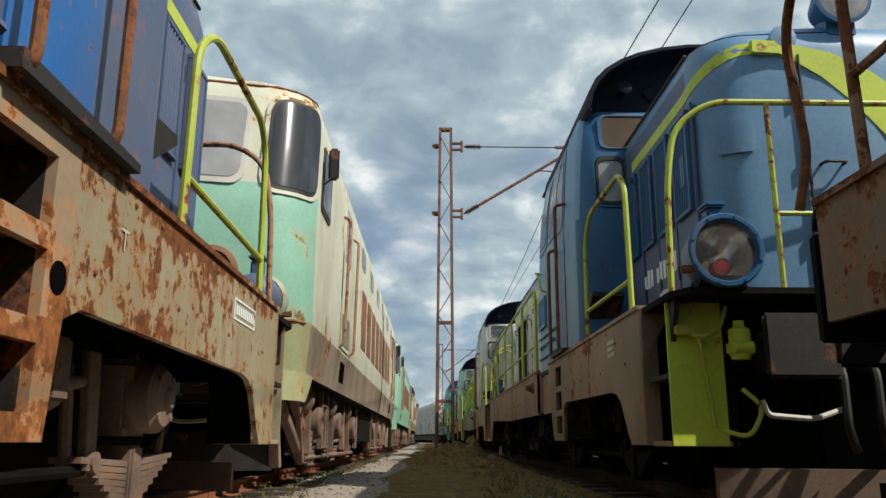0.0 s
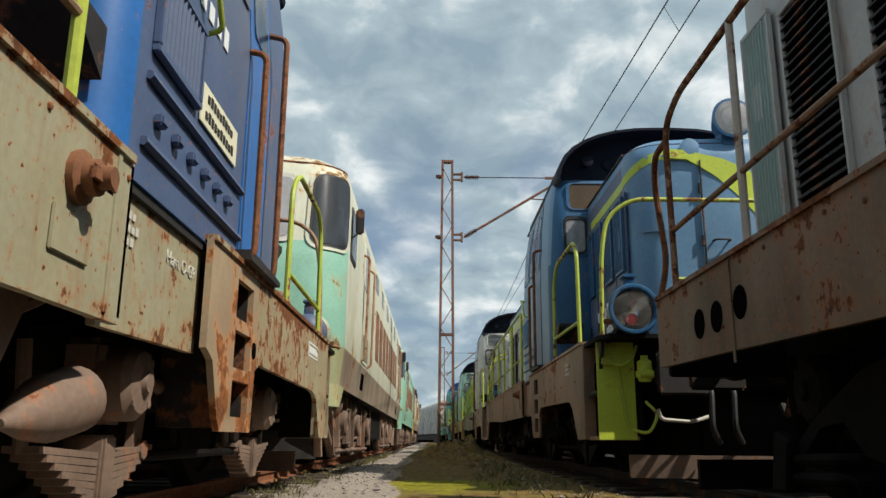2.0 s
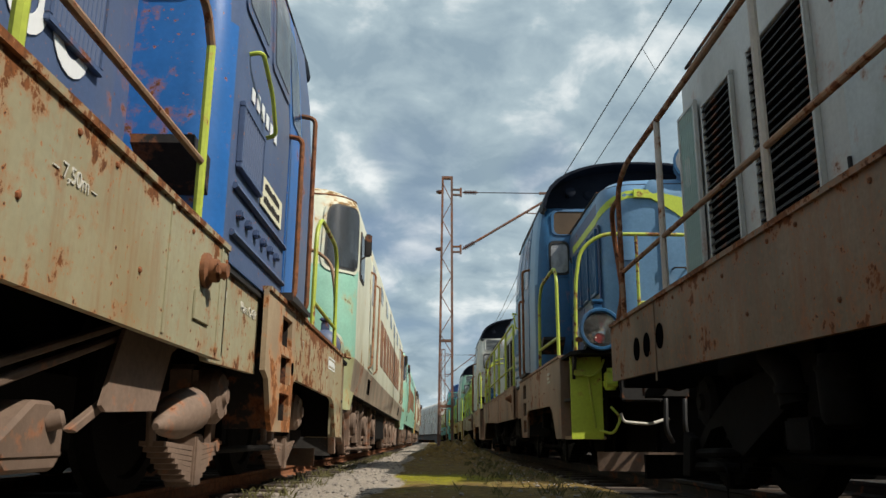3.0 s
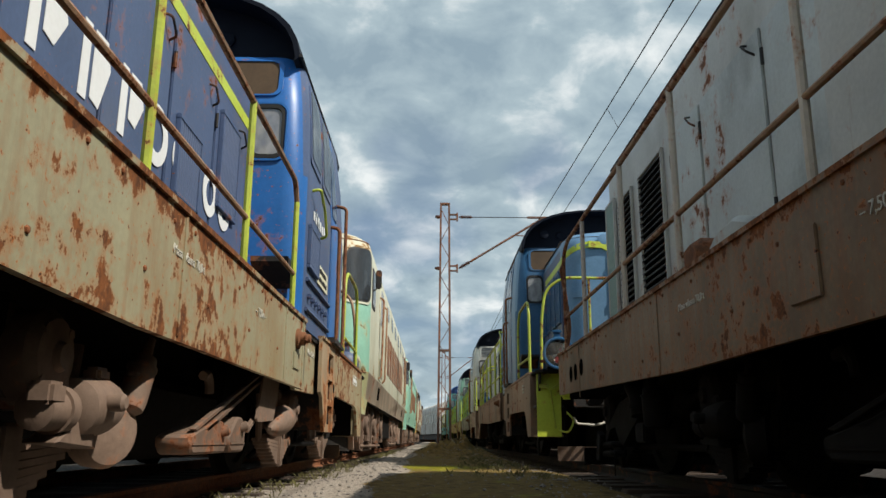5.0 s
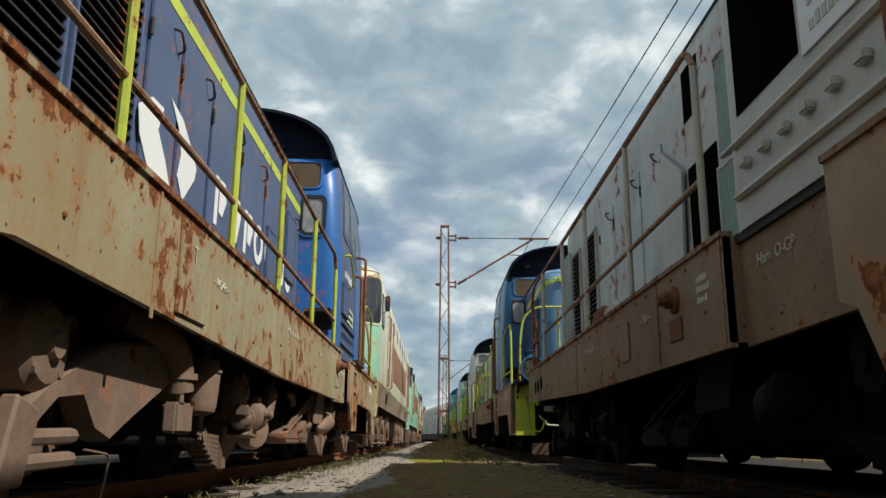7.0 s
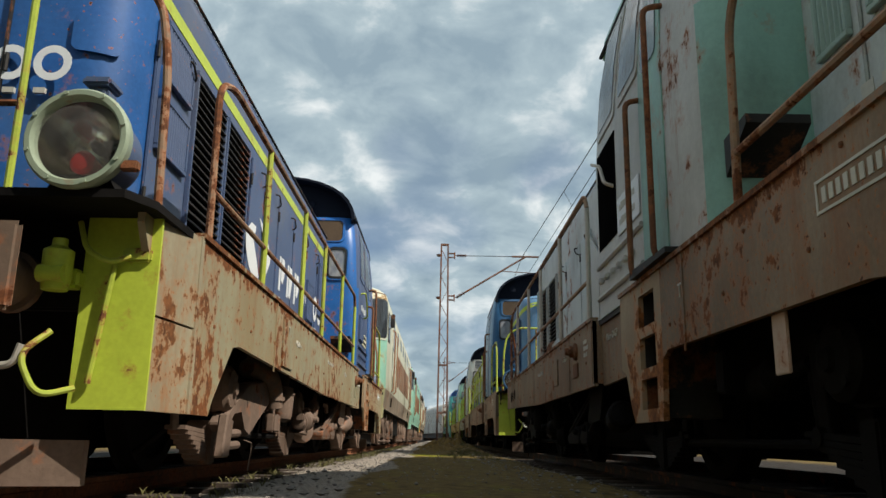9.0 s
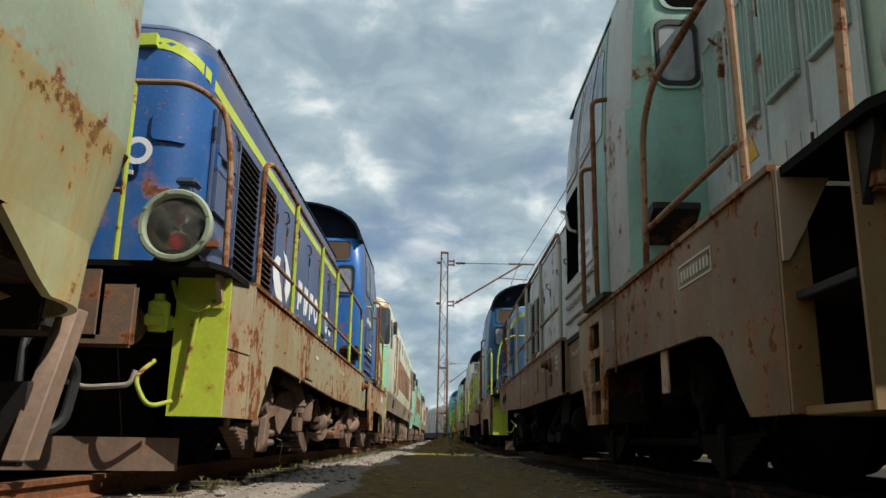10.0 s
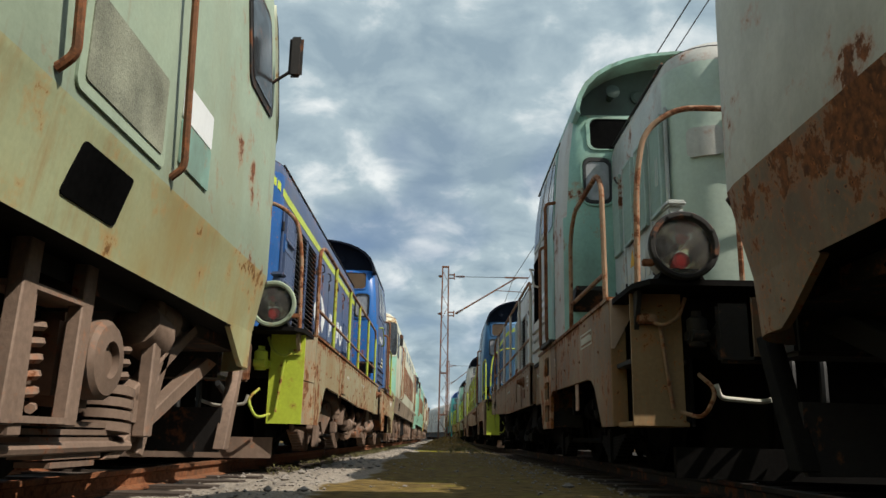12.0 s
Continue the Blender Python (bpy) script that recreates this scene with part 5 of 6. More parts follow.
    for zz, off in ((1.395, 0.0), (3.57, 0.005)):
        for side in (1, -1):
            pts = [along(lv, RD_R, RD_BOW, s, zz, off, 1, side) for s in [0.05 + 0.15 * k for k in range(11)]]
            pts += [along(lv, RD_R, RD_BOW, s, zz, off, -1, side) for s in [0.05 + 0.15 * k for k in range(10, -1, -1)]]
            tube(pts, 0.012, sm, 6)
    part("belt_seam", sm, c.get("seam", M["rust"]), body)
    for side in (1, -1):
        for end in (1, -1):
            d0 = sd + 2.15
            dr = part("cab_door", patch(lv, RD_R, RD_BOW, d0, d0 + 0.85, 1.45, 3.36, 0.012, 0.03, 0.04, end, side), c["upper"], body, "cab door with upright grab rails")
            part("door_pane", patch(lv, RD_R, RD_BOW, d0 + 0.12, d0 + 0.73, 2.5, 3.2, 0.018, 0.012, 0.06, end, side), M["dust_glass"], dr)
            sw = part("side_window", patch(lv, RD_R, RD_BOW, sd + 0.15, sd + 0.8, 2.5, 3.2, 0.012, 0.03, 0.07, end, side), M["iron"], body)
            part("pane", patch(lv, RD_R, RD_BOW, sd + 0.2, sd + 0.75, 2.55, 3.15, 0.018, 0.012, 0.05, end, side), M["glass"], sw)
            for s in (d0 - 0.12, d0 + 0.97):
                a, b_ = along(lv, RD_R, RD_BOW, s, 1.5, 0.06, end, side), along(lv, RD_R, RD_BOW, s, 2.95, 0.08, end, side)
                i0, i1 = along(lv, RD_R, RD_BOW, s, 1.45, 0.0, end, side), along(lv, RD_R, RD_BOW, s, 3.0, 0.0, end, side)
                part("grab_rail", tube(bend([i0, a, b_, i1], 0.05), 0.018), c["grab"], dr)
            # flat black patch on the skirt paints the shade of a step recess
            vt = part("step_recess_shade", patch(lv, RD_R, RD_BOW, d0 + 0.2, d0 + 0.65, 1.1, 1.32, 0.006, 0.03, 0.02, end, side), M["black"], body, "black sheet painting the shade of a step recess")
            me = part("mesh_panel", patch(lv, RD_R, RD_BOW, d0 + 0.05, d0 + 0.8, 1.5, 1.85, 0.018, 0.02, 0.02, end, side), M["mesh_grey"], body, "expanded steel mesh panel")
            mr = along(lv, RD_R, RD_BOW, sd + 0.1, 2.95, 0.14, end, side)
            mm = part("mirror", box(mr.x - 0.02, mr.x + 0.08, mr.y - 0.02, mr.y + 0.02, 2.8, 3.12, 0.02), M["iron"], body)
            part("mirror_arm", tube([along(lv, RD_R, RD_BOW, sd + 0.15, 2.75, 0.0, end, side), mr + Vector((0, 0, -0.1))], 0.012), M["iron"], mm)
        # rusted panels where the engine-room windows were
        for k in range(8):
            y = half - 5.4 - k * 1.05
            s = sd + (half - RD_BOW - RD_R) - y
            part("window_panel", patch(lv, RD_R, RD_BOW, s, s + 0.78, 1.75, 2.62, 0.008, 0.02, 0.03, 1, side), c["panel"], body, "rust-brown sheet-metal panel")
        for k in range(5):
            y = half - 5.2 - k * 1.7
            s = sd + (half - RD_BOW - RD_R) - y
            part("upper_window", patch(lv, RD_R, RD_BOW, s, s + 0.6, 2.95, 3.28, 0.01, 0.02, 0.08, 1, side), M["glass"], body)
    for y in (-5, -2.2, 0.4, 3.2, 6):
        part("roof_hatch", box(-0.6, 0.6, y - 0.7, y + 0.7, 3.8, 4.0, 0.04), c["upper"], body)
    hn = lathe([(0, 0.03), (0.15, 0.035), (0.25, 0.08), (0.26, 0.07)], (0.35, half - 1.3, 3.95), (0, 1, 0), n=12)
    part("horn", hn, M["iron"], body)
    gear, dusty = c.get("gear", (M["iron"], M["running_pale"]))
    # three-axle bogies
    for yc in (half - 4.65, -(half - 4.65)):
        fr = bmesh.new()
        for sx in (1, -1):
            prism([(yc - 2.6, 0.62), (yc - 2.6, 0.76), (yc - 2.2, 0.84), (yc + 2.2, 0.84), (yc + 2.6, 0.76), (yc + 2.6, 0.62), (yc + 0.6, 0.62), (yc - 0.6, 0.62)], "x", sx * 0.98, sx * 1.06, fr, 0.01)
        box(-0.98, 0.98, yc - 0.3, yc + 0.3, 0.55, 0.95, 0.02, fr)
        bo = part("bogie", fr, gear, loco, "three-axle bogie in shade-black")
        for dy in (-1.95, 0, 1.95):
            y = yc + dy
            for sx in (1, -1):
                part("wheel", lathe([(0, 0.5), (0.03, 0.58), (0.05, 0.55), (0.14, 0.54), (0.14, 0.45), (0.11, 0.43), (0.1, 0.16), (0.16, 0.14), (0.16, 0.0)], (sx * 0.7, y, 0.64), (sx, 0, 0), n=28), gear, bo)
                ab = box(min(sx * 1.02, sx * 1.2), max(sx * 1.02, sx * 1.2), y - 0.19, y + 0.19, 0.42, 0.8, 0.04)
                lathe([(0.0, 0.17), (0.1, 0.17), (0.12, 0.15), (0.13, 0.08), (0.1, 0.075), (0.1, 0.0)], (sx * 1.18, y, 0.62), (sx, 0, 0), ab, 20)
                part("axle_box", ab, dusty, bo)
                for s in (-0.42, 0.42):
                    coil = [(sx * 1.12 + 0.085 * math.cos(q * 0.7), y + s + 0.085 * math.sin(q * 0.7), 0.4 + q * 0.0068) for q in range(48)]
                    part("coil_spring", tube(coil, 0.02, n=6), dusty, bo)
                    part("hanger_post", prism([(y + s * 1.5 - 0.05, 0.3), (y + s * 1.5 + 0.05, 0.3), (y + s * 1.55 + 0.05, 1.0), (y + s * 1.55 - 0.05, 1.0)], "x", sx * 1.2, sx * 1.27, bevel=0.008), dusty, bo)
                ls = bmesh.new()
                for k in range(6):
                    hl = 0.5 - k * 0.06
                    box(min(sx * 1.06, sx * 1.2), max(sx * 1.06, sx * 1.2), y - hl, y + hl, 0.34 - k * 0.032, 0.362 - k * 0.032, 0, ls)
                part("leaf_spring", ls, dusty, bo)
                bc = lathe([(-0.04, 0.05), (0, 0.12), (0.22, 0.13), (0.25, 0.06), (0.45, 0.03)], (sx * 1.18, y + 0.55, 0.86), (0, 1, -0.25), n=14)
                part("brake_cylinder", bc, dusty, bo)
                part("brake_lever", prism([(y + 0.95, 0.86), (y + 1.03, 0.84), (y + 0.72, 0.2), (y + 0.64, 0.22)], "x", sx * 1.16, sx * 1.22, bevel=0.008), dusty, bo)
        for sx in (1, -1):
            part("brake_rod", tube([(sx * 1.2, yc - 2.5, 0.24), (sx * 1.2, yc + 2.5, 0.26)], 0.025), dusty, bo)
    part("fuel_tank", box(-1.25, 1.25, -2.2, 2.2, 0.35, 0.98, 0.06), gear, loco)
    part("underframe", box(-1.2, 1.2, -half + 0.3, half - 0.3, 0.9, 1.0), M["iron"], loco)
    return loco


# ---- ground ----
def smoothstep(a, b, v):
    s = min(1, max(0, (v - a) / (b - a)))
    return s * s * (3 - 2 * s)


def ground_z(x, y):
    n = noise.noise((x * 0.9, y * 0.6, 0.3)) * 0.025 + noise.noise((x * 4, y * 4, 1.7)) * 0.012 + noise.noise((x * 13, y * 13, 4.1)) * 0.005
    mound = 0.22 * math.exp(-((x - 0.5) / 0.75) ** 2 - ((y - 16.2) / 3.2) ** 2)
    trk = -0.03 * (smoothstep(-0.95, -1.2, x) + smoothstep(1.3, 1.6, x))
    return (n + mound * (1 + 2.5 * noise.noise((x * 3, y * 3, 9)) ) + trk) if abs(x) < 40 else n


def make_ground():
    m = bpy.data.materials.new("yard_earth")
    m.use_nodes = True
    t = m.node_tree
    L = t.links.new
    bs = t.nodes["Principled BSDF"]
    bs.inputs["Roughness"].default_value = 0.95
    bs.inputs["Specular IOR Level"].default_value = 0.15
    tc = t.nodes.new("ShaderNodeTexCoord")

    def tex(s, d=6, r=0.6):
        n = t.nodes.new("ShaderNodeTexNoise")
        n.inputs["Scale"].default_value, n.inputs["Detail"].default_value, n.inputs["Roughness"].default_value = s, d, r
        L(tc.outputs["Object"], n.inputs["Vector"])
        return n.outputs[0]

    def rng(src, a, b):
        r = t.nodes.new("ShaderNodeMapRange")
        r.inputs[1].default_value, r.inputs[2].default_value = a, b
        L(src, r.inputs[0])
        return r.outputs[0]

    def mixc(f, a, b):
        n = t.nodes.new("ShaderNodeMix")
        n.data_type = "RGBA"
        for i, v in ((0, f), (6, a), (7, b)):
            if isinstance(v, tuple):
                n.inputs[i].default_value = (*v, 1)
            else:
                L(v, n.inputs[i])
        return n.outputs[2]

    earth = mixc(rng(tex(9), 0.3, 0.7), (0.06, 0.04, 0.013), (0.23, 0.155, 0.05))
    moss = mixc(rng(tex(14), 0.3, 0.7), (0.1, 0.09, 0.008), (0.3, 0.28, 0.02))
    att = t.nodes.new("ShaderNodeAttribute")
    att.attribute_name = "cover"
    sp = t.nodes.new("ShaderNodeSeparateColor")
    L(att.outputs["Color"], sp.inputs[0])

    def masked(ch, s, lo, hi):
        a = t.nodes.new("ShaderNodeMath")
        a.operation = "ADD"
        L(sp.outputs[ch], a.inputs[0])
        L(tex(s), a.inputs[1])
        return rng(a.outputs[0], lo, hi)

    col = mixc(masked(0, 2.2, 0.9, 1.08), earth, moss)
    gravel = mixc(rng(tex(38, 4, 0.7), 0.35, 0.65), (0.16, 0.13, 0.1), (0.42, 0.37, 0.31))
    col = mixc(masked(1, 3.5, 0.9, 1.1), col, gravel)
    # near-black ground tone, shade under the trains put into the colour
    under_shade = mixc(rng(tex(12), 0.3, 0.7), (0.012, 0.01, 0.008), (0.05, 0.04, 0.032))
    col = mixc(masked(2, 5.0, 0.9, 1.1), col, under_shade)
    L(col, bs.inputs["Base Color"])
    bp = t.nodes.new("ShaderNodeBump")
    bp.inputs["Strength"].default_value, bp.inputs["Distance"].default_value = 0.6, 0.02
    L(tex(45, 5, 0.7), bp.inputs["Height"])
    L(bp.outputs[0], bs.inputs["Normal"])
    # fine grid in the aisle, coarse to the horizon
    xs = [-1500, -400, -120, -40, -15, -9, -5, -3.8] + [-3 + 0.12 * k for k in range(53)] + [4.2, 6, 9, 16, 40, 120, 400, 1500]
    ys = [-1500, -400, -120, -60, -34] + [-22 + 0.8 * k for k in range(15)] + [-9.6 + 0.16 * k for k in range(190)] + [21 + 1.0 * k for k in range(40)] + [64, 75, 90, 120, 200, 500, 1500]
    bm = bmesh.new()
    col_l = bm.loops.layers.color.new("cover")
    vs = [[bm.verts.new((x, y, ground_z(x, y) if abs(x) < 6 and -30 < y < 80 else -0.02)) for y in ys] for x in xs]
    fs = []
    for i in range(len(xs) - 1):
        for j in range(len(ys) - 1):
            fs.append(bm.faces.new((vs[i][j], vs[i + 1][j], vs[i + 1][j + 1], vs[i][j + 1])))
    for f in fs:
        for lp in f.loops:
            x, y, z = lp.vert.co
            gx = smoothstep(-0.2, -0.55, x + 0.25 * noise.noise((y * 0.35, 0, 0)) + 0.1 * noise.noise((y * 1.3, 2, 0)))
            # moss gain at y 5.4 also paints the sun patch from the gap
            mo = 0.62 * smoothstep(-0.7, -0.3, x) * smoothstep(1.3, 0.9, x) + 0.35 * math.exp(-((x + 0.1) / 0.75) ** 2 - ((y - 5.4) / 0.9) ** 2) - 0.6 * math.exp(-((x - 0.5) / 0.9) ** 2 - ((y - 15.2) / 2.2) ** 2)
            if abs(x) > 8:
                mo = 0.45
            # mask across the aisle for the shade painted beneath both rows
            shade_mask = max(smoothstep(-1.25, -1.6, x), smoothstep(1.3, 1.7, x)) * (abs(x) < 9)
            lp[col_l] = (max(0, min(1, mo)), gx if abs(x) < 2.2 else 0.0, shade_mask, 1)
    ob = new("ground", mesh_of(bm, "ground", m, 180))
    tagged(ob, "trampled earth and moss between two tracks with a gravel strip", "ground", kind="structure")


make_ground()
TRACK_L, TRACK_R = -2.48, 2.82


def make_track(cx, name, metal):
    tr = thing(name, "rusty rails on old half-buried timber sleepers", "track", kind="structure")
    sec = [(-0.07, 0.0), (0.07, 0.0), (0.07, 0.012), (0.012, 0.03), (0.012, 0.09), (0.034, 0.1), (0.036, 0.125), (-0.036, 0.125), (-0.034, 0.1), (-0.012, 0.09), (-0.012, 0.03), (-0.07, 0.012)]
    for sx in (-1, 1):
        part("rail", prism([(cx + sx * 0.753 + a, b - 0.03) for a, b in sec], "y", -40, 64), metal, tr, smooth=0)
    sl = mesh_of(box(-1.25, 1.25, -0.12, 0.12, -0.14, -0.012, 0.012), "sleeper", M["timber"], 0)
    for k in range(80):
        s = new("sleeper", sl)
        s.parent = tr
        s.location = (cx, -18 + k * 0.65, 0.0)
        s.rotation_euler = (0, 0, 0.02 * math.sin(k * 7.3))
    return tr


make_track(TRACK_L, "track_1", M["rust"])
# same rusty rails in a darker metal: shade under the right row painted in
make_track(TRACK_R, "track_2", M["iron"])

# ---- the locomotives ----
base = {"buffer": M["running"], "panel": M["lime"], "panel_label": "lime green end panel", "hose": M["lime_worn"], "corner": M["sill_plain"], "rim": M["headlamp_rim"], "barrel": M["slate"],
        "valve": M["lime"], "guard": M["running_pale"], "end_rail": M["lime_worn"], "rail_label": "painted tubular walkway rail", "rail": M["lime_worn"], "rail_top": M["rust_pipe"], "hoop": M["lime_worn"], "grab": M["rust"],
        "sill": M["sill"], "hood_side": M["slate"], "nose": M["blue"], "roof": M["slate"], "stripe": M["lime"], "cab_side": M["slate"], "cab_face": M["bright_blue"], "cab_roof": M["navy"],
        "grilles": ((-5.02, -4.27), (-4.23, -3.52)), "doors": ((-5.72, -5.08), (-3.4, -2.9), (-2.86, -2.25), (-2.2, -1.4), (-1.36, -0.55), (-0.5, 0.34), (0.38, 1.14)),
        # inner gear black, outer gear pale: shade behind the sill is in the colour
        "gear": (M["shade_black"], M["running_pale"]), "details": {"seams": (-4.4, -1.6, 0.6, 1.3), "plates": ((-4.15, 0.82, 0.4, 0.36),), "valves": (1.05,), "holes": ((3.24, 0.86, 0.04),), "ladder": M["sill_worn"]}, "panel_end": -1}
blue_shunter = make_shunter("shunting_locomotive", "blue diesel shunter with lime rails and a rusty beige sill", {**base, "end_rail": M["rust_pipe"], "end_post": M["lime_worn"], "front_pane": M["ceiling_board"], "vents": ((-5.66, -5.14, 2.35, 2.7), (-5.66, -5.14, 1.9, 2.25), (-0.4, 0.05, 1.6, 2.2), (0.46, 0.95, 1.9, 2.6))})
blue_shunter.matrix_basis = pose(TRACK_L, -1.2, 0)

# whole running gear of the right row in black, painted as shade
shaded_gear = (M["shade_black"], M["shade_black"])
pale = {**base, "bare_end": (-1,), "no_tray": (-1,), "gear": shaded_gear, "no_lamp": ((1, -1),), "no_end_rail": (-1,), "guard": M["shade_black"], "buffer": M["iron"], "panel": M["pink_panel"], "panel_label": "faded pinkish brown end panel", "hose": M["rust_pipe"], "corner": M["ochre_sill"], "rim": M["iron"], "barrel": M["grey"], "valve": M["iron"], "end_rail": M["rust_pipe"], "rail": M["white_pipe"],
        "rail_top": M["rust_pipe"], "hoop": M["rust_pipe"], "sill": M["sill_rust"], "hood_side": M["grey_white"], "nose": M["grey_white"], "short_side": M["grey"], "short_nose": M["teal_pale"], "roof": M["grey_white"], "stripe": None, "cab_side": M["grey_white"],
        # black front panes and voids paint the dark inside of empty openings
        "cab_face": M["teal"], "cab_roof": M["teal"], "brow": M["shaded_teal"], "vent_mat": M["vent_teal"], "door": M["grey"], "rail_hi": 1.15, "front_pane": M["black"], "grilles": ((-5.3, -4.75), (-4.5, -3.75)), "grille_up": False, "doors": ((-3.5, -2.86), (-2.82, -1.8), (-1.76, -1.12)), "voids": ((-0.52, 0.06, 1.3, 2.24), (-0.54, -0.2, 2.6, 3.0)), "cab_void": True,
        "vents": ((-5.76, -5.38, 1.5, 2.78), (0.14, 0.6, 1.42, 2.02), (0.2, 0.6, 2.06, 2.74)), "posts": (-4.88, -3.35, -2.05, -0.47), "details": {"no_leg": True, "ladder": M["sill_worn"], "seams": (-5.0, -2.4, 0.3, 1.36, 3.7), "plates": ((-0.62, 0.86, 0.24, 0.26),), "valves": (0.66,), "holes": ((-5.45, 1.0, 0.07), (-5.2, 1.0, 0.07), (-4.9, 1.02, 0.07))}}
pale_shunter = make_shunter("shunting_locomotive", "stripped grey-white diesel shunter with a teal cab and rusty sill", pale)
pale_shunter.matrix_basis = pose(2.845, -3.58, 0, 0, 0, 180)

navy = {**base, "panel_end": 1, "details": {"seams": (-4.4, -1.6, 0.6, 1.3), "valves": (1.05,)}, "gear": shaded_gear, "buffer": M["iron"], "guard": M["running_pale"], "sill": M["sill_brown"], "corner": M["sill_brown"], "nose": M["sky_blue"], "hood_side": M["grey"], "short_side": M["slate"], "short_nose": M["sky_blue"], "roof": M["sky_blue"], "cab_side": M["sky_blue"], "cab_face": M["deep_blue"], "front_pane": M["ceiling_board"], "rail_hi": 1.1, "vent_mat": M["deep_blue"],
        "rim": M["deep_blue"], "barrel": M["deep_blue"], "rail_top": M["lime_worn"]}
lime_shunter = make_shunter("shunting_locomotive", "light blue diesel shunter with lime stripe and rails", navy)
lime_shunter.matrix_basis = pose(2.8, 11.05, 0, 0, 0, 180)
grey_set = {**base, "gear": shaded_gear, "sill": M["sill_brown"], "corner": M["sill_brown"], "nose": M["grey"], "hood_side": M["grey"], "short_side": M["grey"], "roof": M["grey"], "cab_side": M["grey_white"], "cab_face": M["grey"], "rail_top": M["lime_worn"], "stripe": None}
grey_shunter = make_shunter("shunting_locomotive", "grey diesel shunter with bright lime rails", grey_set)
grey_shunter.matrix_basis = pose(TRACK_R, 25.4, 0, 0, 0, 180)
ochre_set = {**base, "gear": shaded_gear, "sill": M["orange"], "corner": M["orange"], "nose": M["lime_worn"], "hood_side": M["lime_worn"], "roof": M["grey"], "cab_side": M["grey"], "cab_face": M["teal"], "rail_top": M["lime_worn"], "stripe": None}
ochre_shunter = make_shunter("shunting_locomotive", "ochre and green diesel shunter standing far along the row", ochre_set)
ochre_shunter.matrix_basis = pose(TRACK_R - 0.1, 39.8, 0, 0, 0, 181)
turq_set = {**base, "gear": shaded_gear, "sill": M["turquoise"], "corner": M["turquoise"], "nose": M["turquoise"], "hood_side": M["turquoise"], "roof": M["bright_blue"], "cab_side": M["turquoise"], "cab_face": M["turquoise"], "cab_roof": M["bright_blue"], "stripe": None}
turq_shunter = make_shunter("shunting_locomotive", "turquoise diesel shunter far along the row", turq_set)
turq_shunter.matrix_basis = pose(TRACK_R - 0.5, 54.2, 0, 0, 0, 182)

# inner gear takes the painted shade, outer gear stays pale
rd = {"gear": (M["shade_black"], M["running_pale"]), "skirt": M["pale_green"], "band": M["mint"], "upper": M["ivory"], "dust": M["buff"], "dusty": True, "panel": M["panel_rust"], "grab": M["rust_pipe"]}
mint_diesel = make_road_diesel("road_locomotive", "ivory and mint diesel locomotive with rust-streaked sides", rd)
mint_diesel.matrix_basis = pose(TRACK_L, 6.12 + 8.9, 0, 0, 0, 180)
near_diesel = make_road_diesel("road_locomotive", "faded pale green diesel locomotive with a weathered skirt", {**rd, "band": M["faded_mint"], "upper": M["faded_mint"], "dusty": False, "grab": M["rust"]})
near_diesel.matrix_basis = pose(TRACK_L, -8.93 - 8.9, 0)
right_diesel = make_road_diesel("road_locomotive", "weathered grey-green diesel locomotive with a rusty skirt", {**rd, "skirt": M["sill_rust"], "band": M["grey_white"], "upper": M["grey_white"], "dusty": False, "seam": M["iron"], "gear": shaded_gear})
right_diesel.matrix_basis = pose(2.93, -11.14 - 8.9, 0)
turq_diesel = make_road_diesel("road_locomotive", "turquoise diesel locomotive behind the ivory one", {**rd, "skirt": M["mint"], "band": M["mint"], "upper": M["mint"], "dusty": False})
turq_diesel.matrix_basis = pose(TRACK_L, 6.35 + 27.9, 0, 0, 0, 180)
far_diesel = make_road_diesel("road_locomotive", "ochre diesel locomotive at the far end of the row", {**rd, "skirt": M["orange"], "band": M["orange"], "upper": M["ivory"], "dusty": True})
far_diesel.matrix_basis = pose(TRACK_L, 6.35 + 47, 0, 0, 0, 180)


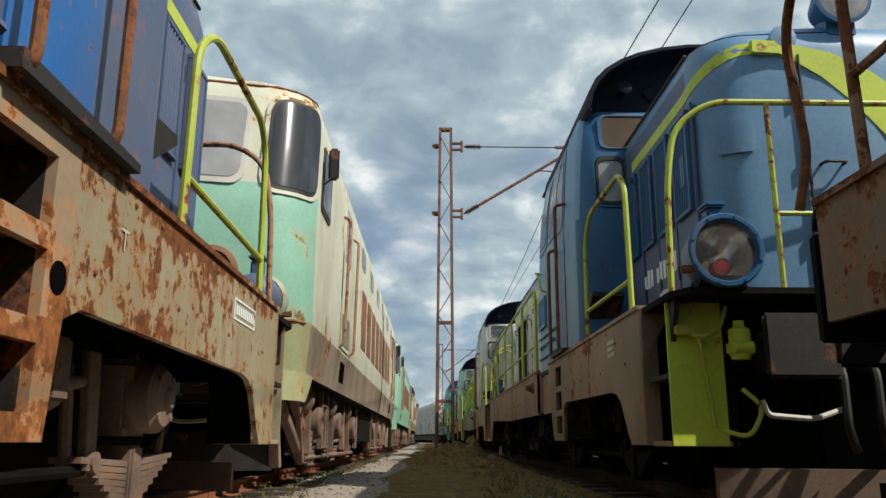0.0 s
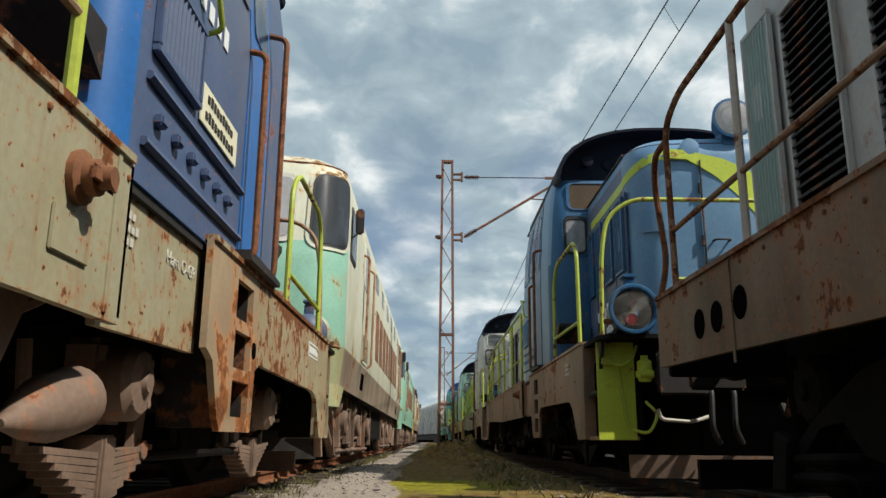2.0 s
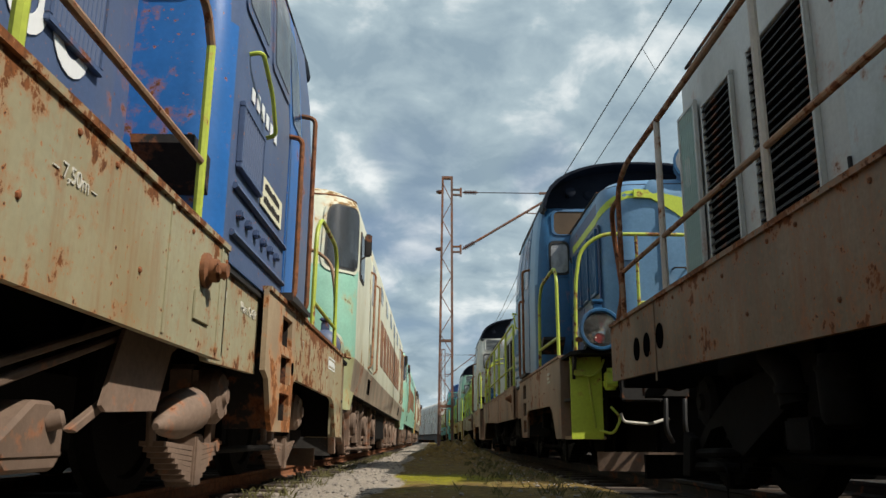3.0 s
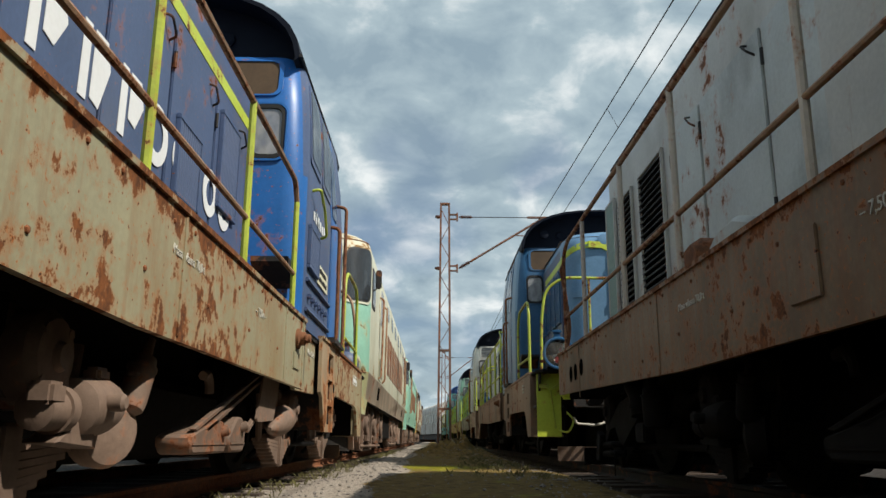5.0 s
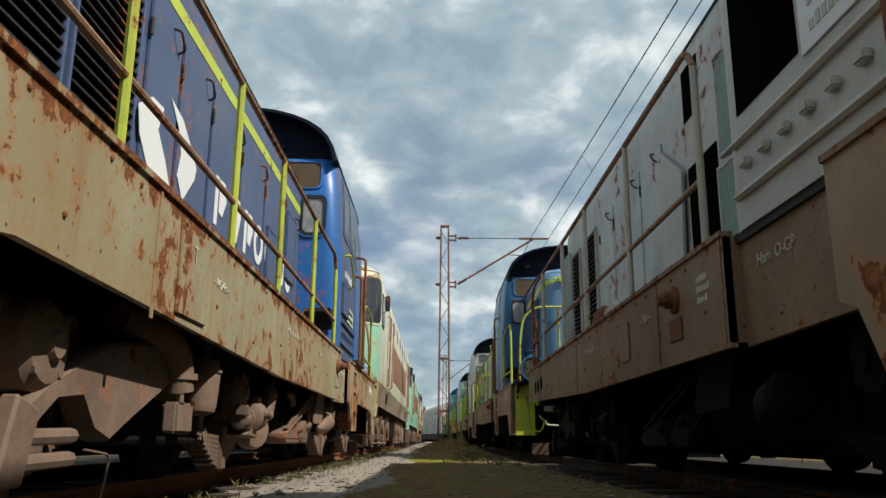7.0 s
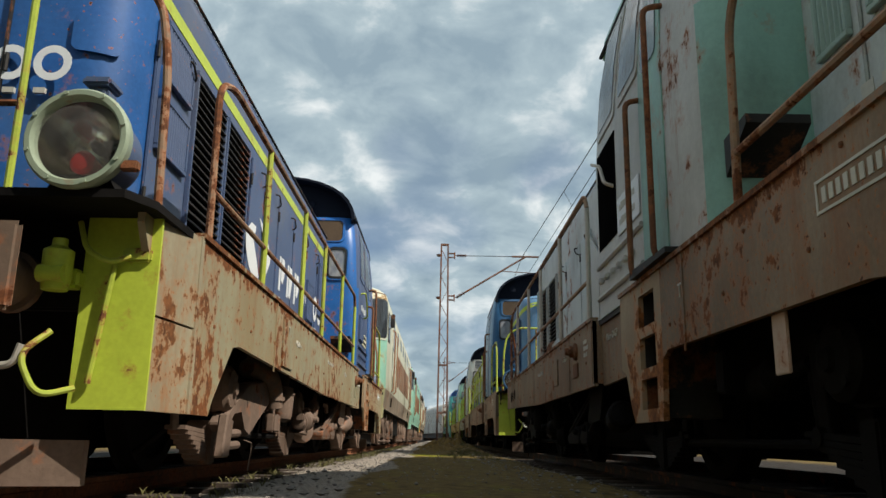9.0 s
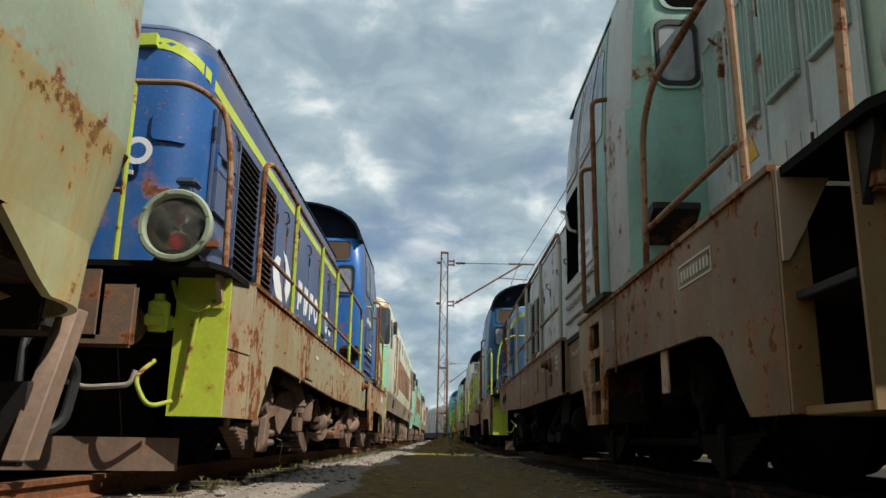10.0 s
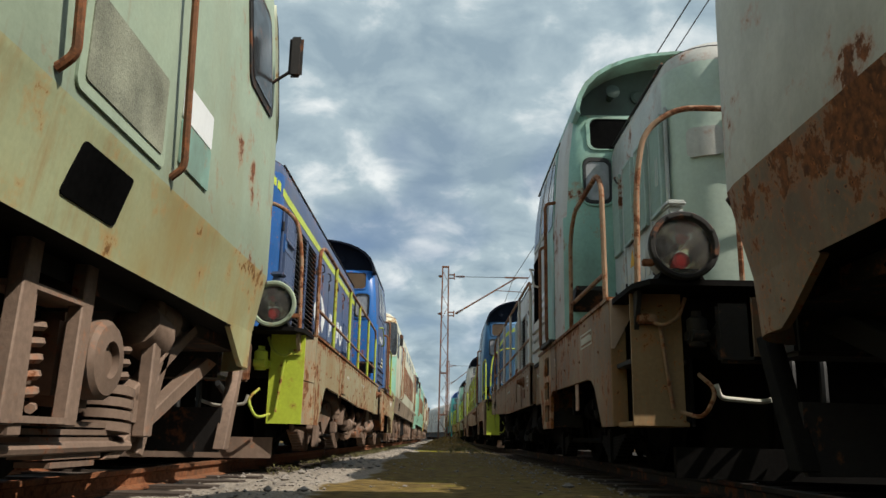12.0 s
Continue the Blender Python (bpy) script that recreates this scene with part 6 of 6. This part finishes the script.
# ---- overhead line ----
def make_mast(name, x, y, z0, height, arm_x, label):
    ms = thing(name, label, "mast", "overhead line masts")
    def half(z):
        return 0.17 - 0.055 * (z - z0) / height
    for sx in (-1, 1):
        b = bmesh.new()
        for dy in (-0.06, 0.06):
            prism([(x + sx * half(z0) - 0.03, z0 - 0.3), (x + sx * half(z0) + 0.03, z0 - 0.3), (x + sx * half(z0 + height) + 0.025, z0 + height), (x + sx * half(z0 + height) - 0.025, z0 + height)], "y", y + dy - 0.006, y + dy + 0.006, b)
        prism([(x + sx * half(z0) + sx * 0.02, z0 - 0.3), (x + sx * half(z0) + sx * 0.032, z0 - 0.3), (x + sx * half(z0 + height) + sx * 0.03, z0 + height), (x + sx * half(z0 + height) + sx * 0.018, z0 + height)], "y", y - 0.06, y + 0.06, b)
        part("leg", b, M["galv"], ms, smooth=0)
    n = 13
    for k in range(n):
        za, zb = z0 + 0.3 + (height - 0.5) * k / n, z0 + 0.3 + (height - 0.5) * (k + 1) / n
        s = 1 if k % 2 else -1
        part("lattice_bar", tube([(x - s * half(za), y - 0.07, za), (x + s * half(zb), y - 0.07, zb)], 0.011, n=5), M["galv"], ms)
    for z, w in ((z0 + height - 0.03, 0.13), (z0 + 2.6, 0.17), (z0 + 1.0, 0.17)):
        part("tie_plate", box(x - w, x + w, y - 0.07, y + 0.07, z - 0.03, z + 0.03, 0.004), M["galv"], ms)
    zt, zl = z0 + height - 0.42, z0 + height - 1.95
    for z in (zt, zl):
        for dz in (-0.07, 0.07):
            part("bracket", box(x + 0.1, x + 0.34, y - 0.04, y + 0.04, z + dz - 0.02, z + dz + 0.02, 0.004), M["galv"], ms)
        part("bracket_plate", box(x + 0.33, x + 0.38, y - 0.05, y + 0.05, z - 0.12, z + 0.12, 0.006), M["galv"], ms)
        part("post_insulator", lathe([(0, 0.03), (0.03, 0.09), (0.08, 0.09), (0.1, 0.03)], (x - 0.2, y, z - 0.05), (0, 0, 1), n=10), M["porcelain"], ms)
        b = box(x - 0.26, x - 0.1, y - 0.02, y + 0.02, z - 0.03, z + 0.03, 0)
        part("bracket", b, M["galv"], ms)
    d = Vector((arm_x - x - 0.38, 0, zt - 0.02 - zl)).normalized()
    prof = [(0.0, 0.02)] + [(0.05 + 0.045 * k + e, r) for k in range(7) for e, r in ((0, 0.025), (0.012, 0.06), (0.026, 0.058), (0.03, 0.025))] + [(0.4, 0.02)]
    part("insulator", lathe(prof, (x + 0.4, y, zl), d, n=12), M["porcelain"], ms, "brown ribbed insulator")
    part("insulator", lathe(prof, (x + 0.4, y, zt), (1, 0, 0), n=12), M["porcelain"], ms, "brown ribbed insulator")
    tip = Vector((arm_x, y, zt - 0.02))
    part("cantilever_arm", tube([Vector((x + 0.4, y, zl)) + d * 0.4, tip], 0.032), M["galv"], ms)
    part("arm_cap", box(arm_x - 0.45, arm_x + 0.5, y - 0.03, y + 0.03, zt - 0.03, zt + 0.03, 0.006), M["galv"], ms)
    part("stay", tube([(x + 0.8, y, zt), (arm_x - 0.4, y, zt - 0.0)], 0.012, n=6), M["wire"], ms)
    mid_ = Vector((x + 0.4, y, zl)) + d * 1.9
    part("steady_arm", tube([mid_, (arm_x + 0.25, y, mid_.z - 0.05)], 0.016, n=6), M["galv"], ms)
    return tip, mid_


tip, low = make_mast("lattice_mast", 0.3, 16.2, 0.2, 6.9, 3.15, "rusty lattice steel catenary mast with a cantilever arm")
tip2, low2 = make_mast("lattice_mast", 0.75, 56.0, 0.0, 7.05, 3.1, "rusty lattice catenary mast further along the tracks")


def make_wire(name, a, b, sag, r, label):
    pts = [Vector(a).lerp(Vector(b), k / 16) - Vector((0, 0, sag * 4 * (k / 16) * (1 - k / 16))) for k in range(17)]
    w = new(name, mesh_of(tube(pts, r, n=5), name, M["wire"]))
    return tagged(w, label, "cable", "overhead wires")


make_wire("catenary_wire", tip + Vector((-0.1, 0, 0)), (4.5, -40, tip.z - 0.1), 0.3, 0.011, "dark stranded catenary wire")
make_wire("contact_wire", (3.3, 16.2, low.z - 0.02), (4.35, -40, low.z - 0.05), 0.02, 0.009, "dark contact wire under the catenary")
make_wire("catenary_wire", tip + Vector((-0.1, 0, 0)), tip2, 0.5, 0.011, "dark stranded catenary wire")
make_wire("contact_wire", (3.3, 16.2, low.z - 0.02), (3.2, 56, low2.z), 0.02, 0.009, "dark contact wire under the catenary")
for k in range(6):
    y = 8 - k * 8
    s = (16.2 - y) / 56.2
    x0, z0 = 3.05 + 1.45 * s, tip.z - 0.1 * s - 0.3 * 4 * s * (1 - s)
    make_wire("dropper_wire", (x0, y, z0), (3.3 + 1.05 * s, y, low.z - 0.03), 0, 0.005, "thin dropper between catenary and contact wire")


# ---- far coaches ----
def make_coach(m):
    co = thing("passenger_coach", "weathered pale passenger coach with a row of dark windows", "coach", "far coaches")
    lv = [(0.9, 1.4, -12, 12), (1.2, 1.42, -12, 12), (2.9, 1.42, -12, 12), (3.2, 1.36, -11.95, 11.95), (3.5, 1.1, -11.9, 11.9), (3.75, 0.6, -11.8, 11.8)]
    b = part("body", shell(lv, 0.15, 0.15), M["coach"], co)
    for k in range(10):
        for sx in (1, -1):
            y = -10.4 + k * 2.1
            w = part("window", box(min(sx * 1.4, sx * 1.435), max(sx * 1.4, sx * 1.435), y, y + 1.2, 1.85, 2.75, 0.03), M["glass"], b)
    part("underframe", box(-1.1, 1.1, -11, 11, 0.4, 0.92), M["iron"], co)
    for y in (-8.5, 8.5):
        part("bogie", box(-1.05, 1.05, y - 1.6, y + 1.6, 0.1, 0.75, 0.05), M["iron"], co)
    co.matrix_basis = m
    return co


first_coach = make_coach(pose(0.4, 77, 0, 0, 0, 7))
copy_thing(first_coach, pose(-4.0, 101.5, 0, 0, 0, 14))


# ---- markings ----
def mark(outline, mat, parent, x, name="emblem", label="", depth=0.003):
    return part(name, prism(outline, "x", x, x + depth), mat, parent, label, smooth=0)


def ring_mark(parent, mat, x, y, z, r, w, axis="x", name="emblem"):
    """A flat ring, on a side (axis x) or on a nose (axis y)."""
    bm = bmesh.new()
    n, vs = 20, []
    for k in range(n):
        a = 2 * math.pi * k / n
        for rr in (r, r - w):
            vs.append(bm.verts.new((x, y + rr * math.cos(a), z + rr * math.sin(a)) if axis == "x" else (x + rr * math.cos(a), y, z + rr * math.sin(a))))
    for k in range(n):
        bm.faces.new((vs[2 * k], vs[2 * k + 1], vs[(2 * k + 3) % (2 * n)], vs[(2 * k + 2) % (2 * n)]))
    g = bmesh.ops.extrude_face_region(bm, geom=bm.faces[:])
    d = Vector((0.003, 0, 0)) if axis == "x" else Vector((0, -0.003, 0))
    bmesh.ops.translate(bm, vec=d, verts=[e for e in g["geom"] if isinstance(e, bmesh.types.BMVert)])
    return part(name, bm, mat, parent, smooth=0)


HX = HOOD_W + 0.02
W = M["white"]
S1 = [(-3.6, 2.0), (-3.42, 2.12), (-3.24, 2.13), (-3.3, 1.98), (-3.16, 1.86), (-3.04, 1.72), (-2.98, 1.6), (-3.2, 1.64), (-3.42, 1.74), (-3.55, 1.86)]
S2 = [(-3.14, 2.24), (-2.98, 2.12), (-2.9, 1.98), (-2.94, 1.84), (-2.82, 1.72), (-2.62, 1.92), (-2.6, 2.0), (-2.74, 2.1), (-2.92, 2.2)]
S1, S2 = ([(y + 0.12, z) for y, z in o] for o in (S1, S2))
mark(S1, W, blue_shunter, HX, "emblem", "white painted emblem on the hood side")
mark(S2, W, blue_shunter, HX)
for k, y in enumerate((-2.03, -1.6, -1.18)):
    mark([(y, 1.77), (y + 0.075, 1.77), (y + 0.075, 2.12), (y, 2.12)], W, blue_shunter, HX)
    mark([(y + 0.11, 1.8 + 0.08 * (k != 1)), (y + 0.2, 1.78 + 0.08 * (k != 1)), (y + 0.29, 2.0), (y + 0.24, 2.12), (y + 0.11, 2.12)], W, blue_shunter, HX)
for y, r in ((-0.68, 0.17), (-0.26, 0.16), (0.34, 0.16), (0.7, 0.16)):
    ring_mark(blue_shunter, W, HX + 0.002, y, 1.95, r, 0.075)
mark([(-0.02, 1.8), (0.1, 1.8), (0.1, 2.1), (-0.02, 2.12)], W, blue_shunter, HX)
mark([(0.24, 1.61), (0.48, 1.63), (0.49, 1.72), (0.26, 1.7)], W, blue_shunter, HX)
bars(((5, 0.06),), M["marking"], blue_shunter, HX, -2.15, 1.63, 0.08, gap=1.9)
# the same emblem on the nose
for x in (0.6, 0.38, 0.16, -0.06):
    ring_mark(blue_shunter, W, x, -6.088, 2.2, 0.1, 0.042, "y")
b_ = bmesh.new()
for k in range(3):
    box(0.2 + k * 0.16, 0.26 + k * 0.16, -6.092, -6.07, 2.03, 2.06, 0, b_)
part("marking", b_, M["marking"], blue_shunter)
bars(((6, 0.07),), W, blue_shunter, CAB_X + 0.004, 1.78, 2.18, 0.1, gap=0.75)
sg = part("sign_plate", box(CAB_X + 0.004, CAB_X + 0.012, 2.12, 2.72, 1.7, 1.88, 0.002), M["sign"], blue_shunter, "cream sign plate with dark writing")
bars(((9, 0.03),), M["iron"], sg, CAB_X + 0.013, 2.2, 1.81, 0.045, gap=0.6)
bars(((10, 0.03),), M["iron"], sg, CAB_X + 0.013, 2.18, 1.73, 0.045, gap=0.6)
lettering("Ham. O-GP", 0.075, M["marking"], blue_shunter, Matrix.Translation((SILL_X - 0.067, 1.98, 1.06)) @ SIDE)
lettering("T", 0.1, M["marking"], blue_shunter, Matrix.Translation((SILL_X + 0.002, 3.62, 1.03)) @ SIDE)
lettering("T", 0.1, M["marking"], blue_shunter, Matrix.Translation((SILL_X + 0.014, -4.0, 1.06)) @ SIDE)
for lo, y in ((blue_shunter, -0.3), (pale_shunter, -0.1)):
    lettering("\u2013 7,50m \u2013", 0.065, M["marking"], lo, Matrix.Translation((SILL_X + 0.002, y, 1.05)) @ SIDE)
for lo, y in ((blue_shunter, -1.73), (pale_shunter, -1.98)):
    lettering("Masa w\u0142asna 70,0 t", 0.055, M["marking"], lo, Matrix.Translation((SILL_X + 0.002, y, 1.06)) @ SIDE)
lettering("\u2013 14,24m \u2013", 0.065, M["marking"], blue_shunter, Matrix.Translation((SILL_X + 0.002, -3.64, 1.03)) @ SIDE)
bars(((4, 0.025), (5, 0.025), (4, 0.025)), M["marking"], blue_shunter, SILL_X - 0.067, 1.5, 1.12, 0.03, gap=0.5)
bars(((4, 0.06),), W, blue_shunter, HX, 4.6, 1.52, 0.14, gap=0.6)
for lo, col in ((blue_shunter, M["white"]), (pale_shunter, M["marking"])):
    fr = bmesh.new()
    for y0, y1, z0, z1 in ((5.1, 5.56, 1.03, 1.04), (5.1, 5.56, 1.13, 1.14), (5.1, 5.11, 1.04, 1.13), (5.55, 5.56, 1.04, 1.13)):
        box(SILL_X + 0.0005, SILL_X + 0.004, y0, y1, z0, z1, 0, fr)
    for k in range(9):
        box(SILL_X + 0.0005, SILL_X + 0.004, 5.14 + k * 0.045, 5.165 + k * 0.045, 1.06, 1.11, 0, fr)
    part("stencil_mark", fr, col, lo, "small framed white stencil")
lettering("Ham. O-GP", 0.075, M["marking"], pale_shunter, Matrix.Translation((SILL_X - 0.067, 1.6, 1.06)) @ SIDE)
lettering("T", 0.1, M["marking"], pale_shunter, Matrix.Translation((SILL_X + 0.002, 3.62, 1.03)) @ SIDE)
bars(((4, 0.025), (5, 0.025), (4, 0.025)), M["marking"], pale_shunter, SILL_X + 0.001, 1.02, 1.1, 0.035, gap=0.5)
bars(((8, 0.09),), M["marking"], pale_shunter, HX, 4.4, 1.6, 0.14, gap=0.7)
mark([(4.78, 1.78), (4.94, 1.78), (4.86, 1.92)], M["amber_box"], pale_shunter, HX, "warning_sign", "small yellow warning triangle")
ps = part("sign_plate", box(CAB_X + 0.004, CAB_X + 0.01, 2.24, 2.84, 1.7, 1.96, 0.002), M["white"], pale_shunter, "white sign plate with faded writing")
bars(((9, 0.03),), M["marking"], ps, CAB_X + 0.011, 2.32, 1.86, 0.05, gap=0.6)
bars(((9, 0.03),), M["marking"], ps, CAB_X + 0.011, 2.32, 1.76, 0.05, gap=0.6)
bars(((3, 0.06), ), W, lime_shunter, HX, 4.6, 1.66, 0.15, gap=0.5)
bars(((6, 0.06),), W, lime_shunter, HX, 4.95, 1.66, 0.15, gap=0.5)
bars(((5, 0.04),), W, lime_shunter, HX, 5.0, 1.5, 0.08, gap=0.5)
bars(((5, 0.03), (4, 0.03), (5, 0.03)), M["marking"], lime_shunter, SILL_X + 0.001, 5.3, 1.12, 0.03, gap=0.4)
# cream bands across the teal nose, and its cream brow
NY = 6.24
for k, o in enumerate(([(0.64, 2.6), (0.64, 2.28), (0.24, 2.02), (-0.3, 1.6), (-0.3, 1.95), (0.22, 2.34)], [(0.64, 3.1), (0.64, 2.86), (0.46, 2.77), (0.19, 2.6), (-0.5, 2.2), (-0.5, 2.55), (0.1, 3.1)])):
    part("band", prism(o, "y", NY - 0.04, NY + 0.004), M["cream"], pale_shunter, "broad cream diagonal band", smooth=0)
# sign plates of the near road diesel
q_ = rd_levels(8.9)
s0 = 1.46 - RD_R + RD_R * math.pi / 2
sp_ = part("sign_plate", patch(q_, RD_R, RD_BOW, s0 + 1.5, s0 + 1.95, 1.78, 1.96, 0.012, 0.01, 0.01, 1, 1), M["white"], near_diesel, "white sign plate with small writing")
part("number_plate", patch(q_, RD_R, RD_BOW, s0 + 1.5, s0 + 1.95, 1.55, 1.77, 0.012, 0.01, 0.01, 1, 1), M["teal"], near_diesel, "dark green plate under the sign")
# broken rail and scrap on the stripped locomotive
x_ = SILL_X - 0.05
part("bent_rail", tube(bend([(x_, -5.98, DECK + 0.96), (x_ - 0.02, -6.3, DECK + 0.98), (x_ - 0.1, -6.6, DECK + 0.85), (x_ - 0.16, -6.62, DECK + 0.35), (x_ - 0.12, -6.66, DECK + 0.12)], 0.14), 0.021), M["rust"], pale_shunter, "bent and broken rusty rail")
sc = prism([(-2.0, DECK + 0.02), (-1.2, DECK + 0.02), (-1.3, DECK + 0.16), (-1.5, DECK + 0.22), (-1.75, DECK + 0.2), (-1.95, DECK + 0.1)], "x", 1.12, 1.36, bevel=0.03)
ob = part("scrap_cowl", sc, M["grey"], pale_shunter, "loose sheet-metal cowl on the walkway")
sc = prism([(-2.6, DECK + 0.02), (-2.1, DECK + 0.02), (-2.04, DECK + 0.2), (-2.2, DECK + 0.3), (-2.34, DECK + 0.22), (-2.55, DECK + 0.12)], "x", 1.14, 1.34, bevel=0.05)
part("scrap_part", sc, M["rust"], pale_shunter, "rusty loose engine part on the walkway")
part("hanging_panel", prism([(-1.1, 1.36), (-0.62, 1.5), (-0.54, 2.24), (-1.1, 2.6)], "x", HOOD_W + 0.03, HOOD_W + 0.05), M["grey_white"], pale_shunter, "loose hood panel")


# ---- loose ground cover ----
def scatter_stones():
    rng = random.Random(11)
    verts, faces = [], []
    base_v = [(0, 0, 1), (0.9, 0, 0.2), (0.3, 0.85, 0.25), (-0.75, 0.5, 0.15), (-0.7, -0.55, 0.25), (0.3, -0.9, 0.2), (0, 0, -0.6)]
    base_f = [(0, 1, 2), (0, 2, 3), (0, 3, 4), (0, 4, 5), (0, 5, 1), (6, 2, 1), (6, 3, 2), (6, 4, 3), (6, 5, 4), (6, 1, 5)]
    for k in range(5200):
        u = rng.random()
        if u < 0.4:
            x, y = -1.65 + rng.random() ** 0.7 * 1.2, rng.uniform(-12, 26)
        elif u < 0.55:
            x, y = rng.gauss(0.5, 0.5), rng.gauss(15.2, 1.6)
        elif u < 0.75:
            x, y = rng.uniform(0.8, 1.7), rng.uniform(-12, 24)
        else:
            x, y = rng.uniform(-0.6, 1.2), rng.uniform(-10, 22)
        s = rng.uniform(0.006, 0.02) * (2.2 if rng.random() < 0.06 else 1) * (0.6 if u >= 0.75 else 1)
        a, c_, s_ = rng.uniform(0, 6.3), rng.uniform(0.7, 1.4), rng.uniform(0.5, 0.9)
        i = len(verts)
        for vx, vy, vz in base_v:
            px, py = vx * math.cos(a) - vy * c_ * math.sin(a), vx * math.sin(a) + vy * c_ * math.cos(a)
            verts.append((x + px * s, y + py * s, ground_z(x, y) + vz * s * s_ + s * 0.15))
        faces += [tuple(i + q for q in f) for f in base_f]
    me = bpy.data.meshes.new("gravel")
    me.from_pydata(verts, [], faces)
    me.materials.append(M["stone"])
    tagged(new("gravel", me), "scattered gravel and broken ballast stones", "gravel", kind="stuff")


def scatter_weeds():
    rng = random.Random(4)
    verts, faces = [], []
    for k in range(900):
        u = rng.random()
        if u < 0.35:
            x, y = rng.gauss(-1.3, 0.12), rng.uniform(-8, 22)
        elif u < 0.65:
            x, y = rng.gauss(0.9, 0.25), rng.uniform(2, 20)
        else:
            x, y = rng.uniform(-0.5, 1.1), rng.uniform(17, 30)
        z = ground_z(x, y)
        for j in range(6):
            a, h, w = rng.uniform(0, 6.3), rng.uniform(0.02, 0.075), 0.0025
            dx, dy = math.cos(a), math.sin(a)
            bx, by = x + rng.gauss(0, 0.02), y + rng.gauss(0, 0.02)
            i = len(verts)
            verts += [(bx - dy * w, by + dx * w, z - 0.01), (bx + dy * w, by - dx * w, z - 0.01), (bx + dx * h * 0.4 + dy * w * 0.6, by + dy * h * 0.4 - dx * w * 0.6, z + h * 0.7), (bx + dx * h * 0.8, by + dy * h * 0.8, z + h)]
            faces += [(i, i + 1, i + 2), (i, i + 2, i + 3)]
    me = bpy.data.meshes.new("weeds")
    me.from_pydata(verts, [], faces)
    me.materials.append(material("dry_grass", (0.13, 0.12, 0.04), 0.8, vary=0.5, bump=0))
    tagged(new("weeds", me), "short dry grass and weeds along the rails", "grass", kind="stuff")


scatter_stones()
scatter_weeds()

part("hanging_plate", box(SILL_X - 0.04, SILL_X - 0.028, 4.62, 4.74, 0.57, 0.79, 0.004), M["pink_panel"], pale_shunter, "pale plate hanging below the sill")
